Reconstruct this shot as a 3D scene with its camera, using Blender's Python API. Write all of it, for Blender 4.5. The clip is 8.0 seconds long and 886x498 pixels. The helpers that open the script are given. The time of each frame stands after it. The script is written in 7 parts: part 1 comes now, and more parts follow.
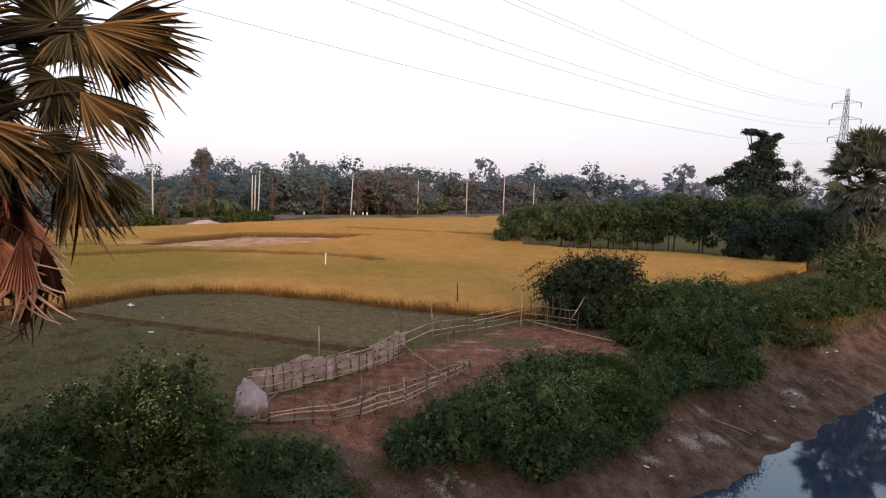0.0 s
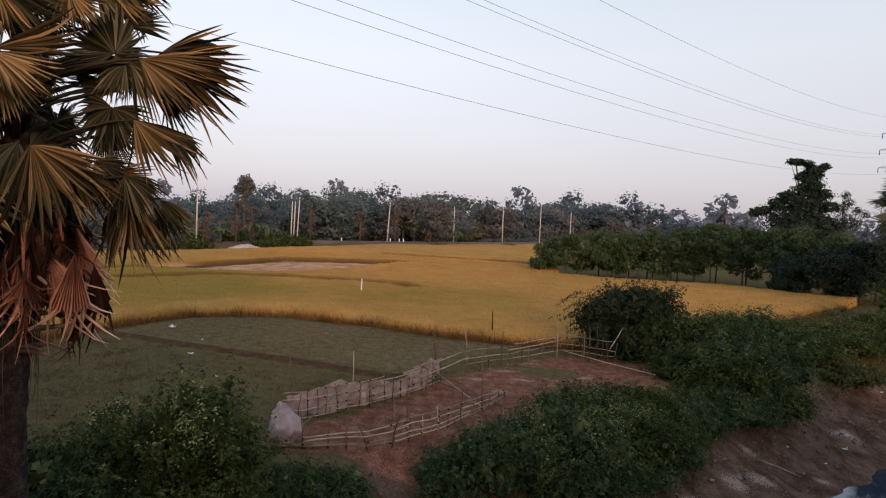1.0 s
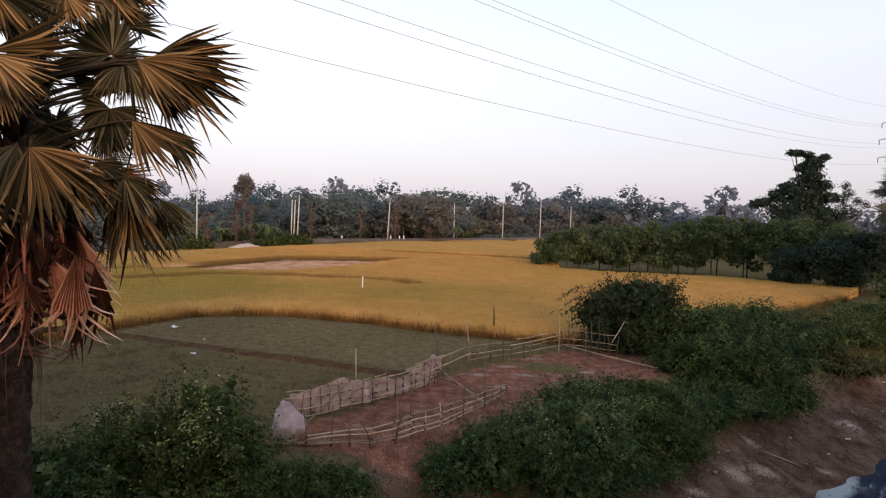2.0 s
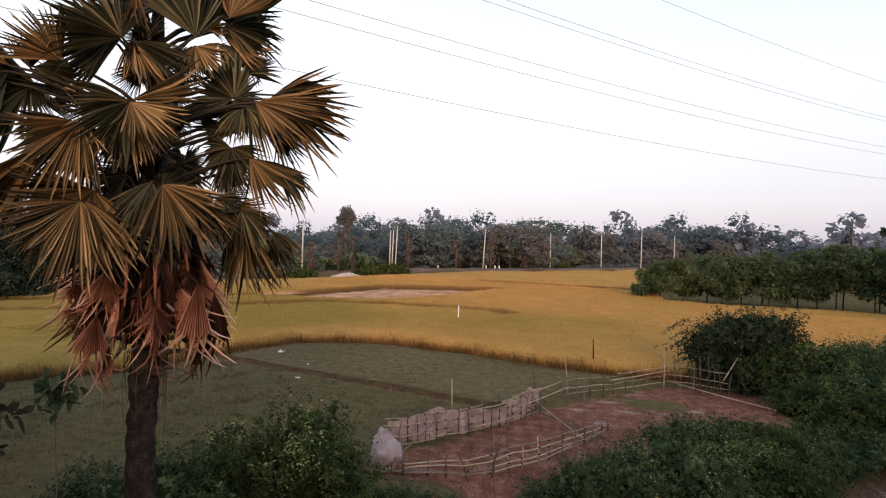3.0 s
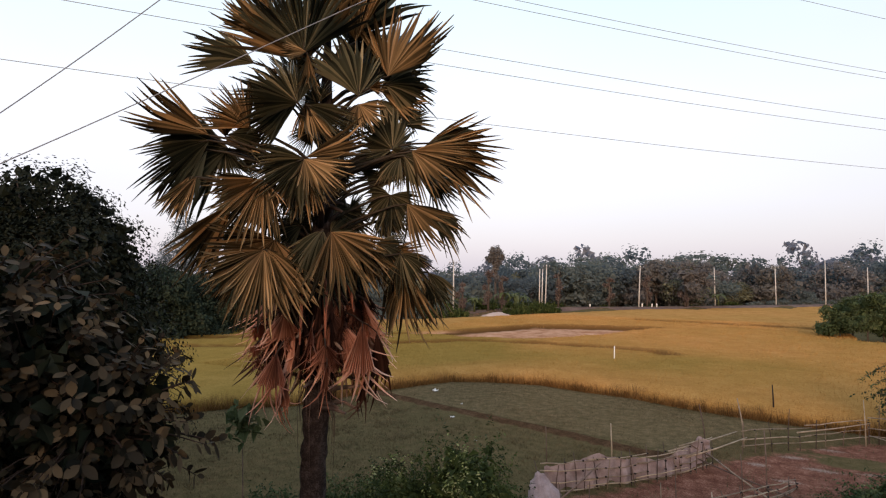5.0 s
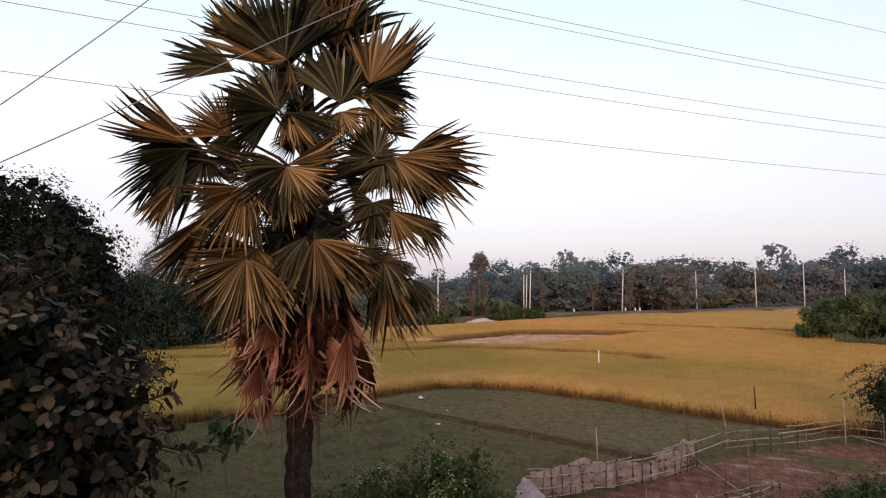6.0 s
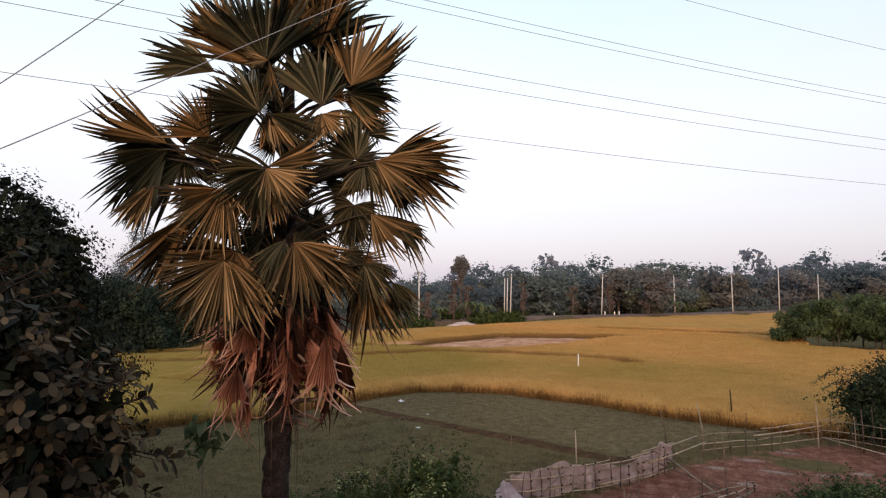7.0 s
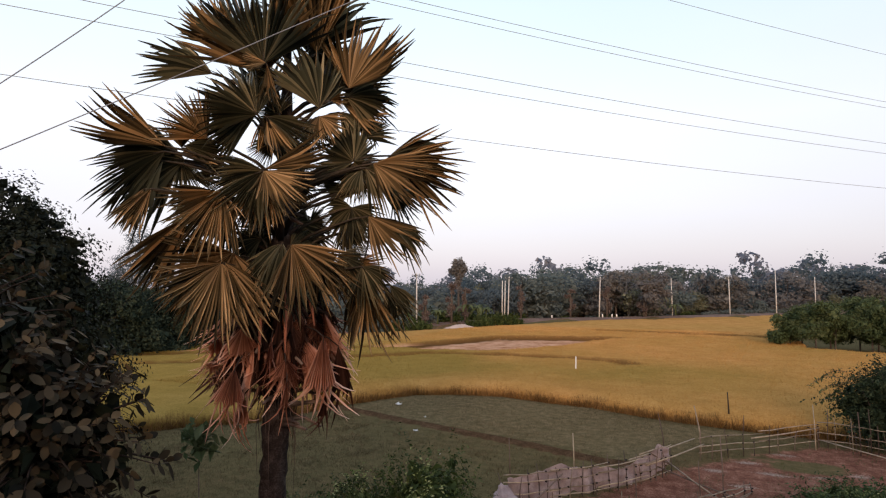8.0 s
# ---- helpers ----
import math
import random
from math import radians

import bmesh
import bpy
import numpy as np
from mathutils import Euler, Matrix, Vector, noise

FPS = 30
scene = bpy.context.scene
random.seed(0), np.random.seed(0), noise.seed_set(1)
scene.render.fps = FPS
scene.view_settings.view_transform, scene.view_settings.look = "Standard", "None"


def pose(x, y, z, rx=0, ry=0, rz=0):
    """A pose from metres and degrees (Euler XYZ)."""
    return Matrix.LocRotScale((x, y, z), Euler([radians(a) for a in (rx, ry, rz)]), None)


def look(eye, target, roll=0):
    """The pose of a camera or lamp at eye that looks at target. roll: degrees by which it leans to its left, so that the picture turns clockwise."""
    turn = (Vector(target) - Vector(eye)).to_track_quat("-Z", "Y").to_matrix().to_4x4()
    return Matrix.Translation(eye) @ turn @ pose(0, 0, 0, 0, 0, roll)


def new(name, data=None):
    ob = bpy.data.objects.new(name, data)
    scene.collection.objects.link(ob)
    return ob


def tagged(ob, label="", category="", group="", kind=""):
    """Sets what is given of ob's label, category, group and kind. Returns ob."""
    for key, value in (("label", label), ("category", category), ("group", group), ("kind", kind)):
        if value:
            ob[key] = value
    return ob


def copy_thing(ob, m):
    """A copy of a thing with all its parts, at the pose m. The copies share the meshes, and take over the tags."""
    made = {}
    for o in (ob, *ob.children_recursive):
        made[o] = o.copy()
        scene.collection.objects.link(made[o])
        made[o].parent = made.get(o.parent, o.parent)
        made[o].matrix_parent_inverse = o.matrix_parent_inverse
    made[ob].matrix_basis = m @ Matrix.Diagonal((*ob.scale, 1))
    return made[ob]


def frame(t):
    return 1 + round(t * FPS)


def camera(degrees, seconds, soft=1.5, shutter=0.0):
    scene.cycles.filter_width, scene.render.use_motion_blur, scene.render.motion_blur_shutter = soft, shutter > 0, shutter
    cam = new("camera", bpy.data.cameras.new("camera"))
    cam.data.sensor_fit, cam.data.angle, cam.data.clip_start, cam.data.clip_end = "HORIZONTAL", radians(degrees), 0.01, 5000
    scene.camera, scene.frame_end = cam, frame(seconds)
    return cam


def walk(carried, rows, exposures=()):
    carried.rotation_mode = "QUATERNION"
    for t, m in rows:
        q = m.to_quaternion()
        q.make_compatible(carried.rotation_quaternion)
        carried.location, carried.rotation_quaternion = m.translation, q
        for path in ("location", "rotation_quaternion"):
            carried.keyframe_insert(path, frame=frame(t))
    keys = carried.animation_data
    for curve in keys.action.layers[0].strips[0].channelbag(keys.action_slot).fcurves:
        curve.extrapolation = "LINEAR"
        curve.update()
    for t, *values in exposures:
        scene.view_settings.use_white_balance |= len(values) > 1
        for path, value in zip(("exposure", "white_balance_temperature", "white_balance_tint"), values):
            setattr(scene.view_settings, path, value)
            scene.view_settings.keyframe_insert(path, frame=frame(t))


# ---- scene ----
# ---- camera ----
cam = camera(73.1, 8.0, soft=1.2)
ROWS = [
    (0.0, 0.000, 0.000, 6.200, 84.276, -2.128, 0.213),
    (0.5, -0.009, -0.000, 6.200, 85.645, -2.653, 1.971),
    (1.0, -0.018, -0.001, 6.200, 86.748, -2.747, 3.665),
    (1.2, -0.018, -0.001, 6.200, 86.185, -1.820, 3.623),
    (2.3, -0.019, -0.001, 6.200, 86.649, -2.006, 3.749),
    (2.5, -0.030, -0.002, 6.200, 86.935, -1.894, 5.850),
    (3.0, -0.066, -0.007, 6.200, 88.974, -1.689, 12.763),
    (3.5, -0.090, -0.014, 6.200, 90.512, -1.433, 17.359),
    (4.0, -0.112, -0.022, 6.200, 91.510, -0.967, 21.980),
    (4.5, -0.132, -0.030, 6.200, 91.962, -0.568, 26.008),
    (4.7, -0.136, -0.033, 6.200, 92.387, -0.395, 27.000),
    (5.8, -0.131, -0.030, 6.200, 92.778, -0.035, 25.909),
    (6.0, -0.129, -0.029, 6.200, 93.109, 0.239, 25.437),
    (6.5, -0.124, -0.027, 6.200, 93.285, -0.066, 24.408),
    (7.0, -0.120, -0.025, 6.200, 93.421, 0.024, 23.629),
    (7.5, -0.121, -0.026, 6.200, 93.699, -0.069, 23.865),
    (8.0, -0.119, -0.025, 6.200, 93.661, -0.000, 23.406),
]
walk(cam, [(t, pose(x, y, z, rx, ry, rz)) for t, x, y, z, rx, ry, rz in ROWS],
     exposures=[(0.0, 0.27), (0.5, 0.0), (1.0, -0.14), (1.2, -0.1), (2.3, 0.2), (2.5, 0.24), (3.5, 0.18), (4.5, 0.13), (8.0, 0.1)])

# ---- world and sun: a pale dusk sky, a low soft warm sun behind the viewer ----
SUN_EL, SUN_AZ = 13.0, 160.0      # degrees; azimuth clockwise from +y
world = bpy.data.worlds.new("dusk_sky")
scene.world = world
world.use_nodes = True
wn, wl = world.node_tree.nodes, world.node_tree.links
wn.clear()
sky = wn.new("ShaderNodeTexSky")
sky.sky_type, sky.sun_disc = 'NISHITA', False
sky.sun_elevation, sky.sun_rotation = radians(SUN_EL), radians(SUN_AZ)
sky.dust_density, sky.air_density = 3.0, 1.0
bg_sky = wn.new("ShaderNodeBackground")
bg_sky.inputs["Strength"].default_value = 0.05
wl.new(sky.outputs[0], bg_sky.inputs["Color"])
coord = wn.new("ShaderNodeTexCoord")
sep = wn.new("ShaderNodeSeparateXYZ")
wl.new(coord.outputs["Generated"], sep.inputs[0])
ramp = wn.new("ShaderNodeValToRGB")
wl.new(sep.outputs["Z"], ramp.inputs["Fac"])
stops = [(0.0, (0.60, 0.545, 0.61)), (0.04, (0.65, 0.595, 0.665)), (0.14, (0.73, 0.69, 0.755)), (0.25, (0.80, 0.795, 0.845)),
         (0.42, (0.69, 0.79, 0.86)), (0.62, (0.56, 0.66, 0.80)), (1.0, (0.42, 0.48, 0.62))]
ramp.color_ramp.elements[0].position, ramp.color_ramp.elements[1].position = stops[0][0], stops[-1][0]
ramp.color_ramp.elements[0].color, ramp.color_ramp.elements[1].color = (*stops[0][1], 1), (*stops[-1][1], 1)
for p, c in stops[1:-1]:
    e = ramp.color_ramp.elements.new(p)
    e.color = (*c, 1)
haze = wn.new("ShaderNodeTexNoise")
haze.inputs["Scale"].default_value = 1.6
haze.inputs["Detail"].default_value = 3.0
stretch = wn.new("ShaderNodeVectorMath")
stretch.operation = 'MULTIPLY'
stretch.inputs[1].default_value = (1.0, 1.0, 3.5)
wl.new(coord.outputs["Generated"], stretch.inputs[0])
wl.new(stretch.outputs[0], haze.inputs["Vector"])
hz = wn.new("ShaderNodeMapRange")
hz.inputs["To Min"].default_value, hz.inputs["To Max"].default_value = 0.98, 1.12
wl.new(haze.outputs["Fac"], hz.inputs["Value"])
glow = wn.new("ShaderNodeMapRange")
glow.inputs["From Min"].default_value, glow.inputs["From Max"].default_value = -0.35, 0.75
glow.inputs["To Min"].default_value, glow.inputs["To Max"].default_value = 1.02, 0.84
wl.new(sep.outputs["X"], glow.inputs["Value"])
veil = wn.new("ShaderNodeMath")
veil.operation = 'MULTIPLY'
wl.new(hz.outputs[0], veil.inputs[0])
wl.new(glow.outputs[0], veil.inputs[1])
bg_veil = wn.new("ShaderNodeBackground")
wl.new(ramp.outputs["Color"], bg_veil.inputs["Color"])
wl.new(veil.outputs[0], bg_veil.inputs["Strength"])
both = wn.new("ShaderNodeAddShader")
wl.new(bg_sky.outputs[0], both.inputs[0])
wl.new(bg_veil.outputs[0], both.inputs[1])
wout = wn.new("ShaderNodeOutputWorld")
wl.new(both.outputs[0], wout.inputs["Surface"])

sun_data = bpy.data.lights.new("sun", 'SUN')
sun_data.energy, sun_data.angle, sun_data.color = 2.0, radians(16), (1.0, 0.6, 0.38)
sun = new("sun", sun_data)
sa, se = radians(SUN_AZ), radians(SUN_EL)
sun_from = Vector((math.sin(sa) * math.cos(se), math.cos(sa) * math.cos(se), math.sin(se)))
sun.matrix_world = look(sun_from * 60, (0, 0, 0))


# ---- materials ----
def node_mat(name, rough=0.8, spec=0.3):
    m = bpy.data.materials.new(name)
    m.use_nodes = True
    n, l = m.node_tree.nodes, m.node_tree.links
    b = n["Principled BSDF"]
    b.inputs["Roughness"].default_value = rough
    b.inputs["Specular IOR Level"].default_value = spec
    return m, n, l, b


def colour_ramp(n, stops):
    r = n.new("ShaderNodeValToRGB")
    els = r.color_ramp.elements
    els[0].position, els[0].color = stops[0][0], (*stops[0][1], 1)
    els[1].position, els[1].color = stops[-1][0], (*stops[-1][1], 1)
    for p, c in stops[1:-1]:
        els.new(p).color = (*c, 1)
    return r


def noise_node(n, l, scale, detail=4.0, rough=0.55, vec=None):
    t = n.new("ShaderNodeTexNoise")
    t.inputs["Scale"].default_value, t.inputs["Detail"].default_value, t.inputs["Roughness"].default_value = scale, detail, rough
    if vec is None:
        c = n.new("ShaderNodeNewGeometry")
        vec = c.outputs["Position"]
    l.new(vec, t.inputs["Vector"])
    return t


def mix_col(n, l, fac, a, b, mode='MIX'):
    x = n.new("ShaderNodeMix")
    x.data_type, x.blend_type = 'RGBA', mode
    for sock, v in ((x.inputs[0], fac), (x.inputs[6], a), (x.inputs[7], b)):
        if isinstance(v, bpy.types.NodeSocket):
            l.new(v, sock)
        elif isinstance(v, (int, float)):
            sock.default_value = v
        else:
            sock.default_value = (*v, 1)
    return x.outputs[2]


def bump(n, l, b, height, strength, dist):
    k = n.new("ShaderNodeBump")
    k.inputs["Strength"].default_value, k.inputs["Distance"].default_value = strength, dist
    l.new(height, k.inputs["Height"])
    l.new(k.outputs[0], b.inputs["Normal"])


def leaf_mat(name, cols, rough=0.55, through_light=0.25, patch=0.6, patch_amount=0.5, by_object=0.0, withered=0.0, shift=0.0):
    """Foliage: each leaf its own tone, drifting over the plant; a part of the light passes through."""
    m, n, l, b = node_mat(name, rough, 0.07)
    geo = n.new("ShaderNodeNewGeometry")
    k = len(cols)
    r = colour_ramp(n, [(i / (k - 1), c) for i, c in enumerate(cols)])
    big = noise_node(n, l, patch, 2.0)
    add = n.new("ShaderNodeMath")
    add.operation = 'MULTIPLY_ADD'
    add.inputs[1].default_value = patch_amount
    l.new(big.outputs["Fac"], add.inputs[0])
    sc = n.new("ShaderNodeMath")
    sc.operation = 'MULTIPLY_ADD'
    sc.inputs[1].default_value, sc.inputs[2].default_value = 1.0 - patch_amount * 0.4, -0.12 - shift
    l.new(geo.outputs["Random Per Island"], sc.inputs[0])
    l.new(sc.outputs[0], add.inputs[2])
    fac = add.outputs[0]
    if by_object:
        oi = n.new("ShaderNodeObjectInfo")
        ob_add = n.new("ShaderNodeMath")
        ob_add.operation = 'MULTIPLY_ADD'
        ob_add.inputs[1].default_value = by_object
        l.new(oi.outputs["Random"], ob_add.inputs[0])
        sh = n.new("ShaderNodeMath")
        sh.operation = 'MULTIPLY_ADD'
        sh.inputs[1].default_value, sh.inputs[2].default_value = 0.6, -by_object * 0.35
        l.new(fac, sh.inputs[0])
        l.new(sh.outputs[0], ob_add.inputs[2])
        fac = ob_add.outputs[0]
    if withered:
        # the heart of each fan has browned, its tips stay green
        tc = n.new("ShaderNodeTexCoord")
        ln = n.new("ShaderNodeVectorMath")
        ln.operation = 'LENGTH'
        l.new(tc.outputs["Object"], ln.inputs[0])
        out = n.new("ShaderNodeMath")
        out.operation = 'MULTIPLY_ADD'
        out.inputs[1].default_value, out.inputs[2].default_value = -withered, withered * 0.6
        l.new(ln.outputs["Value"], out.inputs[0])
        both = n.new("ShaderNodeMath")
        l.new(fac, both.inputs[0])
        l.new(out.outputs[0], both.inputs[1])
        fac = both.outputs[0]
    l.new(fac, r.inputs["Fac"])
    l.new(r.outputs["Color"], b.inputs["Base Color"])
    tr = n.new("ShaderNodeBsdfTranslucent")
    l.new(r.outputs["Color"], tr.inputs["Color"])
    mx = n.new("ShaderNodeMixShader")
    mx.inputs[0].default_value = through_light
    l.new(b.outputs[0], mx.inputs[1])
    l.new(tr.outputs[0], mx.inputs[2])
    l.new(mx.outputs[0], n["Material Output"].inputs["Surface"])
    return m


def rough_mat(name, cols, scale=6.0, fine=60.0, rough=0.85, depth=0.01, spec=0.2, strength=0.5, by_object=0.0):
    """A matte grained surface: two scales of tone and relief."""
    m, n, l, b = node_mat(name, rough, spec)
    a = noise_node(n, l, scale, 4.0)
    f = noise_node(n, l, fine, 3.0)
    mixv = n.new("ShaderNodeMath")
    mixv.operation = 'MULTIPLY_ADD'
    mixv.inputs[1].default_value = 0.45
    l.new(f.outputs["Fac"], mixv.inputs[0])
    half = n.new("ShaderNodeMath")
    half.operation = 'MULTIPLY'
    half.inputs[1].default_value = 0.6
    l.new(a.outputs["Fac"], half.inputs[0])
    l.new(half.outputs[0], mixv.inputs[2])
    fac = mixv.outputs[0]
    if by_object:
        oi = n.new("ShaderNodeObjectInfo")
        ob_add = n.new("ShaderNodeMath")
        ob_add.operation = 'MULTIPLY_ADD'
        ob_add.inputs[1].default_value = by_object
        l.new(oi.outputs["Random"], ob_add.inputs[0])
        l.new(fac, ob_add.inputs[2])
        sh = n.new("ShaderNodeMath")
        sh.operation = 'SUBTRACT'
        sh.inputs[1].default_value = by_object * 0.5
        l.new(ob_add.outputs[0], sh.inputs[0])
        fac = sh.outputs[0]
    k = len(cols)
    r = colour_ramp(n, [(0.25 + 0.5 * i / (k - 1), c) for i, c in enumerate(cols)])
    l.new(fac, r.inputs["Fac"])
    l.new(r.outputs["Color"], b.inputs["Base Color"])
    bump(n, l, b, mixv.outputs[0], strength, depth)
    return m


M = {}
M["bush"] = leaf_mat("bush_leaf", [(0.010, 0.017, 0.007), (0.022, 0.036, 0.013), (0.056, 0.08, 0.025), (0.16, 0.185, 0.072)], patch=1.7, patch_amount=1.5, shift=0.25)
M["bush_dark"] = leaf_mat("creeper_leaf", [(0.009, 0.019, 0.01), (0.024, 0.044, 0.019), (0.062, 0.093, 0.038), (0.16, 0.19, 0.085)], patch=1.7, patch_amount=1.5, shift=0.25)
M["bush_light"] = leaf_mat("sunlit_fresh_leaf", [(0.07, 0.105, 0.03), (0.15, 0.19, 0.06), (0.27, 0.3, 0.12), (0.45, 0.44, 0.24)])
M["weed"] = leaf_mat("weed_leaf", [(0.03, 0.045, 0.018), (0.06, 0.075, 0.025), (0.10, 0.10, 0.04), (0.16, 0.12, 0.06)])
M["shrub"] = leaf_mat("orchard_leaf", [(0.026, 0.04, 0.02), (0.056, 0.08, 0.034), (0.09, 0.119, 0.054), (0.135, 0.155, 0.08)], patch=0.5, patch_amount=1.0, shift=0.15)
M["dark_tree"] = leaf_mat("dark_tree_leaf", [(0.012, 0.022, 0.018), (0.03, 0.046, 0.034), (0.062, 0.08, 0.052)])
M["thicket"] = leaf_mat("thicket_leaf", [(0.008, 0.014, 0.009), (0.018, 0.028, 0.017), (0.04, 0.058, 0.03), (0.11, 0.125, 0.065)], patch=1.7, patch_amount=1.5, shift=0.3)
# far leaves paler, greyer and bluer: the distance haze is put into their colour
M["far_a"] = leaf_mat("hazed_grey_green_leaf", [(0.105, 0.133, 0.132), (0.147, 0.176, 0.166), (0.2, 0.219, 0.198)], through_light=0.5, patch=0.35, patch_amount=1.2, shift=0.22)
M["far_b"] = leaf_mat("hazed_olive_leaf", [(0.128, 0.133, 0.142), (0.181, 0.176, 0.173), (0.248, 0.223, 0.206)], through_light=0.5, patch=0.35, patch_amount=1.2, shift=0.22)
M["far_c"] = leaf_mat("hazed_blue_green_leaf", [(0.076, 0.104, 0.128), (0.114, 0.148, 0.164), (0.16, 0.186, 0.194)], through_light=0.5, patch=0.35, patch_amount=1.2, shift=0.22)
M["far_d"] = leaf_mat("haze_blue_leaf", [(0.168, 0.188, 0.238), (0.217, 0.235, 0.281), (0.267, 0.272, 0.31)], through_light=0.5, patch=0.35, patch_amount=1.2, shift=0.22)
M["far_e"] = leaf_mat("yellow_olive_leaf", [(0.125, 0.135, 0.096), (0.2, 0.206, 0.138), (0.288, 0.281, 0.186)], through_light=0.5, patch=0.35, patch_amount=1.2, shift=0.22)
M["far_f"] = leaf_mat("hazed_brown_leaf", [(0.13, 0.124, 0.115), (0.18, 0.17, 0.155), (0.23, 0.215, 0.19)], through_light=0.5, patch=0.35, patch_amount=1.2, shift=0.22)
M["rust"] = leaf_mat("withered_leaf", [(0.077, 0.06, 0.057), (0.14, 0.109, 0.1), (0.21, 0.165, 0.148)], patch=0.3)
M["banana"] = leaf_mat("banana_leaf", [(0.05, 0.068, 0.03), (0.085, 0.108, 0.046), (0.13, 0.145, 0.075)])
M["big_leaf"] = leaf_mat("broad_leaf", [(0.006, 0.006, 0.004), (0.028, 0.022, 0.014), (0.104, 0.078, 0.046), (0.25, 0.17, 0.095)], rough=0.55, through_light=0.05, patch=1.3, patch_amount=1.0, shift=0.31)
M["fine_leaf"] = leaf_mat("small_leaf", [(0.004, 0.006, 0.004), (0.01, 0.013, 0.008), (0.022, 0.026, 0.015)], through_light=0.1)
M["frond"] = leaf_mat("palm_frond_upper", [(0.01, 0.011, 0.008), (0.075, 0.076, 0.048), (0.24, 0.21, 0.125), (0.56, 0.46, 0.285)], rough=0.36, through_light=0.1, patch=1.4, patch_amount=0.4, shift=0.07, withered=0.3)
M["frond_under"] = leaf_mat("palm_frond_under", [(0.035, 0.025, 0.014), (0.19, 0.13, 0.064), (0.47, 0.315, 0.16), (0.78, 0.58, 0.35)], rough=0.55, through_light=0.12, patch=1.4, patch_amount=0.4, shift=0.07, withered=0.22)
M["frond_far"] = leaf_mat("grey_palm_frond", [(0.053, 0.06, 0.045), (0.135, 0.138, 0.096), (0.285, 0.258, 0.177)], rough=0.6, through_light=0.1, patch=0.9, by_object=0.5)
M["frond_old"] = leaf_mat("rotten_shade_frond", [(0.02, 0.01, 0.008), (0.1, 0.046, 0.034), (0.28, 0.14, 0.1)], rough=0.85, through_light=0.04, patch=2.2, by_object=0.5)
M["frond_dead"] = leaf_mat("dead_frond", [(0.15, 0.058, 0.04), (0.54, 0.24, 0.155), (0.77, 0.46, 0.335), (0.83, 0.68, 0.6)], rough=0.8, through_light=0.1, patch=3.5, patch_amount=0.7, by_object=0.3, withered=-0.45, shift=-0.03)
M["petiole"] = rough_mat("petiole_skin", [(0.012, 0.01, 0.007), (0.03, 0.022, 0.014), (0.07, 0.045, 0.024)], 3.0, 40.0, 0.6, 0.004)
M["petiole_dead"] = rough_mat("dry_petiole", [(0.12, 0.05, 0.035), (0.36, 0.13, 0.075), (0.46, 0.2, 0.13)], 3.0, 40.0, 0.8, 0.004)
M["palm_bark"] = rough_mat("palm_bark", [(0.006, 0.0045, 0.004), (0.024, 0.017, 0.015), (0.085, 0.066, 0.058)], 7.0, 38.0, 0.95, 0.05, 0.1, 1.0)
M["bark"] = rough_mat("bark", [(0.03, 0.025, 0.02), (0.08, 0.065, 0.055), (0.14, 0.115, 0.10)], 4.0, 30.0, 0.95, 0.03, 0.1, 0.8)
M["pale_bark"] = rough_mat("pale_bark", [(0.12, 0.095, 0.08), (0.24, 0.19, 0.16), (0.33, 0.27, 0.23)], 4.0, 30.0, 0.95, 0.02, 0.1, 0.6)
M["bamboo"] = rough_mat("weathered_bamboo", [(0.10, 0.075, 0.055), (0.27, 0.205, 0.145), (0.52, 0.42, 0.31)], 5.0, 70.0, 0.6, 0.003, 0.3, 0.4, 0.3)
M["stick"] = rough_mat("grey_brown_stick", [(0.05, 0.035, 0.03), (0.11, 0.075, 0.06), (0.2, 0.14, 0.11)], 5.0, 70.0, 0.85, 0.004, 0.2, 0.5, 0.35)
M["dark_wood"] = rough_mat("dark_wood", [(0.015, 0.010, 0.008), (0.035, 0.023, 0.018), (0.06, 0.042, 0.034)], 5.0, 70.0, 0.9, 0.004)
M["twine"] = rough_mat("dark_twine", [(0.015, 0.012, 0.012), (0.03, 0.025, 0.024)], 20.0, 90.0, 0.9, 0.002)
M["net"] = rough_mat("old_net_cloth", [(0.15, 0.11, 0.11), (0.3, 0.235, 0.235), (0.5, 0.41, 0.41)], 3.0, 120.0, 0.95, 0.006, 0.1, 0.5)
M["concrete"] = rough_mat("pole_concrete", [(0.36, 0.35, 0.34), (0.5, 0.49, 0.47), (0.62, 0.6, 0.58)], 2.0, 25.0, 0.85, 0.004)
M["white_paint"] = rough_mat("chalky_white_paint", [(0.6, 0.58, 0.54), (0.78, 0.76, 0.72), (0.84, 0.83, 0.8)], 6.0, 50.0, 0.7, 0.002)
M["steel"] = rough_mat("galvanised_steel", [(0.06, 0.064, 0.07), (0.1, 0.105, 0.112), (0.15, 0.155, 0.162)], 1.0, 10.0, 0.55, 0.002)
M["cable"] = rough_mat("cable_grey", [(0.16, 0.17, 0.19), (0.22, 0.23, 0.25), (0.28, 0.29, 0.31)], 1.0, 10.0, 0.6, 0.001)
M["rock"] = rough_mat("pale_rubble", [(0.10, 0.08, 0.068), (0.2, 0.17, 0.15), (0.32, 0.28, 0.25)], 5.0, 40.0, 0.95, 0.03, 0.1, 0.8)
M["clod"] = rough_mat("dried_mud_clod", [(0.06, 0.034, 0.024), (0.13, 0.078, 0.056), (0.26, 0.18, 0.14)], 1.3, 30.0, 0.95, 0.01)
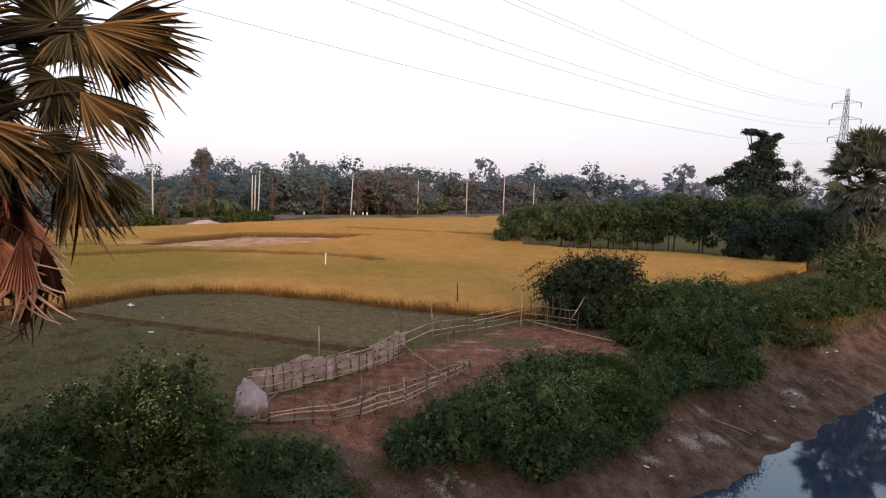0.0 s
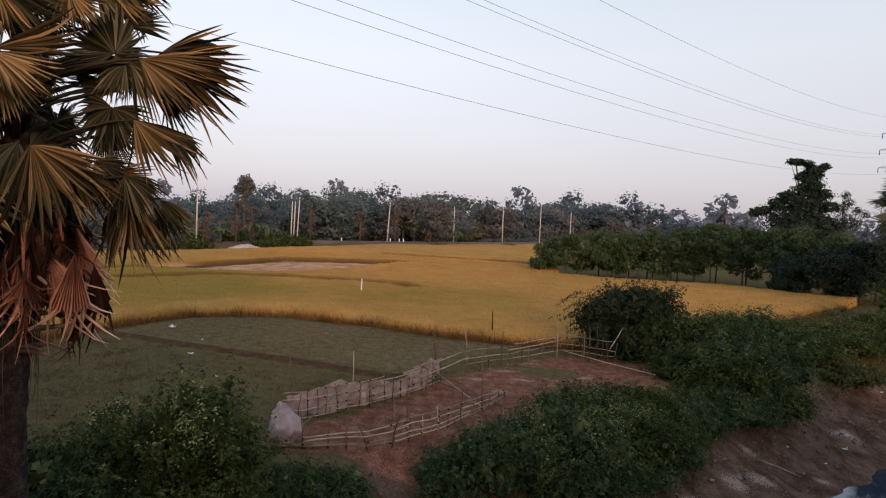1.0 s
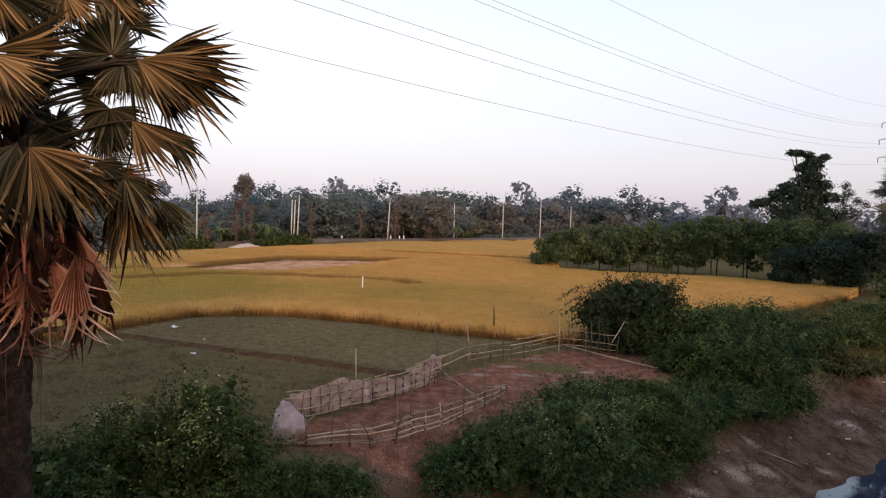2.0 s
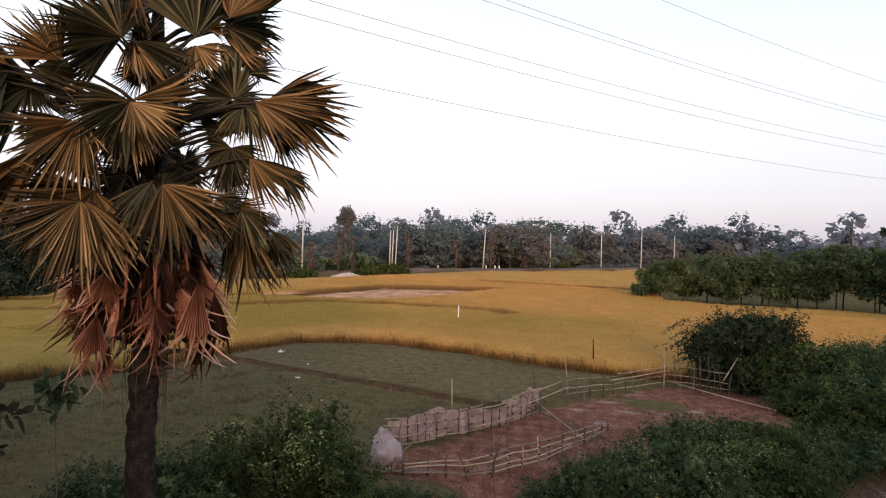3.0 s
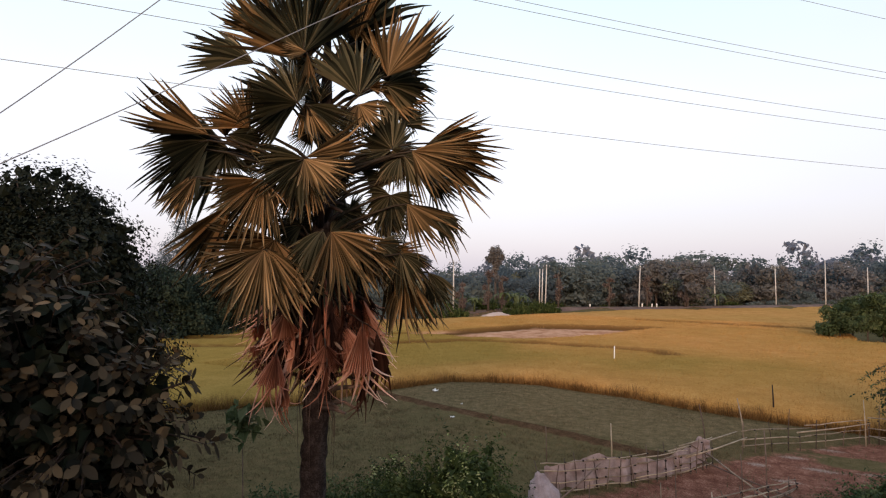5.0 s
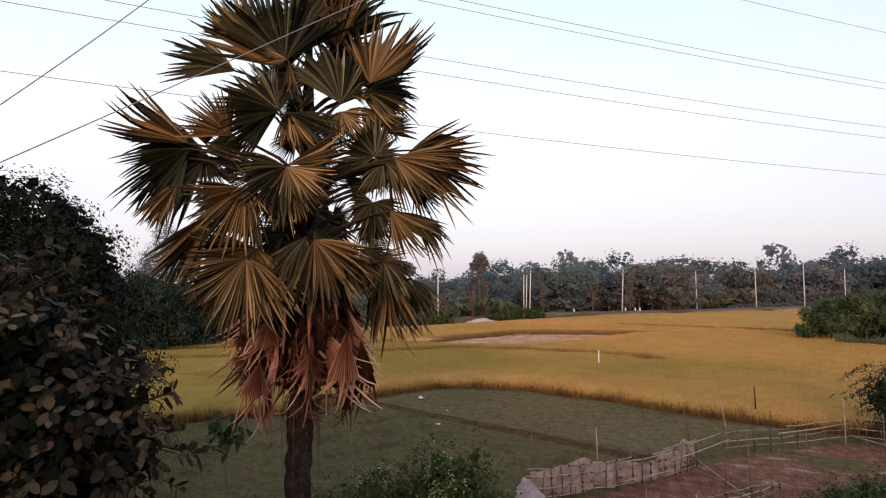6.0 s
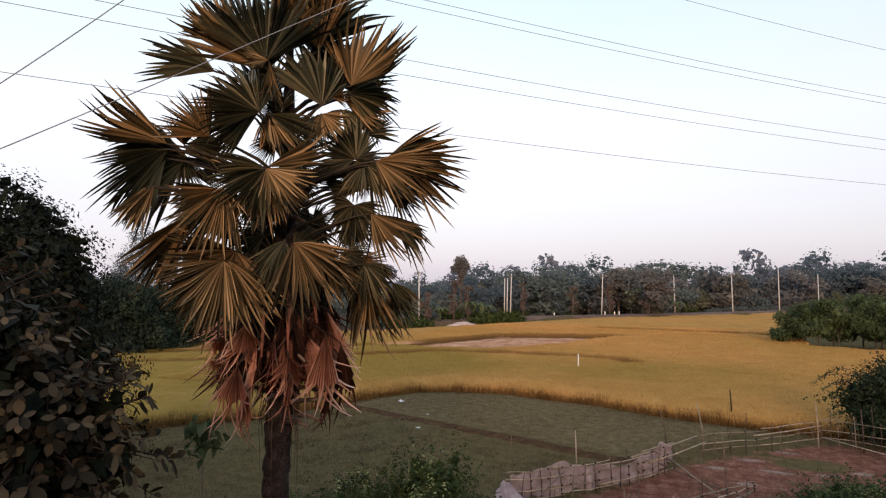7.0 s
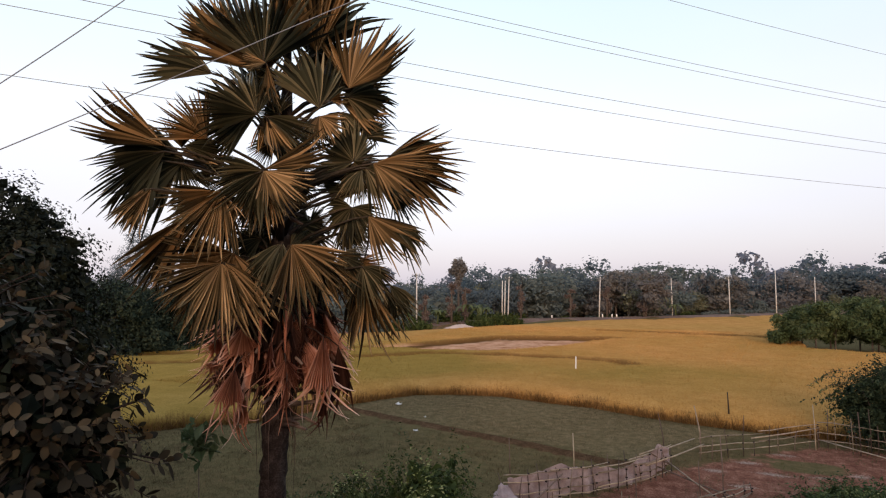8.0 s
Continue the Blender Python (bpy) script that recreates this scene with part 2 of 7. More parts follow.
M["litter"] = rough_mat("pale_litter", [(0.5, 0.48, 0.46), (0.66, 0.64, 0.62), (0.75, 0.74, 0.72)], 8.0, 60.0, 0.7, 0.003)
M["sand"] = rough_mat("heap_of_sand", [(0.36, 0.27, 0.23), (0.46, 0.36, 0.31), (0.54, 0.44, 0.4)], 1.0, 12.0, 0.95, 0.02, 0.1, 0.6)
M["earth_road"] = rough_mat("earth_road", [(0.075, 0.048, 0.038), (0.125, 0.083, 0.067), (0.19, 0.13, 0.11)], 0.5, 8.0, 0.95, 0.03)


def ground_mat():
    m, n, l, b = node_mat("field_ground", 1.0, 0.0)
    big = noise_node(n, l, 0.35, 4.0)
    mid = noise_node(n, l, 2.5, 5.0, 0.65)
    fine = noise_node(n, l, 22.0, 4.0, 0.7)
    grass = colour_ramp(n, [(0.3, (0.036, 0.03, 0.015)), (0.5, (0.117, 0.091, 0.046)), (0.68, (0.185, 0.124, 0.07))])
    l.new(mid.outputs["Fac"], grass.inputs["Fac"])
    grass2 = colour_ramp(n, [(0.3, (0.07, 0.063, 0.028)), (0.5, (0.13, 0.109, 0.051)), (0.75, (0.17, 0.125, 0.07))])
    l.new(fine.outputs["Fac"], grass2.inputs["Fac"])
    g = mix_col(n, l, big.outputs["Fac"], grass.outputs["Color"], grass2.outputs["Color"])
    red = colour_ramp(n, [(0.34, (0.075, 0.03, 0.02)), (0.5, (0.185, 0.083, 0.057)), (0.66, (0.4, 0.22, 0.158))])
    two = n.new("ShaderNodeMath")
    two.operation = 'MULTIPLY_ADD'
    two.inputs[1].default_value = 0.55
    l.new(fine.outputs["Fac"], two.inputs[0])
    hm = n.new("ShaderNodeMath")
    hm.operation = 'MULTIPLY'
    hm.inputs[1].default_value = 0.45
    l.new(mid.outputs["Fac"], hm.inputs[0])
    l.new(hm.outputs[0], two.inputs[2])
    l.new(two.outputs[0], red.inputs["Fac"])
    mud = colour_ramp(n, [(0.35, (0.048, 0.029, 0.021)), (0.5, (0.105, 0.065, 0.048)), (0.65, (0.19, 0.128, 0.1))])
    broad = noise_node(n, l, 0.8, 3.0)
    shade = n.new("ShaderNodeMath")
    shade.operation = 'MULTIPLY_ADD'
    shade.inputs[1].default_value, shade.inputs[2].default_value = 0.5, -0.25
    l.new(broad.outputs["Fac"], shade.inputs[0])
    crust = n.new("ShaderNodeMath")
    l.new(two.outputs[0], crust.inputs[0])
    l.new(shade.outputs[0], crust.inputs[1])
    l.new(crust.outputs[0], mud.inputs["Fac"])
    out = g
    pale = colour_ramp(n, [(0.3, (0.16, 0.115, 0.09)), (0.5, (0.32, 0.245, 0.2)), (0.7, (0.48, 0.38, 0.32))])
    l.new(fine.outputs["Fac"], pale.inputs["Fac"])
    stub = colour_ramp(n, [(0.32, (0.07, 0.056, 0.028)), (0.5, (0.15, 0.115, 0.06)), (0.66, (0.25, 0.175, 0.105))])
    l.new(two.outputs[0], stub.inputs["Fac"])
    low_dike = colour_ramp(n, [(0.34, (0.035, 0.021, 0.012)), (0.5, (0.085, 0.05, 0.028)), (0.66, (0.16, 0.1, 0.058))])
    l.new(two.outputs[0], low_dike.inputs["Fac"])
    for name, col in (("bund", low_dike.outputs["Color"]), ("stubble", stub.outputs["Color"]), ("red_soil", red.outputs["Color"]), ("mud", mud.outputs["Color"]), ("dried", pale.outputs["Color"])):
        at = n.new("ShaderNodeAttribute")
        at.attribute_name = name
        # break the border with noise
        s = n.new("ShaderNodeMath")
        s.operation = 'MULTIPLY_ADD'
        s.inputs[1].default_value, s.inputs[2].default_value = 0.9, -0.45
        l.new((fine if name == "dried" else mid).outputs["Fac"], s.inputs[0])
        a2 = n.new("ShaderNodeMath")
        a2.operation = 'ADD'
        l.new(s.outputs[0], a2.inputs[0])
        l.new(at.outputs["Fac"], a2.inputs[1])
        sm = n.new("ShaderNodeMapRange")
        sm.interpolation_type = 'SMOOTHSTEP'
        sm.inputs["From Min"].default_value, sm.inputs["From Max"].default_value = 0.35, 0.65
        l.new(a2.outputs[0], sm.inputs["Value"])
        out = mix_col(n, l, sm.outputs[0], out, col)
    l.new(out, b.inputs["Base Color"])
    h = n.new("ShaderNodeMath")
    h.operation = 'ADD'
    l.new(mid.outputs["Fac"], h.inputs[0])
    l.new(fine.outputs["Fac"], h.inputs[1])
    bump(n, l, b, h.outputs[0], 0.7, 0.06)
    return m


def rice_mat(name, along=False):
    m, n, l, b = node_mat(name, 1.0, 0.0)
    big = noise_node(n, l, 0.055, 3.0)
    mid = noise_node(n, l, 0.7, 5.0, 0.65)
    fine = noise_node(n, l, 9.0, 4.0, 0.7)
    gold = colour_ramp(n, [(0.25, (0.29, 0.138, 0.04)), (0.5, (0.47, 0.242, 0.078)), (0.75, (0.63, 0.35, 0.128))])
    gr = colour_ramp(n, [(0.25, (0.17, 0.115, 0.028)), (0.5, (0.28, 0.185, 0.048)), (0.75, (0.39, 0.262, 0.08))])
    v = n.new("ShaderNodeMath")
    v.operation = 'MULTIPLY_ADD'
    v.inputs[1].default_value = 0.5
    l.new(fine.outputs["Fac"], v.inputs[0])
    hm = n.new("ShaderNodeMath")
    hm.operation = 'MULTIPLY'
    hm.inputs[1].default_value = 0.5
    l.new(mid.outputs["Fac"], hm.inputs[0])
    l.new(hm.outputs[0], v.inputs[2])
    fac = v.outputs[0]
    if along:
        geo = n.new("ShaderNodeNewGeometry")
        k = n.new("ShaderNodeMath")
        k.operation = 'MULTIPLY_ADD'
        k.inputs[1].default_value, k.inputs[2].default_value = 0.3, 0.36
        l.new(geo.outputs["Random Per Island"], k.inputs[0])
        fac = k.outputs[0]
    l.new(fac, gold.inputs["Fac"])
    l.new(fac, gr.inputs["Fac"])
    at = n.new("ShaderNodeAttribute")
    at.attribute_name = "green"
    s = n.new("ShaderNodeMath")
    s.operation = 'MULTIPLY_ADD'
    s.inputs[1].default_value, s.inputs[2].default_value = 1.2, -0.6
    l.new(big.outputs["Fac"], s.inputs[0])
    a2 = n.new("ShaderNodeMath")
    a2.operation = 'ADD'
    a2.use_clamp = True
    l.new(s.outputs[0], a2.inputs[0])
    l.new(at.outputs["Fac"], a2.inputs[1])
    out = mix_col(n, l, a2.outputs[0], gold.outputs["Color"], gr.outputs["Color"])
    bare = n.new("ShaderNodeAttribute")
    bare.attribute_name = "bare"
    soil = colour_ramp(n, [(0.3, (0.3, 0.14, 0.07)), (0.5, (0.5, 0.275, 0.165)), (0.7, (0.62, 0.38, 0.25))])
    l.new(mid.outputs["Fac"], soil.inputs["Fac"])
    out = mix_col(n, l, bare.outputs["Fac"], out, soil.outputs["Color"])
    # furrows: muddy brown, darkened further by shade put into the colour
    gap = n.new("ShaderNodeAttribute")
    gap.attribute_name = "furrow"
    out = mix_col(n, l, gap.outputs["Fac"], out, (0.11, 0.055, 0.02))
    l.new(out, b.inputs["Base Color"])
    if not along:
        bump(n, l, b, v.outputs[0], 0.9, 0.12)
    return m


M["ground"] = ground_mat()
M["rice"] = rice_mat("ripe_rice_canopy")
M["rice_stalk"] = rice_mat("ripe_rice_stalk", True)
M["straw_foot"] = leaf_mat("dry_rice_foot", [(0.075, 0.045, 0.02), (0.21, 0.115, 0.043), (0.38, 0.215, 0.08)], patch=0.9, patch_amount=1.2, shift=0.2)
M["grass"] = leaf_mat("short_grass", [(0.05, 0.041, 0.02), (0.122, 0.094, 0.048), (0.245, 0.168, 0.095)], patch=0.9, patch_amount=1.2, shift=0.25)
M["dry_grass"] = leaf_mat("dry_grass", [(0.12, 0.085, 0.055), (0.2, 0.15, 0.10), (0.3, 0.24, 0.17)])


def water_mat():
    m, n, l, b = node_mat("still_canal_water", 0.03, 1.0)
    b.inputs["Base Color"].default_value = (0.026, 0.036, 0.06, 1)
    b.inputs["IOR"].default_value = 1.4
    b.inputs["Specular Tint"].default_value = (0.62, 0.8, 1.0, 1)
    b.inputs["Coat Weight"].default_value = 0.25
    b.inputs["Coat Tint"].default_value = (0.75, 0.88, 1.0, 1)
    b.inputs["Coat Roughness"].default_value = 0.03
    t = noise_node(n, l, 3.0, 2.0)
    bump(n, l, b, t.outputs["Fac"], 0.05, 0.02)
    return m


M["water"] = water_mat()


# ---- mesh helpers ----
def mesh_np(name, verts, faces, smooth=False):
    """A mesh from arrays: verts (n, 3), faces (m, 3 or 4)."""
    verts, faces = np.asarray(verts, dtype=np.float32), np.asarray(faces, dtype=np.int32)
    me = bpy.data.meshes.new(name)
    k = faces.shape[1]
    me.vertices.add(len(verts))
    me.vertices.foreach_set("co", verts.ravel())
    me.loops.add(faces.size)
    me.loops.foreach_set("vertex_index", faces.ravel())
    me.polygons.add(len(faces))
    me.polygons.foreach_set("loop_start", np.arange(0, faces.size, k, dtype=np.int32))
    me.polygons.foreach_set("use_smooth", np.full(len(faces), smooth))
    me.update(calc_edges=True)
    return me


class Builder:
    """Collects tubes and faces into one mesh."""

    def __init__(self):
        self.v, self.f, self.s = [], [], []

    def tube(self, pts, radii, sides=6, cap=True):
        pts = [Vector(p) for p in pts]
        n = len(pts)
        if isinstance(radii, (int, float)):
            radii = [radii] * n
        up = Vector((0.13, 0.31, 0.94))
        base = len(self.v)
        for i, p in enumerate(pts):
            d = (pts[min(i + 1, n - 1)] - pts[max(i - 1, 0)]).normalized()
            a = d.cross(up)
            if a.length < 0.05:
                a = d.cross(Vector((1, 0, 0)))
            a.normalize()
            c = d.cross(a)
            for j in range(sides):
                w = 2 * math.pi * j / sides
                self.v.append(tuple(p + (a * math.cos(w) + c * math.sin(w)) * radii[i]))
        for i in range(n - 1):
            for j in range(sides):
                q = base + i * sides
                self.f.append((q + j, q + (j + 1) % sides, q + sides + (j + 1) % sides, q + sides + j))
        if cap:
            self.f.append(tuple(base + j for j in reversed(range(sides))))
            self.f.append(tuple(base + (n - 1) * sides + j for j in range(sides)))
        return self

    def box(self, c, size, turn=0.0):
        bx = len(self.v)
        cs, sn = math.cos(turn), math.sin(turn)
        for dz in (-.5, .5):
            for dx, dy in ((-.5, -.5), (.5, -.5), (.5, .5), (-.5, .5)):
                x, y = dx * size[0], dy * size[1]
                self.v.append((c[0] + x * cs - y * sn, c[1] + x * sn + y * cs, c[2] + dz * size[2]))
        for q in ((3, 2, 1, 0), (4, 5, 6, 7), (0, 1, 5, 4), (1, 2, 6, 5), (2, 3, 7, 6), (3, 0, 4, 7)):
            self.f.append(tuple(bx + i for i in q))
        return self

    def mesh(self, name, smooth=True):
        me = bpy.data.meshes.new(name)
        me.from_pydata(self.v, [], self.f)
        me.polygons.foreach_set("use_smooth", np.full(len(self.f), smooth))
        me.update()
        return me


def part(name, me, material, parent=None, label=""):
    ob = new(name, me)
    if material is not None and not me.materials:
        me.materials.append(material)
    ob.parent = parent
    if label:
        ob["label"] = label
    return ob


def thing(name, loc, label, category, group="", kind=""):
    ob = new(name)
    ob.location = loc
    ob.empty_display_size = 0.2
    return tagged(ob, label, category, group, kind)


def rot_np(rng, n, flat=0.5):
    """n random leaf axes: long axis, side axis, normal. flat: how far the normals lean to the vertical."""
    nrm = rng.normal(size=(n, 3))
    nrm[:, 2] = np.abs(nrm[:, 2]) + flat * 2.0
    nrm /= np.linalg.norm(nrm, axis=1)[:, None]
    r = rng.normal(size=(n, 3))
    a = np.cross(nrm, r)
    a /= np.linalg.norm(a, axis=1)[:, None] + 1e-9
    s = np.cross(nrm, a)
    return a, s, nrm


def leaf_arrays(rng, centres, size, wide=0.45, flat=0.5, fold=0.12, droop=0.0, out=None, lie=1.6):
    """Pointed leaves, folded along the middle: 4 corners each, two triangles. out: the way out of each leaf's clump, which it faces more or less."""
    n = len(centres)
    a, s, nr = rot_np(rng, n, flat)
    if out is not None:
        nr = rng.normal(size=(n, 3)) * 0.6 + out * lie + np.array([0, 0, flat])
        nr /= np.linalg.norm(nr, axis=1)[:, None]
        a = np.cross(nr, rng.normal(size=(n, 3)))
        a /= np.linalg.norm(a, axis=1)[:, None] + 1e-9
        s = np.cross(nr, a)
    if droop:
        a[:, 2] -= droop
        a /= np.linalg.norm(a, axis=1)[:, None]
    L = size * rng.uniform(0.6, 1.35, n)[:, None]
    w = L * wide * rng.uniform(0.8, 1.2, n)[:, None]
    v = np.empty((n, 4, 3))
    v[:, 0] = centres - a * L * 0.5
    v[:, 1] = centres - s * w * 0.5 + nr * L * fold
    v[:, 2] = centres + a * L * 0.5
    v[:, 3] = centres + s * w * 0.5 + nr * L * fold
    i = np.arange(n)[:, None] * 4
    f = np.concatenate([i + np.array([[0, 1, 2]]), i + np.array([[0, 2, 3]])], axis=0)
    return v.reshape(-1, 3), f


def blob_points(rng, blobs, n, shell=0.45, ways=False):
    """Points in lumpy balls, most near the outside. blobs: (x, y, z, rx, ry, rz). ways: also the way out of its ball for each."""
    b = np.array(blobs, dtype=float)
    w = (b[:, 3] * b[:, 4] * b[:, 5]) ** (2 / 3)
    idx = rng.choice(len(b), n, p=w / w.sum())
    d = rng.normal(size=(n, 3))
    d /= np.linalg.norm(d, axis=1)[:, None]
    lump = 1.0 + 0.16 * np.sin(d[:, 0] * 5 + idx) * np.sin(d[:, 1] * 6 + 2 * idx) + 0.12 * np.sin(d[:, 2] * 8 + 3 * idx)
    rad = (1 - shell * rng.random(n) ** 2.2) * lump + rng.normal(size=n) * 0.05
    p = b[idx, :3] + d * b[idx, 3:6] * rad[:, None]
    return (p, d) if ways else p


def join_arrays(chunks):
    vs, fs, o = [], [], 0
    for v, f in chunks:
        vs.append(v)
        fs.append(f + o)
        o += len(v)
    return np.concatenate(vs), np.concatenate(fs)


def inner_leaves(rng, blobs, n, size):
    """The dense inside of a thicket: fewer, larger leaves within the outer ones."""
    small = [(x, y, z, rx * 0.74, ry * 0.74, rz * 0.74) for x, y, z, rx, ry, rz in blobs]
    return leaf_arrays(rng, blob_points(rng, small, n, 0.35), size, 0.75, 0.1)


# ---- the land: one sheet of ground, the canal, the rice ----
WATER_Z = -2.8
BANK_P, BANK_N = np.array([8.85, 17.85]), np.array([-0.626, 0.779])      # the water's edge and the way up the bank


def wobble(x, y, s=1.0):
    """Smooth uneven ground, about -1 to 1."""
    return (np.sin(x * 0.9 * s + 1.3) * np.sin(y * 0.7 * s + 0.4) + 0.6 * np.sin(x * 2.1 * s + y * 1.3 * s) * np.sin(y * 2.3 * s - x * 0.6 * s + 2)
            + 0.35 * np.sin(x * 4.7 * s - y * 3.1 * s + 1) * np.sin(y * 5.3 * s + 0.5)) / 1.6


def bank_s(x, y):
    s = (x - BANK_P[0]) * BANK_N[0] + (y - BANK_P[1]) * BANK_N[1]
    s = s + np.clip(-x - 3, 0, 12) * 0.6 * np.clip((10 - y) / 4, 0, 1)      # the bank widens beside the road
    along = (x - BANK_P[0]) * 0.779 + (y - BANK_P[1]) * 0.626
    return s + 0.12 * np.sin(along * 1.1) + 0.09 * np.sin(along * 2.7 + 1) + 0.05 * np.sin(along * 6.1)


PROFILE_S = [-16.0, -12.0, -10.0, -6.0, -1.2, 0.0, 0.9, 2.2, 3.9, 5.2, 6.2, 9.0]
PROFILE_Z = [0.4, -0.6, -2.7, -3.6, -3.3, -2.8, -2.45, -1.9, -0.85, -0.15, 0.0, 0.0]


def near_line(x, y, pts):
    """Distance from each (x, y) to a broken line."""
    best = np.full(np.shape(x), 1e9)
    for (ax, ay), (bx, by) in zip(pts[:-1], pts[1:]):
        dx, dy = bx - ax, by - ay
        t = np.clip(((x - ax) * dx + (y - ay) * dy) / (dx * dx + dy * dy), 0, 1)
        best = np.minimum(best, np.hypot(x - ax - t * dx, y - ay - t * dy))
    return best


def inside(x, y, poly):
    r = np.zeros(np.shape(x), dtype=bool)
    for (ax, ay), (bx, by) in zip(poly, poly[1:] + poly[:1]):
        c = (ay > y) != (by > y)
        r ^= c & (x < (bx - ax) * (y - ay) / (by - ay + 1e-12) + ax)
    return r


BUND = [(-24, 28.2), (-17.6, 26.6), (-12.8, 25.0), (-10.3, 24.25), (-8.3, 23.75), (-6.0, 22.95), (-3.6, 22.1), (-1.8, 21.8)]
ROAD = [(-95, 22), (-60, 53), (-38, 76), (-29.5, 96), (-16.4, 106), (-5, 118), (5, 128), (22, 150), (60, 190)]


def along(line, t):
    seg = [math.hypot(b[0] - a[0], b[1] - a[1]) for a, b in zip(line[:-1], line[1:])]
    d = t * sum(seg)
    for (a, b), s in zip(zip(line[:-1], line[1:]), seg):
        if d <= s:
            return a[0] + (b[0] - a[0]) * d / s, a[1] + (b[1] - a[1]) * d / s
        d -= s
    return line[-1]


def land_z(x, y):
    s = bank_s(x, y)
    z = np.interp(s, PROFILE_S, PROFILE_Z)
    slope = np.clip(1 - np.abs(s - 3) / 3.5, 0, 1)
    z = z - 0.2 * np.clip((x - 12) / 3, 0, 1) * np.exp(-((s - 2.7) / 0.8) ** 2) * (1 + 0.5 * wobble(x, y, 1.7))       # a hollow washed out below the turf
    z = z + slope * 0.16 * wobble(x, y, 2.0) + np.clip(s, 0, 1) * np.clip((5 - s) / 2, 0, 1) * 0.05 * wobble(x, y, 5.1) + 0.03 * wobble(x, y, 1.2)
    z = z + 0.16 * np.exp(-(near_line(x, y, BUND) / 0.3) ** 2)
    z = z + 1.0 * np.clip(1.6 - near_line(x, y, ROAD) / 3.2, 0, 1)
    return z


def axis(lo, hi, step, far, grow=1.22):
    mid = list(np.arange(lo, hi + step / 2, step))
    a, d = lo, step
    left = []
    while a > -far:
        d *= grow
        a -= d
        left.append(a)
    b, d = hi, step
    right = []
    while b < far:
        d *= grow
        b += d
        right.append(b)
    return np.array(left[::-1] + mid + right)


def grid_faces(nx, ny):
    i = np.arange(nx - 1)[None, :] + np.arange(ny - 1)[:, None] * nx
    i = i.ravel()
    return np.stack([i, i + 1, i + nx + 1, i + nx], axis=1)


def float_attr(me, name, values):
    at = me.attributes.new(name, 'FLOAT', 'POINT')
    at.data.foreach_set("value", np.asarray(values, dtype=np.float32))


RED = [(-5.6, 14.7), (-5.2, 15.9), (-3.2, 18.4), (-1.2, 22.0), (1.5, 25.2), (4.0, 27.4), (7.5, 27.6), (8.0, 25.0), (6.5, 22.0), (3.0, 19.0), (0.2, 14.6), (-0.6, 12.4), (-1.8, 13.0), (-3.0, 14.6)]

HARVESTED = [(-17.4, 26.6), (-13.8, 25.8), (-7.5, 24.2), (-2.6, 22.7), (-0.3, 25.9), (1.5, 29), (-2.3, 29.5), (-8.0, 33.6), (-14.4, 33.6), (-16.4, 30.2)]

DRIED = [(10.1, 22.0, 0.6, 0.4), (8.7, 19.8, 0.8, 0.55), (9.9, 20.4, 0.9, 0.5), (6.9, 18.4, 0.7, 0.4), (12.5, 21.5, 0.6, 0.3), (0.3, 14.4, 0.7, 0.35), (15.5, 25.5, 1.1, 0.6),
         (1.2, 24.0, 0.7, 0.35), (1.9, 22.9, 1.0, 0.35), (4.5, 23.8, 0.6, 0.4), (0.1, 22.6, 0.6, 0.4), (3.4, 23.2, 0.8, 0.25), (0.9, 21.2, 0.7, 0.3), (2.5, 25.6, 0.8, 0.3)]


def build_ground():
    xs, ys = axis(-30, 36, 0.28, 2600), axis(-4, 46, 0.28, 2600)
    X, Y = np.meshgrid(xs, ys)
    x, y = X.ravel(), Y.ravel()
    me = mesh_np("ground", np.stack([x, y, land_z(x, y)], 1), grid_faces(len(xs), len(ys)), True)
    s = bank_s(x, y)
    red = np.where(inside(x, y, RED), 1.0, 0.0)
    edge = near_line(x, y, RED + RED[:1])
    red = np.where(red > 0, np.clip(0.5 + edge * 0.6, 0, 1), np.clip(0.5 - edge * 0.6, 0, 1))
    patch = np.exp(-(((x - 3.03) / 1.3) ** 2 + ((y - 24.28) / 0.8) ** 4))     # a grassy patch inside the fence
    red = np.clip(red - 1.1 * patch, 0, 1) * np.where(y < 14.9, 0.5, 1.0)
    float_attr(me, "stubble", np.where(inside(x, y, HARVESTED) & (near_line(x, y, BUND) > 0.4), 0.62, 0.12))
    red = np.maximum(red, np.where(near_line(x, y, ROAD) < 4.5, 0.45, 0))
    mud = np.clip(1.15 - (s - 1.2) / 3.0, 0, 1) * (s > -14)
    mud = np.maximum(mud, np.where((s > 0) & (s < 5.5) & (x > 12), np.clip(1.3 - (s - 2.5) / 1.6, 0, 1), 0))
    float_attr(me, "bund", 1.1 * np.exp(-(near_line(x, y, BUND) / 0.4) ** 4))
    float_attr(me, "red_soil", red)
    dried = np.zeros(len(x))
    for cx, cy, rx, ry in DRIED:
        dried = np.maximum(dried, np.exp(-(((x - cx) / rx) ** 2 + ((y - cy) / ry) ** 2)))
    mud = np.maximum(mud, np.where(inside(x, y, RED) & (y < 14.9), 0.62, 0))     # the trodden slope below the fence
    float_attr(me, "mud", mud)
    float_attr(me, "dried", 0.62 * dried)
    tagged(part("ground", me, M["ground"]), "grazed paddy ground with red soil plot and muddy canal bank", "ground", kind="structure")


build_ground()


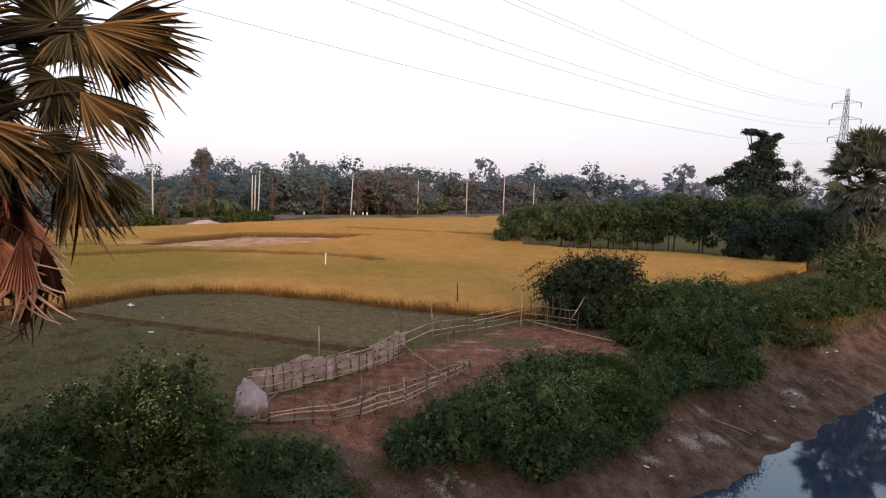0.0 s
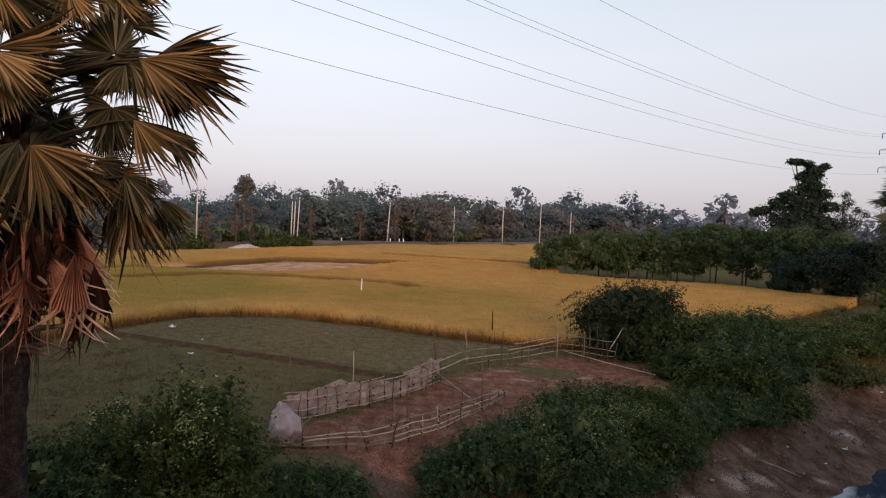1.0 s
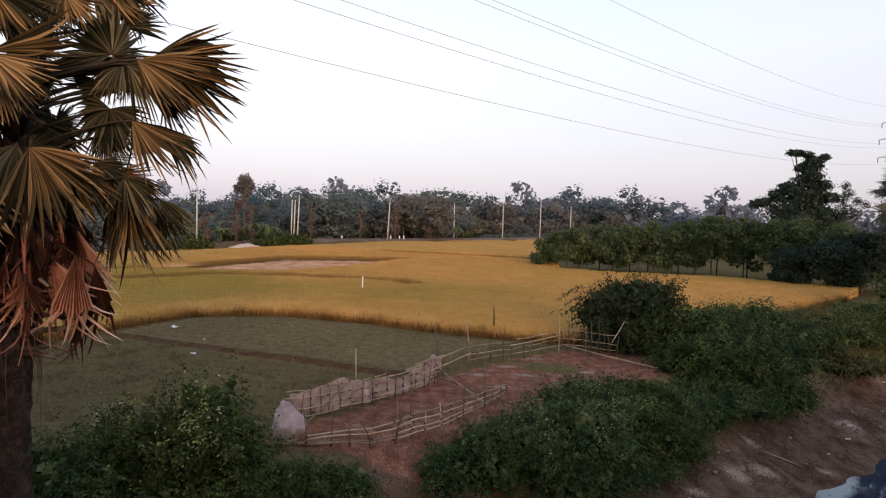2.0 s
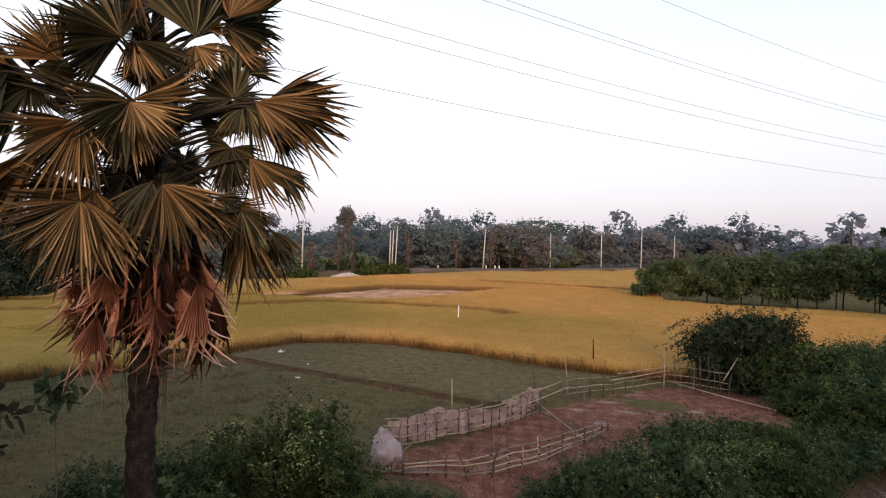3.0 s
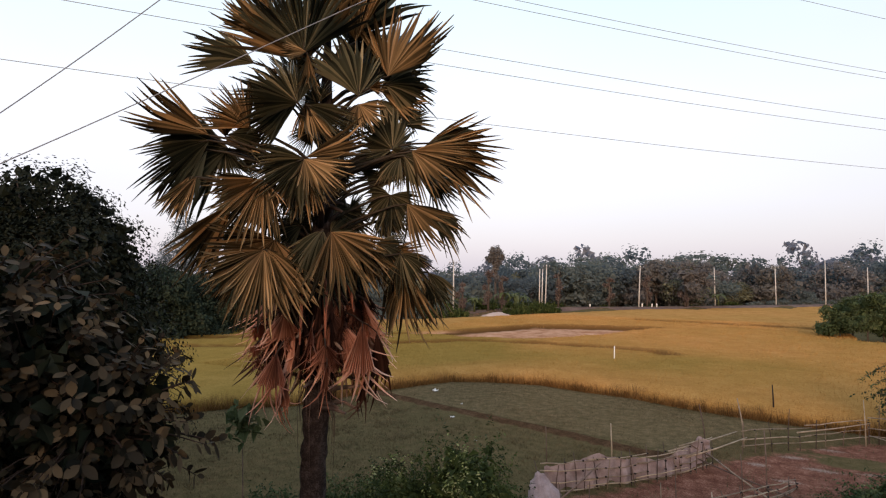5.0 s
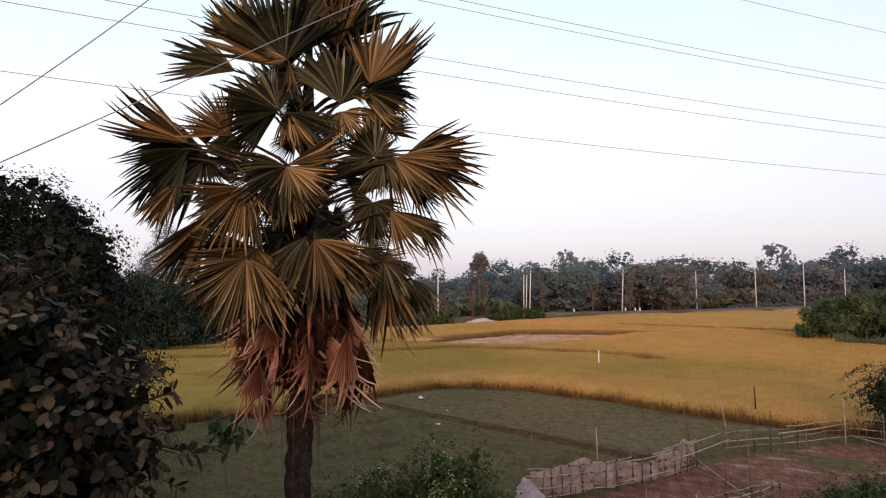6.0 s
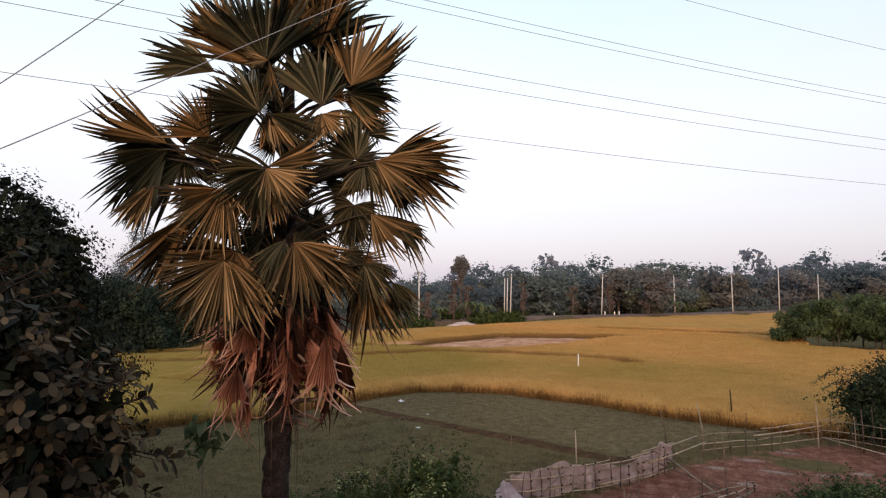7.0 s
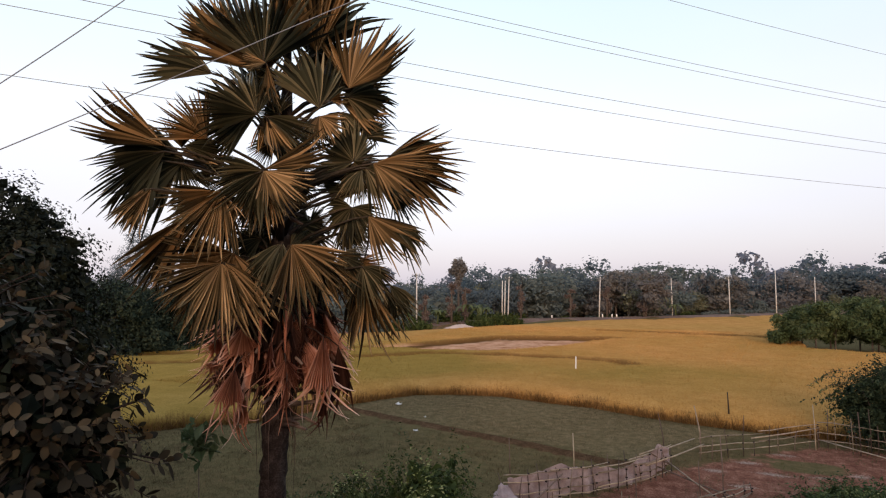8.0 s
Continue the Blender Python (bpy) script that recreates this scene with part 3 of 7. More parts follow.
def build_water():
    b = np.array([0.779, 0.626])
    v, f = [], []
    ts, ss = np.linspace(-60, 400, 47), np.linspace(-12.5, 0.9, 6)
    for t in ts:
        for s in ss:
            p = BANK_P + b * t + BANK_N * s
            v.append((p[0], p[1], WATER_Z))
    me = mesh_np("water", v, grid_faces(len(ss), len(ts)), True)
    tagged(part("water", me, M["water"]), "dark still canal water mirroring the pale sky", "water", kind="structure")


build_water()

RICE = [(-75, -6), (-34, 10), (-23.0, 17.9), (-21.4, 20.1), (-19.2, 22.1), (-17.4, 28.0), (-15.6, 31.4), (-13.7, 32.4), (-10.4, 32.9), (-5.5, 31.6), (-0.9, 29.8), (2.0, 29.2),
        (4.5, 28.8), (8.5, 30.6), (14, 35), (22, 42.5), (30, 50.5), (38, 60), (44, 80), (40, 142), (12, 141), (10.5, 136.6), (-17.5, 101), (-28.3, 79), (-36, 65), (-52, 48), (-85, 18)]
FURROWS = [[(-44, 35), (-27.5, 49.5), (-24, 58), (-21.6, 64.1), (-15, 66.5), (-9.3, 67.6)], [(-40, 30), (-25.3, 41.8), (-21.3, 46.3), (-16, 47.5), (-11.0, 47.7), (-6.4, 46.9), (-5.2, 45.4)],
           [(-12, 80), (12, 74)]]
BARE = [(-30, 50.0), (-23, 48.8), (-17.0, 50.0), (-12.5, 56.5), (-9.0, 67.0), (-15, 66.0), (-21, 63.3), (-24.5, 57)]
PLOT = [(8.5, 63), (14, 60.5), (24, 60.5), (33, 54.5), (44, 62), (48, 104), (12.0, 104), (9.0, 80)]         # grassy ground under the orchard row


def canopy(x, y):
    z = 0.72 + 0.05 * wobble(x, y, 0.25) + 0.045 * wobble(x, y, 1.7) + 0.03 * wobble(x, y, 4.3)
    for line in FURROWS:
        z = z - 0.5 * np.exp(-(near_line(x, y, line) / (0.3 + 0.008 * y)) ** 4)
    bare = np.where(inside(x, y, BARE), 1.0, 0.0)
    z = z * np.clip(0.5 + 0.5 * near_line(x, y, RICE[1:17]) / 0.9, 0, 1)
    z = np.where(bare > 0, 0.36 + 0.07 * wobble(x, y, 2.5), z)
    return z, bare


def greenness(x, y):
    """Where the crop is less ripe."""
    g = 0.2 + 0.75 * np.exp(-((y - 0.15 * x - 41) / 5.5) ** 2) * np.clip((10 - x) / 14, 0, 1)
    g = g + 0.45 * np.exp(-((y - 62) / 6.0) ** 2) * np.clip((x - 2) / 6, 0, 1) + 0.9 * np.clip((-15 - x) / 6, 0, 1) * np.clip((60 - y) / 15, 0, 1)
    return np.clip(g + 0.15 * wobble(x, y, 0.3), 0, 1)


def build_rice():
    xs = axis(-30, 34, 0.34, 70, 1.15)
    ys = np.concatenate([np.arange(-6, 78, 0.36), np.arange(78, 142, 0.9)])
    X, Y = np.meshgrid(xs, ys)
    x, y = X.ravel(), Y.ravel()
    z, bare = canopy(x, y)
    f = grid_faces(len(xs), len(ys))
    cx, cy = x[f].mean(1), y[f].mean(1)
    keep = inside(cx, cy, RICE) & ~inside(cx, cy, PLOT)
    f = f[keep]
    used = np.unique(f)
    back = np.full(len(x), -1)
    back[used] = np.arange(len(used))
    f = back[f]
    v = np.stack([x, y, z], 1)[used]
    bare, gr = bare[used], greenness(x, y)[used]
    # skirts down to the soil along the border
    e = np.concatenate([f[:, [0, 1]], f[:, [1, 2]], f[:, [2, 3]], f[:, [3, 0]]])
    key = np.sort(e, 1)
    _, first, count = np.unique(key, axis=0, return_index=True, return_counts=True)
    rim = e[first[count == 1]]
    edge = np.unique(rim)
    best, to = np.full(len(edge), 0.6), v[edge, :2].copy()
    for (ax, ay), (bx, by) in zip(RICE, RICE[1:] + RICE[:1]):       # draw the stepped rim on to the border line
        dx, dy = bx - ax, by - ay
        t = np.clip(((v[edge, 0] - ax) * dx + (v[edge, 1] - ay) * dy) / (dx * dx + dy * dy), 0, 1)
        qx, qy = ax + t * dx, ay + t * dy
        d = np.hypot(v[edge, 0] - qx, v[edge, 1] - qy)
        to[d < best] = np.stack([qx, qy], 1)[d < best]
        best = np.minimum(best, d)
    v[edge, :2] = to + 0.06 * np.stack([wobble(to[:, 0], to[:, 1], 3.1), wobble(to[:, 1], to[:, 0], 2.7)], 1)
    low = v.copy()
    low[:, 2] = -0.02
    n = len(v)
    f = np.concatenate([f, np.stack([rim[:, 1], rim[:, 0], rim[:, 0] + n, rim[:, 1] + n], 1)])
    me = mesh_np("rice_canopy", np.concatenate([v, low]), f, True)
    float_attr(me, "bare", np.concatenate([bare, bare]))
    float_attr(me, "green", np.concatenate([gr, gr]))
    fur = np.zeros(len(v))
    for fl in FURROWS:
        fur = np.maximum(fur, np.exp(-(near_line(v[:, 0], v[:, 1], fl) / (0.4 + 0.013 * v[:, 1])) ** 4))
    float_attr(me, "furrow", np.concatenate([fur, fur]))
    field = thing("rice_field", (0, 0, 0), "ripe golden rice field with bunds and one bare plot", "rice field", kind="stuff")
    part("canopy", me, M["rice"], field)
    # standing ears and stalks, thinning out with distance
    rng = np.random.default_rng(5)
    n = 420000
    px, py = rng.uniform(-30, 32, n), 26 + 56 * rng.random(n) ** 1.7
    k = inside(px, py, RICE) & ~inside(px, py, PLOT) & ~inside(px, py, BARE)
    for fl in FURROWS:
        k &= near_line(px, py, fl) > 0.3 + 0.008 * py
    px, py = px[k][:95000], py[k][:95000]
    pz, _ = canopy(px, py)
    far = np.clip((py - 26) / 50, 0, 1)
    h = (0.15 + 0.09 * rng.random(len(px)))
    w = 0.012 + 0.028 * far
    ang = rng.uniform(0, math.pi, len(px))
    lean = rng.normal(size=(len(px), 2)) * 0.12
    v = np.empty((len(px), 3, 3))
    v[:, 0] = np.stack([px - np.cos(ang) * w, py - np.sin(ang) * w, pz - 0.12], 1)
    v[:, 1] = np.stack([px + np.cos(ang) * w, py + np.sin(ang) * w, pz - 0.12], 1)
    v[:, 2] = np.stack([px + lean[:, 0], py + lean[:, 1], pz - 0.1 + h], 1)
    me = mesh_np("rice_ears", v.reshape(-1, 3), np.arange(len(px) * 3).reshape(-1, 3))
    float_attr(me, "green", np.repeat(greenness(px, py), 3))
    part("ears", me, M["rice_stalk"], field)
    # the near border: full-height stalks seen from the side
    line = RICE[1:17]
    px, py = [], []
    for (ax, ay), (bx, by) in zip(line[:-1], line[1:]):
        m = int(560 * math.hypot(bx - ax, by - ay))
        t = rng.random(m)
        off = 0.16 - np.abs(rng.normal(size=m)) * 0.45
        L = math.hypot(bx - ax, by - ay)
        nx_, ny_ = (by - ay) / L, -(bx - ax) / L
        px.append(ax + (bx - ax) * t + nx_ * off)
        py.append(ay + (by - ay) * t + ny_ * off)
    px, py = np.concatenate(px), np.concatenate(py)
    m = len(px)
    h = rng.uniform(0.25, 0.62, m) * np.clip(1.0 - rng.normal(size=m) * 0.15, 0.5, 1.25)
    w = rng.uniform(0.008, 0.018, m)
    ang = rng.uniform(0, math.pi, m)
    lean = rng.normal(size=(m, 2)) * 0.16
    v = np.empty((m, 3, 3))
    v[:, 0] = np.stack([px - np.cos(ang) * w, py - np.sin(ang) * w, np.full(m, -0.02)], 1)
    v[:, 1] = np.stack([px + np.cos(ang) * w, py + np.sin(ang) * w, np.full(m, -0.02)], 1)
    v[:, 2] = np.stack([px + lean[:, 0], py + lean[:, 1], h], 1)
    v[:, 2, 2] += 0.12 * wobble(px, py, 1.9)
    me = mesh_np("border_straw", v.reshape(-1, 3), np.arange(m * 3).reshape(-1, 3))
    part("border_straw", me, M["straw_foot"], field, "brown dry stalks along the border")


build_rice()


def blades(rng, px, py, h, w, lean):
    m = len(px)
    pz = land_z(px, py)
    ang = rng.uniform(0, math.pi, m)
    ln = rng.normal(size=(m, 2)) * lean
    v = np.empty((m, 3, 3))
    v[:, 0] = np.stack([px - np.cos(ang) * w, py - np.sin(ang) * w, pz - 0.01], 1)
    v[:, 1] = np.stack([px + np.cos(ang) * w, py + np.sin(ang) * w, pz - 0.01], 1)
    v[:, 2] = np.stack([px + ln[:, 0], py + ln[:, 1], pz + h], 1)
    return mesh_np("blades", v.reshape(-1, 3), np.arange(m * 3).reshape(-1, 3))


def build_grass():
    rng = np.random.default_rng(8)
    n = 230000
    px, py = rng.uniform(-26, 6, n), rng.uniform(9, 33, n)
    dens = 0.55 + 0.45 * wobble(px, py, 0.8)
    k = ~inside(px, py, RICE) & ~inside(px, py, RED) & (bank_s(px, py) > 5.2) & (rng.random(n) < dens * np.where(inside(px, py, HARVESTED), 0.7, 1.0)) & (near_line(px, py, BUND) > 0.5)
    px, py = px[k], py[k]
    me = blades(rng, px, py, rng.uniform(0.03, 0.10, len(px)), 0.008, 0.05)
    tagged(part("short_grass", me, M["grass"]), "short cropped grass over the paddy plots", "grass", kind="stuff")
    n = 120000
    px, py = rng.uniform(-24, 1, n), rng.uniform(9, 30, n)
    k = ~inside(px, py, RICE) & ~inside(px, py, RED) & ~inside(px, py, HARVESTED) & (bank_s(px, py) > 4.6) & (wobble(px, py, 2.6) + 0.5 * wobble(px, py, 0.7) > 0.42) & (near_line(px, py, BUND) > 0.5)
    px, py = px[k][:40000], py[k][:40000]
    me = blades(rng, px, py, rng.uniform(0.04, 0.13, len(px)), 0.01, 0.07)
    tagged(part("grass_tufts", me, M["grass"]), "darker coarse tufts in the grazed grass", "grass", kind="stuff")
    # weeds and rough grass on the bank
    n = 200000
    px, py = rng.uniform(-14, 46, n), rng.uniform(8, 60, n)
    s = bank_s(px, py)
    k = (s > 3.2) & (s < 9.0) & ~inside(px, py, RED) & ~inside(px, py, RICE) & (px > 12) & (rng.random(n) < 0.6 + 0.5 * wobble(px, py, 0.9))
    px, py = px[k], py[k]
    me = blades(rng, px, py, rng.uniform(0.12, 0.42, len(px)), 0.02, 0.16)
    tagged(part("rough_grass", me, M["weed"]), "rough brownish grass and weeds along the bank", "grass", kind="stuff")
    n = 15000
    px, py = rng.uniform(-6, 8, n), rng.uniform(11.5, 28, n)
    k = inside(px, py, RED) & (rng.random(n) < np.clip(0.15 + 0.9 * wobble(px, py, 1.4) + 0.6 * np.clip((16 - py) / 3, 0, 1), 0, 1))
    px, py = px[k], py[k]
    me = blades(rng, px, py, rng.uniform(0.03, 0.14, len(px)) * np.where(py < 16, 1.8, 1.0), 0.01, 0.12)
    tagged(part("plot_weeds", me, M["weed"]), "sparse weeds and dry stems on the red soil", "weeds", kind="stuff")
    n = 9000
    px, py = rng.uniform(-2, 26, n), rng.uniform(9, 30, n)
    s = bank_s(px, py)
    k = (s > 0.02) & (s < 1.3) & (rng.random(n) < 0.5 + 0.8 * wobble(px, py, 1.1))
    px, py = px[k], py[k]
    me = blades(rng, px, py, rng.uniform(0.02, 0.09, len(px)), 0.009, 0.3)
    tagged(part("drift_straw", me, M["dry_grass"]), "flattened straw washed up along the water's edge", "straw", kind="stuff")
    n = 16000
    px, py = rng.uniform(-8, 24, n), rng.uniform(9, 32, n)
    s = bank_s(px, py)
    k = (s > 0.1) & (s < 4.5) & (rng.random(n) < 0.35 + 0.65 * wobble(px, py, 1.3))
    px, py = px[k], py[k]
    me = blades(rng, px, py, rng.uniform(0.03, 0.14, len(px)), 0.006, 0.16)
    tagged(part("dead_stems", me, M["dry_grass"]), "dry straw and dead stems strewn on the mud", "dead stems", kind="stuff")


build_grass()


def build_clods():
    """Lumps of dried mud over the bank."""
    rng = np.random.default_rng(19)
    bm = bmesh.new()
    bmesh.ops.create_icosphere(bm, subdivisions=1, radius=1.0)
    bv = np.array([v.co[:] for v in bm.verts])
    bf = np.array([[v.index for v in fc.verts] for fc in bm.faces])
    bm.free()
    n = 14000
    px, py = rng.uniform(-6, 26, n), rng.uniform(9, 31, n)
    s = bank_s(px, py)
    k = (s > 0.1) & (s < 4.3) & (rng.random(n) < 0.45 + 0.7 * wobble(px + 3, py, 0.9))
    px, py = px[k][:2400], py[k][:2400]
    m = len(px)
    size = 0.018 + 0.05 * rng.random(m) ** 3
    v = bv[None] * (1 + 0.25 * rng.normal(size=(m, len(bv), 1))) * size[:, None, None] * rng.uniform(0.6, 1.5, (m, 1, 3))
    v += np.stack([px, py, land_z(px, py) + size * 0.15], 1)[:, None]
    f = bf[None] + (np.arange(m) * len(bv))[:, None, None]
    me = mesh_np("clods", v.reshape(-1, 3), f.reshape(-1, 3), True)
    tagged(part("mud_clods", me, M["clod"]), "crumbled lumps of dried mud on the bank", "mud clods", kind="stuff")


build_clods()


# ---- shrubs and trees ----
def sprigs(rng, blobs, main, leaves, size):
    """Leaves in rows along short arching twigs that grow outwards."""
    n = leaves // 9
    c, ways = blob_points(rng, blobs, n, 0.4, True)
    ctr = np.mean([b[:3] for b in main], axis=0) - np.array([0, 0, 0.5])
    d = c - ctr
    d /= np.linalg.norm(d, axis=1)[:, None] + 1e-6
    d = d + rng.normal(size=d.shape) * 0.5 + np.array([0, 0, 0.25])
    L = size * rng.uniform(1.5, 4.8, (n, 1))
    run = np.concatenate([c + d * L * t - np.array([0, 0, 0.75]) * L * t * t for t in np.linspace(0, 1, 9)])
    return run + rng.normal(size=run.shape) * size * 0.3, np.tile(ways, (9, 1))


def bush(name, loc, blobs, leaves, size, mat, label, category="bush", group="", seed=1, wide=0.5, light=0.0, stems=6, flat=0.5, core=0.76):
    """A bush: stems from the root, a crown of small leaves over a dense inside, sprays that stick out."""
    rng = np.random.default_rng(seed)
    leaves = int(leaves * 0.68)
    root = thing(name, loc, label, category, group)
    blobs = [tuple(b) for b in blobs]
    main = list(blobs)
    for x, y, z, rx, ry, rz in main:          # smaller clumps break the outline
        for _ in range(9):
            d = rng.normal(size=3)
            d[2] = abs(d[2])
            d /= np.linalg.norm(d)
            k = rng.uniform(0.2, 0.5)
            blobs.append((x + d[0] * rx * 0.88, y + d[1] * ry * 0.88, z + d[2] * rz * 0.85, rx * k, ry * k, rz * k * rng.uniform(0.7, 1.2)))
    b = Builder()
    for i in range(stems):
        x, y, z, rx, ry, rz = blobs[i % len(blobs)]
        base = Vector((x * 0.5 + rng.normal() * 0.15, y * 0.5 + rng.normal() * 0.15, -0.25))
        tip = Vector((x + rng.normal() * rx * 0.4, y + rng.normal() * ry * 0.4, z + rz * 0.5))
        mid = base.lerp(tip, 0.5) + Vector((rng.normal() * 0.1, rng.normal() * 0.1, 0.1))
        b.tube([base, mid, tip], [0.04, 0.028, 0.01], 5)
    tagged(part("woody_base", b.mesh("woody_base"), M["bark"], root), kind="stuff")
    pts, ways = sprigs(rng, blobs, main, int(leaves * 0.8), size)
    more, more_ways = blob_points(rng, blobs, int(leaves * 0.2), 0.7, True)
    pts, ways = np.concatenate([pts, more]), np.concatenate([ways, more_ways])
    # sprays: short arching shoots beyond the outline
    sh = blob_points(rng, blobs, max(8, leaves // 90), 0.1)
    k = rng.normal(size=(len(sh), 3)) * 0.5
    k[:, 2] = np.abs(k[:, 2]) + 0.3
    k = k * rng.uniform(0.5, 1.3, (len(sh), 1))
    run = np.concatenate([sh + k * t * (size * 4) - np.array([0, 0, 0.9]) * (size * 3) * t * t for t in np.linspace(0, 1, 9)])
    pts = np.concatenate([pts, run + rng.normal(size=run.shape) * size * 0.4])
    ways = np.concatenate([ways, np.tile(k / np.linalg.norm(k, axis=1)[:, None], (9, 1))])
    ways, pts = ways[pts[:, 2] > -0.5], pts[pts[:, 2] > -0.5]
    chunks = [leaf_arrays(rng, pts, size, wide, flat, out=ways, lie=1.1)]
    if core:
        chunks.append(inner_leaves(rng, main, max(300, leaves // 5), size * 2.8))
    v, f = join_arrays(chunks)
    tagged(part("crown", mesh_np("crown", v, f), mat, root), kind="stuff")
    if light:
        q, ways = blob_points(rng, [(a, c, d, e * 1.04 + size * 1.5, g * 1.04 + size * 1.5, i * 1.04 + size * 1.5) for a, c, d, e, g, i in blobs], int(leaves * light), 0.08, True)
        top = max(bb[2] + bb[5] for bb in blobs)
        # young shoots kept to sun-facing tops; their pale colour also paints the highlight
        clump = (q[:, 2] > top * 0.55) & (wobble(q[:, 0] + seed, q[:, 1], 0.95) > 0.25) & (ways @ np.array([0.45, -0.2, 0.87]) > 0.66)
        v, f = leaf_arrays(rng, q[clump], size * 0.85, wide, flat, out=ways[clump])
        tagged(part("new_growth", mesh_np("new_growth", v, f), M["bush_light"], root, "fresh yellow-green shoots, doubling as painted sunlit tops"), kind="stuff")
    return root


def gz(x, y):
    return float(land_z(np.array([x]), np.array([y]))[0])


def grow_bush(x, y, blobs, *a, **k):
    return bush("bush", (x, y, gz(x, y)), blobs, *a, **k)


# the leafy bush on the slope beside the fence
grow_bush(-5.6, 11.9, [(-0.1, 0.1, 1.6, 1.25, 1.15, 1.55), (-1.3, -0.1, 1.1, 1.2, 1.1, 1.3), (0.6, 0.0, 1.2, 0.85, 0.9, 1.15), (-0.3, -0.5, 0.6, 1.6, 1.1, 1.0)],
          28500, 0.085, M["bush"], "leafy green bush with yellowish young shoots by the fence", group="bank bushes", seed=3, light=1.1)
grow_bush(-8.0, 10.6, [(0, 0, 0.9, 1.3, 1.2, 1.1), (-1.4, -0.2, 0.6, 1.2, 1.1, 0.9), (1.0, -0.3, 0.4, 1.2, 1.1, 0.9)],
          19000, 0.078, M["bush_dark"], "low dark green creeper thicket on the bank", group="bank bushes", seed=4, light=0.03)
grow_bush(-3.3, 13.1, [(0, 0, 0.0, 1.1, 0.8, 0.5), (0.7, -0.4, 0.0, 0.8, 0.8, 0.5), (-1.3, 0.1, 0.1, 1.1, 0.8, 0.6), (0.2, -1.2, 0.1, 1.5, 0.9, 0.6)],
          19000, 0.078, M["bush_dark"], "low dark green creepers covering the slope", group="bank bushes", seed=5, light=0.02)
grow_bush(-3.7, 13.85, [(0, 0, -0.1, 0.9, 0.6, 0.5), (-0.8, -0.2, 0.0, 0.8, 0.6, 0.55), (0.7, 0.2, -0.1, 0.7, 0.5, 0.4)],
          9000, 0.075, M["bush_dark"], "low dark green creepers covering the slope", group="bank bushes", seed=51, light=0.02)
for i, (x, y) in enumerate([(-2.3, 13.5), (-1.5, 13.0), (-1.9, 12.3), (-0.9, 12.6)]):
    grow_bush(x, y, [(0, 0, -0.05, 0.55, 0.45, 0.22), (0.4, 0.2, -0.08, 0.4, 0.35, 0.18)], 1800, 0.07, M["weed"], "low brownish weeds on the trodden red slope", group="bank bushes", seed=70 + i, stems=4, core=0)
# the mound of creepers below the fence
grow_bush(0.2, 15.6, [(0, 0, 0.6, 1.25, 1.0, 0.95), (-0.9, -0.4, 0.3, 0.9, 0.8, 0.75), (1.0, 0.3, 0.7, 1.1, 0.9, 1.0)],
          19000, 0.078, M["bush_dark"], "dark green creeper mound below the bamboo fence", group="bank bushes", seed=6, light=0.25)
grow_bush(2.6, 17.0, [(0, 0, 0.9, 1.5, 1.2, 1.4), (-0.8, 0.2, 1.0, 1.1, 1.0, 1.25), (1.2, 0.4, 0.8, 1.2, 1.0, 1.15), (0.3, -0.7, 0.2, 1.5, 0.9, 0.8)],
          28500, 0.078, M["bush_dark"], "dense dark green bush on the bank above the mud", group="bank bushes", seed=7, light=0.6)
grow_bush(5.0, 18.9, [(0, 0, 0.5, 1.4, 1.1, 0.95), (-1.2, 0.5, 0.9, 1.0, 0.9, 0.9), (1.3, 0.6, 0.4, 1.1, 1.0, 0.8), (0.2, 0.8, 0.7, 1.2, 0.9, 0.8)],
          22800, 0.078, M["bush"], "green bush with pale flowering shoots on the bank", group="bank bushes", seed=8, light=0.9)
grow_bush(7.1, 20.9, [(0, 0, 0.3, 1.1, 0.9, 0.7), (0.9, 0.6, 0.3, 0.9, 0.8, 0.6)],
          11400, 0.078, M["bush_dark"], "low dark green weeds spreading over the mud", group="bank bushes", seed=9, light=0.02)
for i, (x, y, w, h, lt) in enumerate([(7.3, 21.2, 1.0, 0.7, 0.15), (3.7, 20.2, 1.4, 0.95, 0.2), (5.5, 21.2, 1.4, 0.95, 0.3), (8.4, 22.0, 1.1, 0.8, 0.05), (10.2, 23.7, 1.3, 0.8, 0.02), (11.6, 24.2, 1.1, 0.8, 0.05), (9.7, 25.0, 1.4, 1.2, 0.05), (5.1, 18.2, 1.0, 0.6, 0.05), (6.4, 19.6, 1.0, 0.6, 0.04), (8.6, 23.4, 1.0, 0.8, 0.08)]):
    grow_bush(x, y, [(0, 0, h * 0.3, w, w * 0.8, h * 0.7), (0.6 * w, 0.3, h * 0.2, w * 0.7, w * 0.6, h * 0.55), (-0.5 * w, -0.3, h * 0.2, w * 0.8, w * 0.6, h * 0.5)],
              9000, 0.09, M["bush" if i in (0, 2, 6, 9) else "bush_dark"], "low tangled green creepers spreading down the bank", group="bank bushes", seed=60 + i, light=lt)
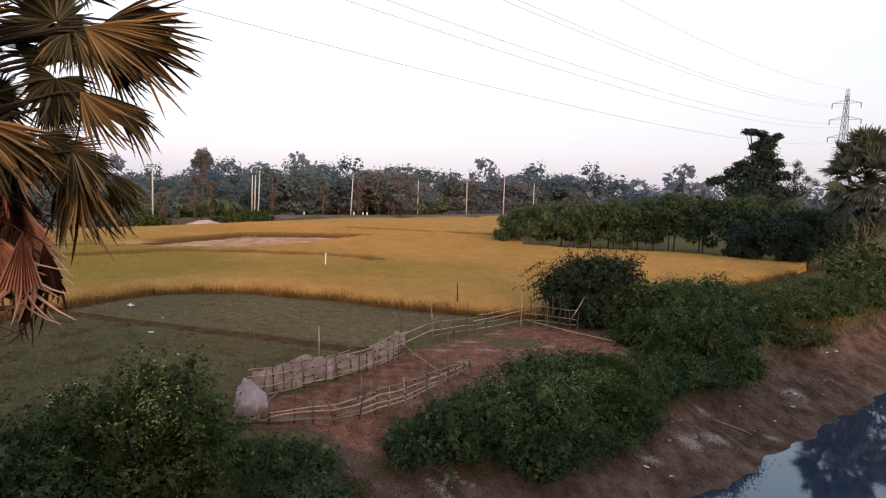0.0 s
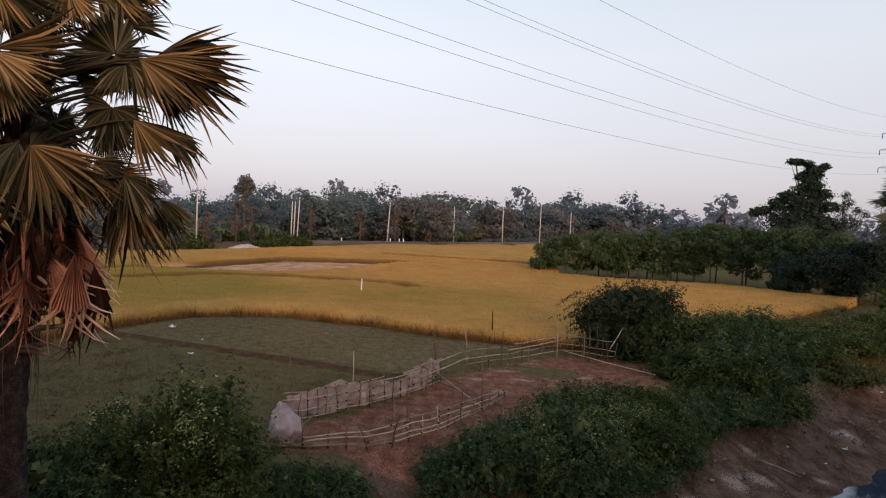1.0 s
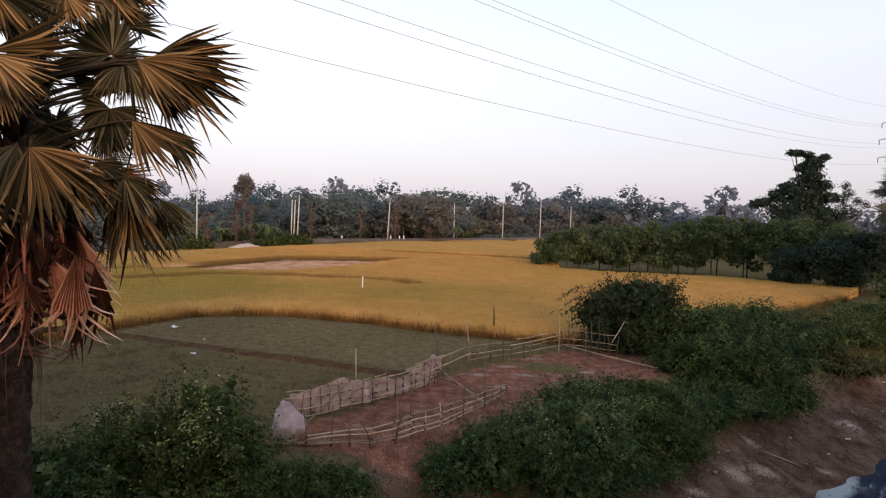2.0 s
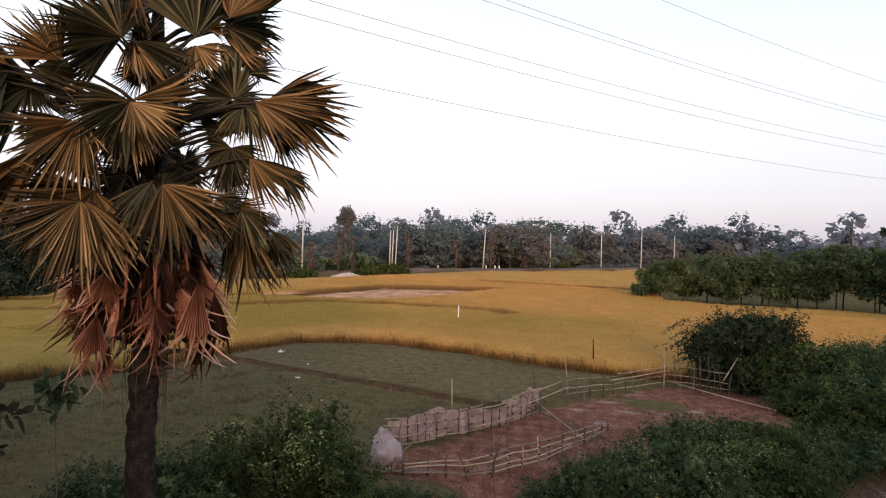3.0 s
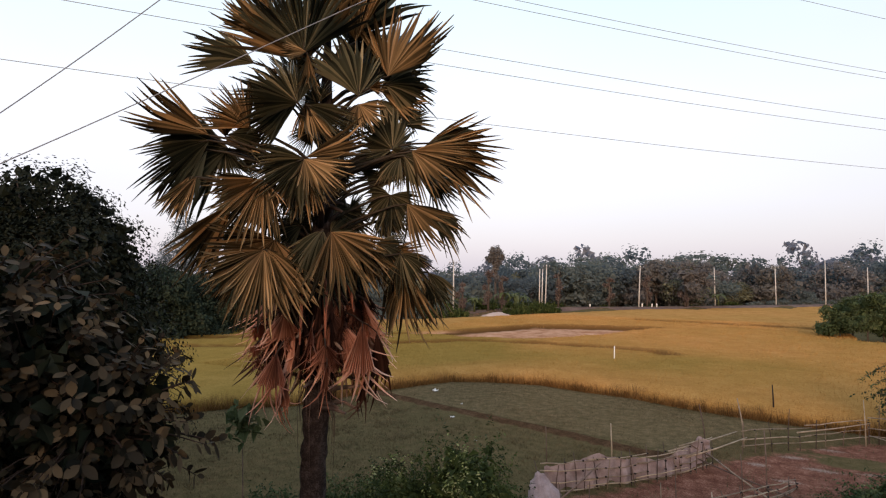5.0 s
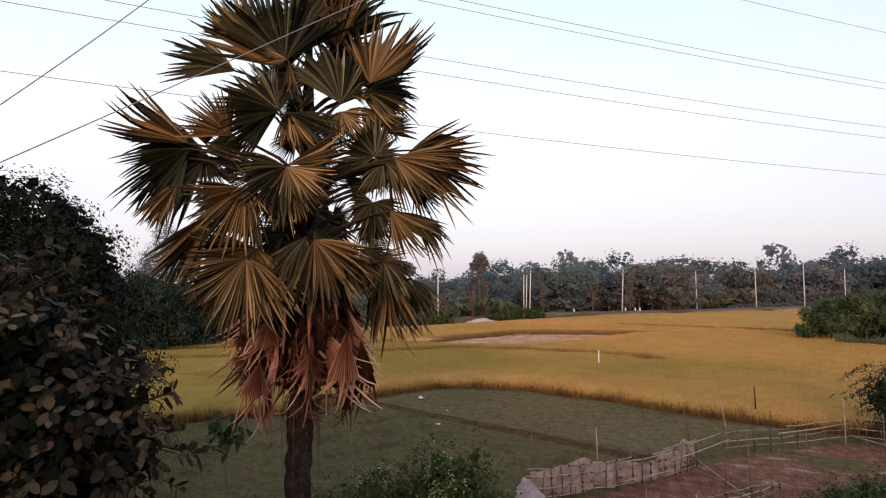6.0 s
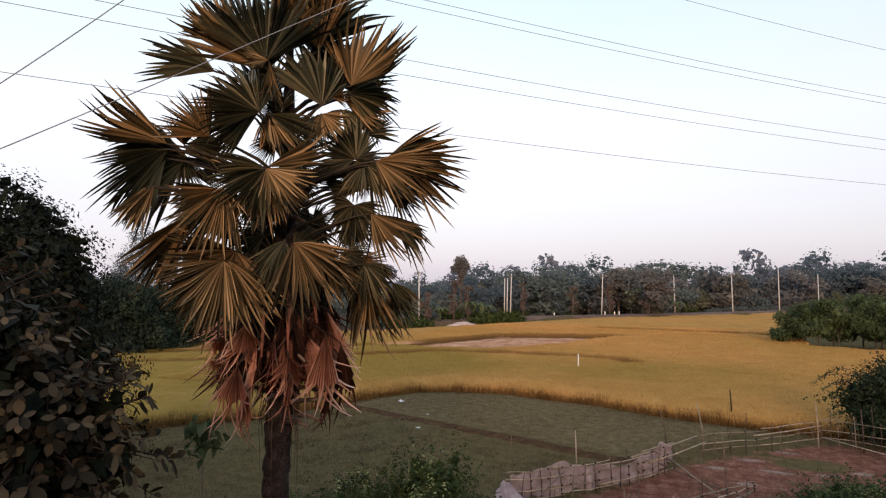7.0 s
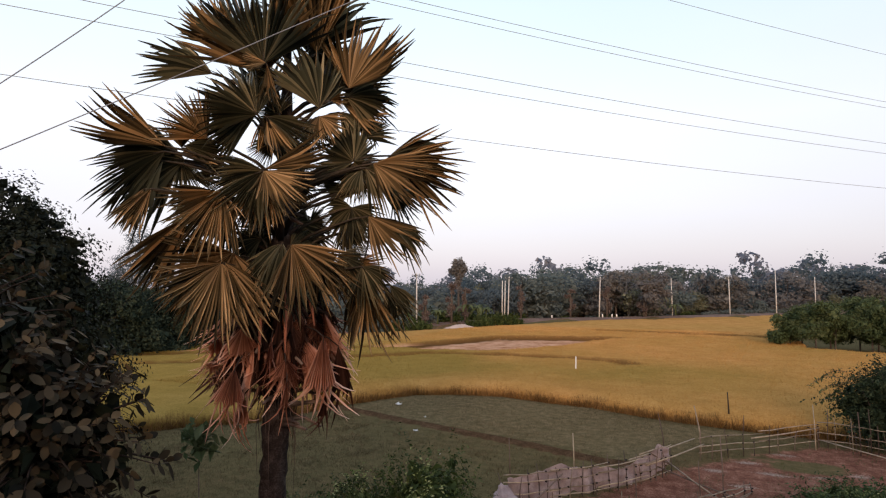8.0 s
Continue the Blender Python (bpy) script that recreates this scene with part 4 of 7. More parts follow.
# the vine-covered thicket at the fence corner and the hedge down the bank
grow_bush(7.0, 28.4, [(0, 0, 2.0, 1.7, 1.4, 1.4), (-1.2, 0, 1.6, 1.1, 1.0, 1.2), (1.2, 0.2, 2.1, 1.3, 1.2, 1.3), (0.2, -0.6, 0.8, 1.9, 1.2, 1.1)],
          24000, 0.11, M["thicket"], "tall dark vine-covered thicket at the fence corner", group="bank bushes", seed=10, stems=9)
for i, (x, y, w, h) in enumerate([(9.4, 27.2, 1.7, 2.4), (11.4, 28.4, 1.6, 2.2), (13.6, 29.9, 1.7, 2.2), (9.5, 24.7, 1.5, 1.6), (10.6, 25.5, 1.7, 1.9), (12.4, 26.6, 1.5, 2.0), (11.9, 24.4, 1.1, 1.3), (9.6, 23.2, 1.3, 1.1)]):
    grow_bush(x, y, [(0, 0, h * 0.5, w, w * 0.8, h * 0.52), (-0.7 * w, 0.2, h * 0.4, w * 0.8, w * 0.7, h * 0.42), (0.7 * w, -0.2, h * 0.38, w * 0.8, w * 0.7, h * 0.42)],
              14000, 0.1, M["bush" if i % 3 == 0 else "bush_dark"], "dense green creeper hedge running down the canal bank", group="bank bushes", seed=20 + i, light=0.06 if i % 2 else 0.14)
for i, (x, y, w, h) in enumerate([(16.4, 32.2, 1.6, 1.3), (19.5, 34.5, 1.8, 1.4), (24.0, 37.5, 2.2, 1.6), (27.5, 39.2, 2.2, 2.3), (17.6, 29.8, 1.4, 0.8), (30.0, 42.5, 3.0, 4.2), (15.4, 30.4, 1.8, 1.2), (17.6, 32.6, 1.8, 1.2), (20.6, 33.6, 1.9, 1.1), (22.4, 36.0, 2.0, 1.2)]):
    grow_bush(x, y, [(0, 0, h * 0.4, w, w * 0.8, h * 0.55), (0.8 * w, 0.3, h * 0.3, w * 0.8, w * 0.7, h * 0.42)],
              8000, 0.13, M["weed" if i in (0, 1, 4) else "bush"], "low scrubby weeds on the grassy canal bank", group="bank bushes", seed=40 + i, light=0.05)


def tree(name, loc, h, crown, leaves, size, mat, label, category="tree", group="", seed=1, trunk_r=0.16, bark="bark", limbs=6, core=0.6, lean=0.0, wide=0.5, clear=0.35):
    """A tree: tapered trunk, limbs to each clump of the crown, a crown of leaves in clumps."""
    rng = np.random.default_rng(seed)
    root = thing(name, loc, label, category, group)
    b = Builder()
    fork = Vector((lean * 0.5, rng.normal() * 0.1, h * clear))
    b.tube([(0, 0, -0.4), (lean * 0.2, 0.03, h * clear * 0.5), fork], [trunk_r * 1.25, trunk_r, trunk_r * 0.8], 8)
    for i, (x, y, z, rx, ry, rz) in enumerate(crown[:limbs + 2]):
        end = Vector((x, y, z + rz * 0.3))
        mid = fork.lerp(end, 0.5) + Vector((rng.normal() * 0.2, rng.normal() * 0.2, 0.15 * h * 0.2))
        b.tube([fork - Vector((0, 0, 0.1)), mid, end], [trunk_r * 0.6, trunk_r * 0.4, trunk_r * 0.12], 5)
        for j in range(2):
            e2 = end + Vector((rng.uniform(-1, 1) * rx, rng.uniform(-1, 1) * ry, rng.uniform(-0.2, 0.6) * rz)) * 0.6
            b.tube([mid, mid.lerp(e2, 0.5) + Vector((0, 0, 0.1)), e2], [trunk_r * 0.3, trunk_r * 0.18, trunk_r * 0.05], 4)
    part("trunk", b.mesh("trunk"), M[bark], root)
    pts, ways = blob_points(rng, crown, leaves, 0.6, True)
    chunks = [leaf_arrays(rng, pts, size, wide, 0.3, out=ways)]
    if core:
        chunks.append(inner_leaves(rng, crown[:14], max(200, leaves // 6), size * 2.6))
    v, f = join_arrays(chunks)
    tagged(part("crown", mesh_np("crown", v, f), mat, root), kind="stuff")
    return root


def crown_blobs(rng, h, w, n, low=0.4, squash=0.75, lobes=0):
    """Clumps of a crown of height h and half-width w, from low * h upwards."""
    out = [(0.0, 0.0, h * (0.5 + low / 2), w * 0.62, w * 0.62, h * (1 - low) * 0.42)]
    for i in range(n):
        a = 2 * math.pi * (i + rng.random() * 0.7) / n
        k = rng.uniform(0.35, 0.75) * w
        zz = h * rng.uniform(low + 0.1, 0.86)
        r = w * rng.uniform(0.28, 0.5)
        out.append((k * math.cos(a), k * math.sin(a), zz, r, r, min(r * squash, max(0.3, h - zz))))
    for i in range(lobes):                     # small lobes over the top and sides
        a, e = rng.uniform(0, 2 * math.pi), rng.uniform(0.15, 1.45)
        r = w * rng.uniform(0.13, 0.26)
        out.append((w * 0.85 * math.cos(a) * math.cos(e), w * 0.85 * math.sin(a) * math.cos(e), h * (0.5 + 0.43 * math.sin(e)), r, r, r * 0.75))
    return out


def rough_crown(rng, h, w, low):
    """Clumps of an uneven crown, no two trees alike in outline."""
    out = []
    lean = rng.normal(size=2) * 0.2 * w
    for i in range(20):
        a, q = rng.uniform(0, 2 * math.pi), math.sqrt(rng.random())
        x, y = 0.85 * w * q * math.cos(a), 0.85 * w * q * math.sin(a)
        top = h * (1 - 0.42 * q * q) * rng.uniform(0.84, 0.97)
        z = h * low + (top - h * low) * rng.uniform(0.15, 1.0) ** 0.7
        r = w * rng.uniform(0.3, 0.5)
        out.append((x + lean[0] * z / h, y + lean[1] * z / h, max(z - r * 0.6, r * 0.4), r, r, r * rng.uniform(0.55, 0.9)))
    out.sort(key=lambda c: -c[3])
    return out


def far_line():
    """The belt of trees along the far road, and unseen shading trees round the viewer, in a few builds, each tree a
    thing of its own.
    """
    rng = np.random.default_rng(77)
    kinds = []
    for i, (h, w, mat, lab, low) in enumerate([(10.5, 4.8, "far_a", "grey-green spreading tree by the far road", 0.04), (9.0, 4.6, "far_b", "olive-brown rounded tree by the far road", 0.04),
                                               (11.5, 3.6, "far_b", "tall brownish tree with open crown by the far road", 0.3), (11.5, 5.6, "far_c", "broad dark haze-tinted tree by the far road, also added unseen beside the viewer", 0.04),
                                               (6.5, 4.4, "far_a", "low grey-green tree in the far tree belt", 0.0), (10.0, 5.5, "far_d", "hazed blue-green tree for the horizon and the unseen added belt", 0.0),
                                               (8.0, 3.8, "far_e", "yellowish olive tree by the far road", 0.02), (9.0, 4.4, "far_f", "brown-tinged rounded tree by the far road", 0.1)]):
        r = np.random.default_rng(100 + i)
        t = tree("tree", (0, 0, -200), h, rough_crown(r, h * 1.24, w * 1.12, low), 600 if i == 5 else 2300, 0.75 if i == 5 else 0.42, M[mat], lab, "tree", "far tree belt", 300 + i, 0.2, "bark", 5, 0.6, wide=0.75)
        kinds.append(t)
    spots = []       # azimuth, range, build, scale
    for az in np.arange(-68, 13, 2.1):
        base = np.interp(az, [-68, -47, -33, -26, -17, -9, 0, 6, 12], [52, 66, 80, 96, 116, 124, 138, 150, 165])
        k = base / 115
        spots.append((az + rng.normal() * 0.5, base + rng.uniform(2, 8), int(rng.choice([0, 1, 6, 4, 4, 7, 6])), rng.uniform(0.5, 0.95) * min(1, k)))
        spots.append((az + 1.0 + rng.normal() * 0.5, base + rng.uniform(10, 20), int(rng.choice([0, 7, 1, 3, 3])), rng.uniform(0.72, 1.06) * min(1, k)))
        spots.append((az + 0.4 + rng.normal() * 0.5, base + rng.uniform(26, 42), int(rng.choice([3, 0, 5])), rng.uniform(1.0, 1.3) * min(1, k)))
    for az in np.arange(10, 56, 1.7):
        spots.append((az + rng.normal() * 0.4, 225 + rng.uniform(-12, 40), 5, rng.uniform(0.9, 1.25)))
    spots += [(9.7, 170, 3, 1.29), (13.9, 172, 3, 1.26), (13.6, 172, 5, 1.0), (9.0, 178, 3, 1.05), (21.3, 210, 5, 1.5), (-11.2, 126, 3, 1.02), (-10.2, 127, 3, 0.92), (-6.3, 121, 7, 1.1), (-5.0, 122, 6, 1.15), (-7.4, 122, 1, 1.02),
              (-18.6, 108, 3, 0.76), (-19.8, 107, 3, 0.76), (-15.5, 113, 0, 1.0), (-14.3, 114, 0, 1.0), (1.8, 146, 7, 1.1), (0.9, 146, 1, 1.05), (6.3, 156, 1, 1.1), (-4.8, 113, 2, 0.8)]
    for az in np.arange(96, 228, 6.5):         # an unseen belt added behind the viewer to shade the near ground
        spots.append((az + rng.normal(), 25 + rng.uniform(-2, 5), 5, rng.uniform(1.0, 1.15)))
    for az in np.arange(236, 266, 9.5):        # unseen trees added beside the viewer to shade the left grass
        spots.append((az, 19 + rng.uniform(-1, 3), 3, rng.uniform(0.8, 0.9)))
    # one more unseen tree, closer in, added for the same shade
    spots += [(255, 14.5, 3, 0.8)]
    for az, r, k, s in spots:
        a = radians(az)
        x, y = r * math.sin(a), r * math.cos(a)
        m = Matrix.Translation((x, y, gz(x, y) - 0.1)) @ Matrix.Rotation(rng.uniform(0, 6.28), 4, 'Z') @ Matrix.Diagonal((s * (rng.uniform(0.85, 1.5) if az < 60 else 1), s * (rng.uniform(0.85, 1.4) if az < 60 else 1), s * rng.uniform(0.88, 1.05), 1))
        copy_thing(kinds[k], m)
    for t in kinds:
        for o in (*t.children_recursive, t):
            bpy.data.objects.remove(o)


far_line()
tx, ty = 95 * math.sin(radians(-22.0)), 95 * math.cos(radians(-22.0))
tree("tree", (tx, ty, gz(tx, ty)), 10.3, [(0, 0, 9.0, 1.1, 1.1, 1.0), (0.7, 0, 8.3, 1.0, 0.9, 0.7), (-0.8, 0.1, 8.0, 0.9, 0.9, 0.7), (0.2, 0, 7.3, 0.9, 0.8, 0.6), (-0.2, 0.2, 6.2, 0.6, 0.6, 0.6), (0.2, 0, 4.9, 0.45, 0.45, 0.7)],
     1500, 0.3, M["far_b"], "slender tall tree with a lopped trunk by the far road", "tree", "", 67, 0.2, "bark", 6, 0.5, wide=0.6, clear=0.62)


def undergrowth():
    """Scrub along the foot of the far road."""
    rng = np.random.default_rng(31)
    kinds = []
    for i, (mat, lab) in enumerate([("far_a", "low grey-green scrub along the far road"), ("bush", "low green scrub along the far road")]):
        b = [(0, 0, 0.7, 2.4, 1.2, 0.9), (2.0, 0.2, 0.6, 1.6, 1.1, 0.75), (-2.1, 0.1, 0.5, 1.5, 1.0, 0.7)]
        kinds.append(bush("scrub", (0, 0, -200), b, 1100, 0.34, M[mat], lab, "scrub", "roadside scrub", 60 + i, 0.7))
    for az in np.arange(-66, 8, 1.75):
        r = np.interp(az, [-68, -47, -33, -26, -17, -9, 0, 6, 12], [50, 62, 75, 88, 104, 112, 126, 140, 156]) + rng.uniform(-1, 2)
        if -23.5 < az < -20.5:
            continue
        a = radians(az)
        x, y = r * math.sin(a), r * math.cos(a)
        s = rng.uniform(0.6, 1.0) if az < -14 else rng.uniform(0.35, 0.6)
        copy_thing(kinds[int(rng.random() < 0.4)], Matrix.Translation((x, y, gz(x, y) - 0.1)) @ Matrix.Rotation(-a + rng.normal() * 0.2, 4, 'Z') @ Matrix.Diagonal((s, s, s, 1)))
    for az, r, s in ((-29.0, 80.0, 0.8), (-27.6, 80.6, 0.7), (-26.4, 81.3, 0.75), (-25.3, 82.2, 0.55), (-20.7, 88.1, 0.6), (-19.7, 90.0, 0.75), (-18.6, 92.0, 0.9), (-17.6, 93.8, 0.85), (-16.6, 95.5, 0.6)):     # at the edge of the rice
        a = radians(az)
        x, y = r * math.sin(a), r * math.cos(a)
        copy_thing(kinds[1], Matrix.Translation((x, y, gz(x, y) - 0.1)) @ Matrix.Rotation(-a + rng.normal() * 0.2, 4, 'Z') @ Matrix.Diagonal((s * 0.6, s * 0.6, s, 1)))
    for t in kinds:
        for o in (*t.children_recursive, t):
            bpy.data.objects.remove(o)


undergrowth()


def far_road():
    """The earth road on its low dam at the far side of the rice."""
    v, n = [], 90
    for i in range(n):
        t = 0.2 + 0.62 * i / (n - 1)
        (x, y), (x2, y2) = along(ROAD, t), along(ROAD, t + 0.01)
        d = Vector((x2 - x, y2 - y, 0)).normalized()
        for side, z in ((-3.4, -0.7), (-1.9, -0.06), (0.0, 0.02), (1.9, -0.06), (3.4, -0.7)):
            v.append((x - d.y * side, y + d.x * side, gz(x, y) + z + 0.04 * noise.noise(Vector((x * 0.3, side, y * 0.3)))))
    tagged(part("road", mesh_np("road", v, grid_faces(5, n), True), M["earth_road"]), "reddish earth road along the far tree belt", "road", kind="structure")


far_road()


def snag(az, r, top, seed):
    """A lopped roadside trunk hung with withered creepers."""
    rng = np.random.default_rng(seed)
    a = radians(az)
    x, y = r * math.sin(a), r * math.cos(a)
    z = gz(x, y)
    h = top - z
    root = thing("lopped_tree", (x, y, z), "lopped trunk hung with rusty withered creeper", "tree", "lopped roadside trees")
    b = Builder()
    b.tube([(0, 0, -0.3), (0.1, 0, h * 0.5), (0.0, 0.1, h * 0.97)], [0.2, 0.15, 0.08], 7)
    for j in range(4):
        d = rng.normal(size=2)
        b.tube([(0.05, 0.05, h * (0.6 + 0.09 * j)), (d[0] * 0.4, d[1] * 0.4, h * (0.68 + 0.09 * j))], [0.08, 0.03], 5)
    part("trunk", b.mesh("trunk"), M["bark"], root)
    blobs = [(rng.normal() * 0.25, rng.normal() * 0.25, h * q, rng.uniform(0.2, 0.7), rng.uniform(0.2, 0.6), h * rng.uniform(0.05, 0.12)) for q in (0.22, 0.36, 0.55, 0.7, 0.86)]
    v, f = leaf_arrays(rng, blob_points(rng, blobs, 1100, 0.7), 0.26, 0.6, 0.2)
    tagged(part("creeper", mesh_np("creeper", v, f), M["rust"], root), kind="stuff")


for i, (az, r, top) in enumerate([(-22.7, 88, 7.2), (-16.1, 103, 6.9), (-11.5, 106, 6.2), (-8.2, 109, 6.6), (-25.2, 84, 5.4), (-5.0, 112, 7.0), (-21.4, 90, 6.4)]):
    snag(az, r, top, 500 + i)


def banana(az, r, h, seed):
    rng = np.random.default_rng(seed)
    a = radians(az)
    x, y = r * math.sin(a), r * math.cos(a)
    root = thing("banana_plant", (x, y, gz(x, y)), "pale green banana plant beside the far road", "banana plant", "banana plants")
    b = Builder()
    b.tube([(0, 0, -0.2), (0.05, 0, h * 0.5)], [0.16, 0.1], 7)
    part("stem", b.mesh("stem"), M["banana"], root)
    for j in range(9):
        w = 2 * math.pi * j / 9 + rng.normal() * 0.2
        L = h * rng.uniform(0.55, 0.8)
        d = Vector((math.cos(w), math.sin(w), 0))
        side = Vector((-d.y, d.x, 0))
        v, f = [], []
        rise = rng.uniform(0.5, 1.1)
        for q in range(7):
            t = q / 6
            p = d * (L * 0.75 * t) + Vector((0, 0, h * 0.5 + L * (rise * t - 1.05 * t * t)))
            wd = 0.28 * math.sin(math.pi * min(1, 0.08 + 0.92 * t)) + 0.02
            v += [tuple(p - side * wd + Vector((0, 0, -0.06))), tuple(p), tuple(p + side * wd + Vector((0, 0, -0.06)))]
            if q:
                o = q * 3
                f += [(o - 3, o - 2, o + 1, o), (o - 2, o - 1, o + 2, o + 1)]
        part("leaf", mesh_np("leaf", v, f, True), M["banana"], root)


for i, (az, r, h) in enumerate([(-21.2, 91, 4.2), (-20.2, 92, 3.8), (-19.4, 94, 3.2), (-2.3, 119, 3.2), (-24.0, 86, 3.0)]):
    banana(az, r, h, 700 + i)

# orchard row beyond the rice: low trees with bare stems below
rng0 = np.random.default_rng(12)
for i in range(26):
    t = i / 25
    x = 7.6 + 27.5 * t + rng0.normal() * 0.4
    row = i % 2
    y = 66.5 + 2.8 * row - 9.0 * max(0, t - 0.62) / 0.38 + rng0.normal() * 0.5
    h = float(np.interp(t, [0, 0.35, 0.65, 1.0], [4.5, 5.6, 6.7, 7.0])) * rng0.uniform(0.92, 1.06)
    tree("orchard_tree", (x, y, gz(x, y)), h, crown_blobs(np.random.default_rng(900 + i), h, 2.0 + 0.5 * t, 9, 0.12, 0.8, 12), 3800, 0.18, M["shrub"],
         "young green orchard tree with slender bare stem", "tree", "orchard row", 950 + i, 0.07, "bark", 6, 0.55, wide=0.6)
# the tall dark tree behind the orchard
tree("tree", (39.2, 75.2, 0), 15.0, [(-0.26, 0.14, 9.5, 2.3, 2.3, 1.5), (0.26, -0.14, 12.0, 1.5, 1.5, 1.3), (0.39, -0.21, 13.5, 1.25, 1.25, 0.9), (-1.32, 0.67, 14.7, 1.2, 1.2, 0.4), (-0.26, 0.14, 14.5, 0.8, 0.8, 0.45), (1.31, -0.69, 14.1, 0.8, 0.8, 0.4), (-0.66, 0.34, 12.9, 0.9, 0.9, 0.6), (1.18, -0.62, 10.8, 1.5, 1.5, 0.8), (-1.72, 0.87, 10.5, 1.4, 1.4, 0.8), (-2.78, 1.38, 9.5, 1.3, 1.3, 0.9), (-4.13, 2.01, 8.7, 1.1, 1.1, 0.7), (-4.94, 2.37, 8.4, 0.9, 0.9, 0.5), (1.96, -1.05, 9.3, 1.2, 1.2, 0.8), (0.0, 0.0, 6.8, 4.0, 4.0, 2.2), (-0.79, 0.41, 11.4, 1.2, 1.2, 0.5), (-2.25, 1.13, 7.8, 2.2, 2.2, 1.5)],
     11000, 0.26, M["dark_tree"], "tall dark uneven tree behind the orchard", "tree", "", 61, 0.3, "bark", 16, 0.45, wide=0.6)
tree("tree", (42.7, 73.4, 0), 10.0, [(-0.13, -0.05, 10.8, 0.5, 0.5, 0.5), (0.13, -0.2, 9.9, 0.7, 0.7, 0.6), (-0.38, 0.09, 9.2, 0.8, 0.8, 0.6), (0.89, -0.65, 9.0, 0.6, 0.6, 0.5), (1.65, -1.11, 8.6, 0.5, 0.5, 0.5), (0.13, -0.2, 7.7, 1.6, 1.6, 1.0)],
     2600, 0.2, M["dark_tree"], "thin dark tree with sparse top behind the orchard", "tree", "", 62, 0.14, "bark", 6, 0.0, wide=0.5)
for i, (x, y, h, w) in enumerate([(31.5, 55.5, 5.2, 2.6), (34.5, 56.0, 5.8, 2.8), (29.0, 58.0, 4.4, 2.2), (37.5, 58.5, 6.2, 3.0)]):
    tree("tree", (x, y, 0), h, crown_blobs(np.random.default_rng(80 + i), h, w, 9, 0.05, 0.9), 8000, 0.2, M["dark_tree"], "dark leafy tree reaching to the ground", "tree", "", 85 + i, 0.14, "bark", 7, 0.7, wide=0.6)
# trees at the near side of the fields
tree("tree", (-17.0, 8.6, 0), 9.0, [(0, 0, 5.4, 3.6, 3.4, 2.6), (1.9, 0.6, 6.4, 1.7, 1.7, 1.4), (0.4, 0.5, 7.8, 1.9, 1.8, 1.2), (2.4, 0.9, 4.2, 1.9, 1.8, 1.5), (-1.8, 0, 7.2, 2.0, 2.0, 1.5), (1.6, 0.8, 2.4, 2.4, 2.2, 1.8), (0.9, 1.4, 7.0, 1.3, 1.3, 1.3)],
     44000, 0.108, M["fine_leaf"], "dense dark small-leaved tree", "tree", "", 64, 0.25, "bark", 8, 0.45, wide=0.55)
for i, (az, rr, h, w) in enumerate([(-56, 60, 6.8, 3.4), (-52.5, 61, 7.4, 3.6), (-49.5, 60, 6.4, 3.2), (-46.5, 61, 5.8, 3.0), (-43.5, 64, 5.2, 2.8)]):
    x, y = rr * math.sin(radians(az)), rr * math.cos(radians(az))
    tree("tree", (x, y, gz(x, y)), h, crown_blobs(np.random.default_rng(180 + i), h, w, 9, 0.0, 0.9), 5000, 0.3, M["dark_tree"], "dark leafy tree at the field's far edge", "tree", "", 185 + i, 0.14, "bark", 7, 0.7, wide=0.6)
for i, (az, rr, h, w) in enumerate([(-53.2, 57, 7.0, 3.2), (-50.6, 58, 6.6, 3.0), (-56.0, 56, 7.4, 3.4), (-48.0, 60, 5.6, 2.8)]):
    x, y = rr * math.sin(radians(az)), rr * math.cos(radians(az))
    tree("tree", (x, y, gz(x, y)), h, crown_blobs(np.random.default_rng(280 + i), h, w, 9, 0.0, 0.9, 14), 6000, 0.2, M["dark_tree"], "dark leafy tree beside the rice", "tree", "", 285 + i, 0.14, "bark", 7, 0.7, wide=0.6)
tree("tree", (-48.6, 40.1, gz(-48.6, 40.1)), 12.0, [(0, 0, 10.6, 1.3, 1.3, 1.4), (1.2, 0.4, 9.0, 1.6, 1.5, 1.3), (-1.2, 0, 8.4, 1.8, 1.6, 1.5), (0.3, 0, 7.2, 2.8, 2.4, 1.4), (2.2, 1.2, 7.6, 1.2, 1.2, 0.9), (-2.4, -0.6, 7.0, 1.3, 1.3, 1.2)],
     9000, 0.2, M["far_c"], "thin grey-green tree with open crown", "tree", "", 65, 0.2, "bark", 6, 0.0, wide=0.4)


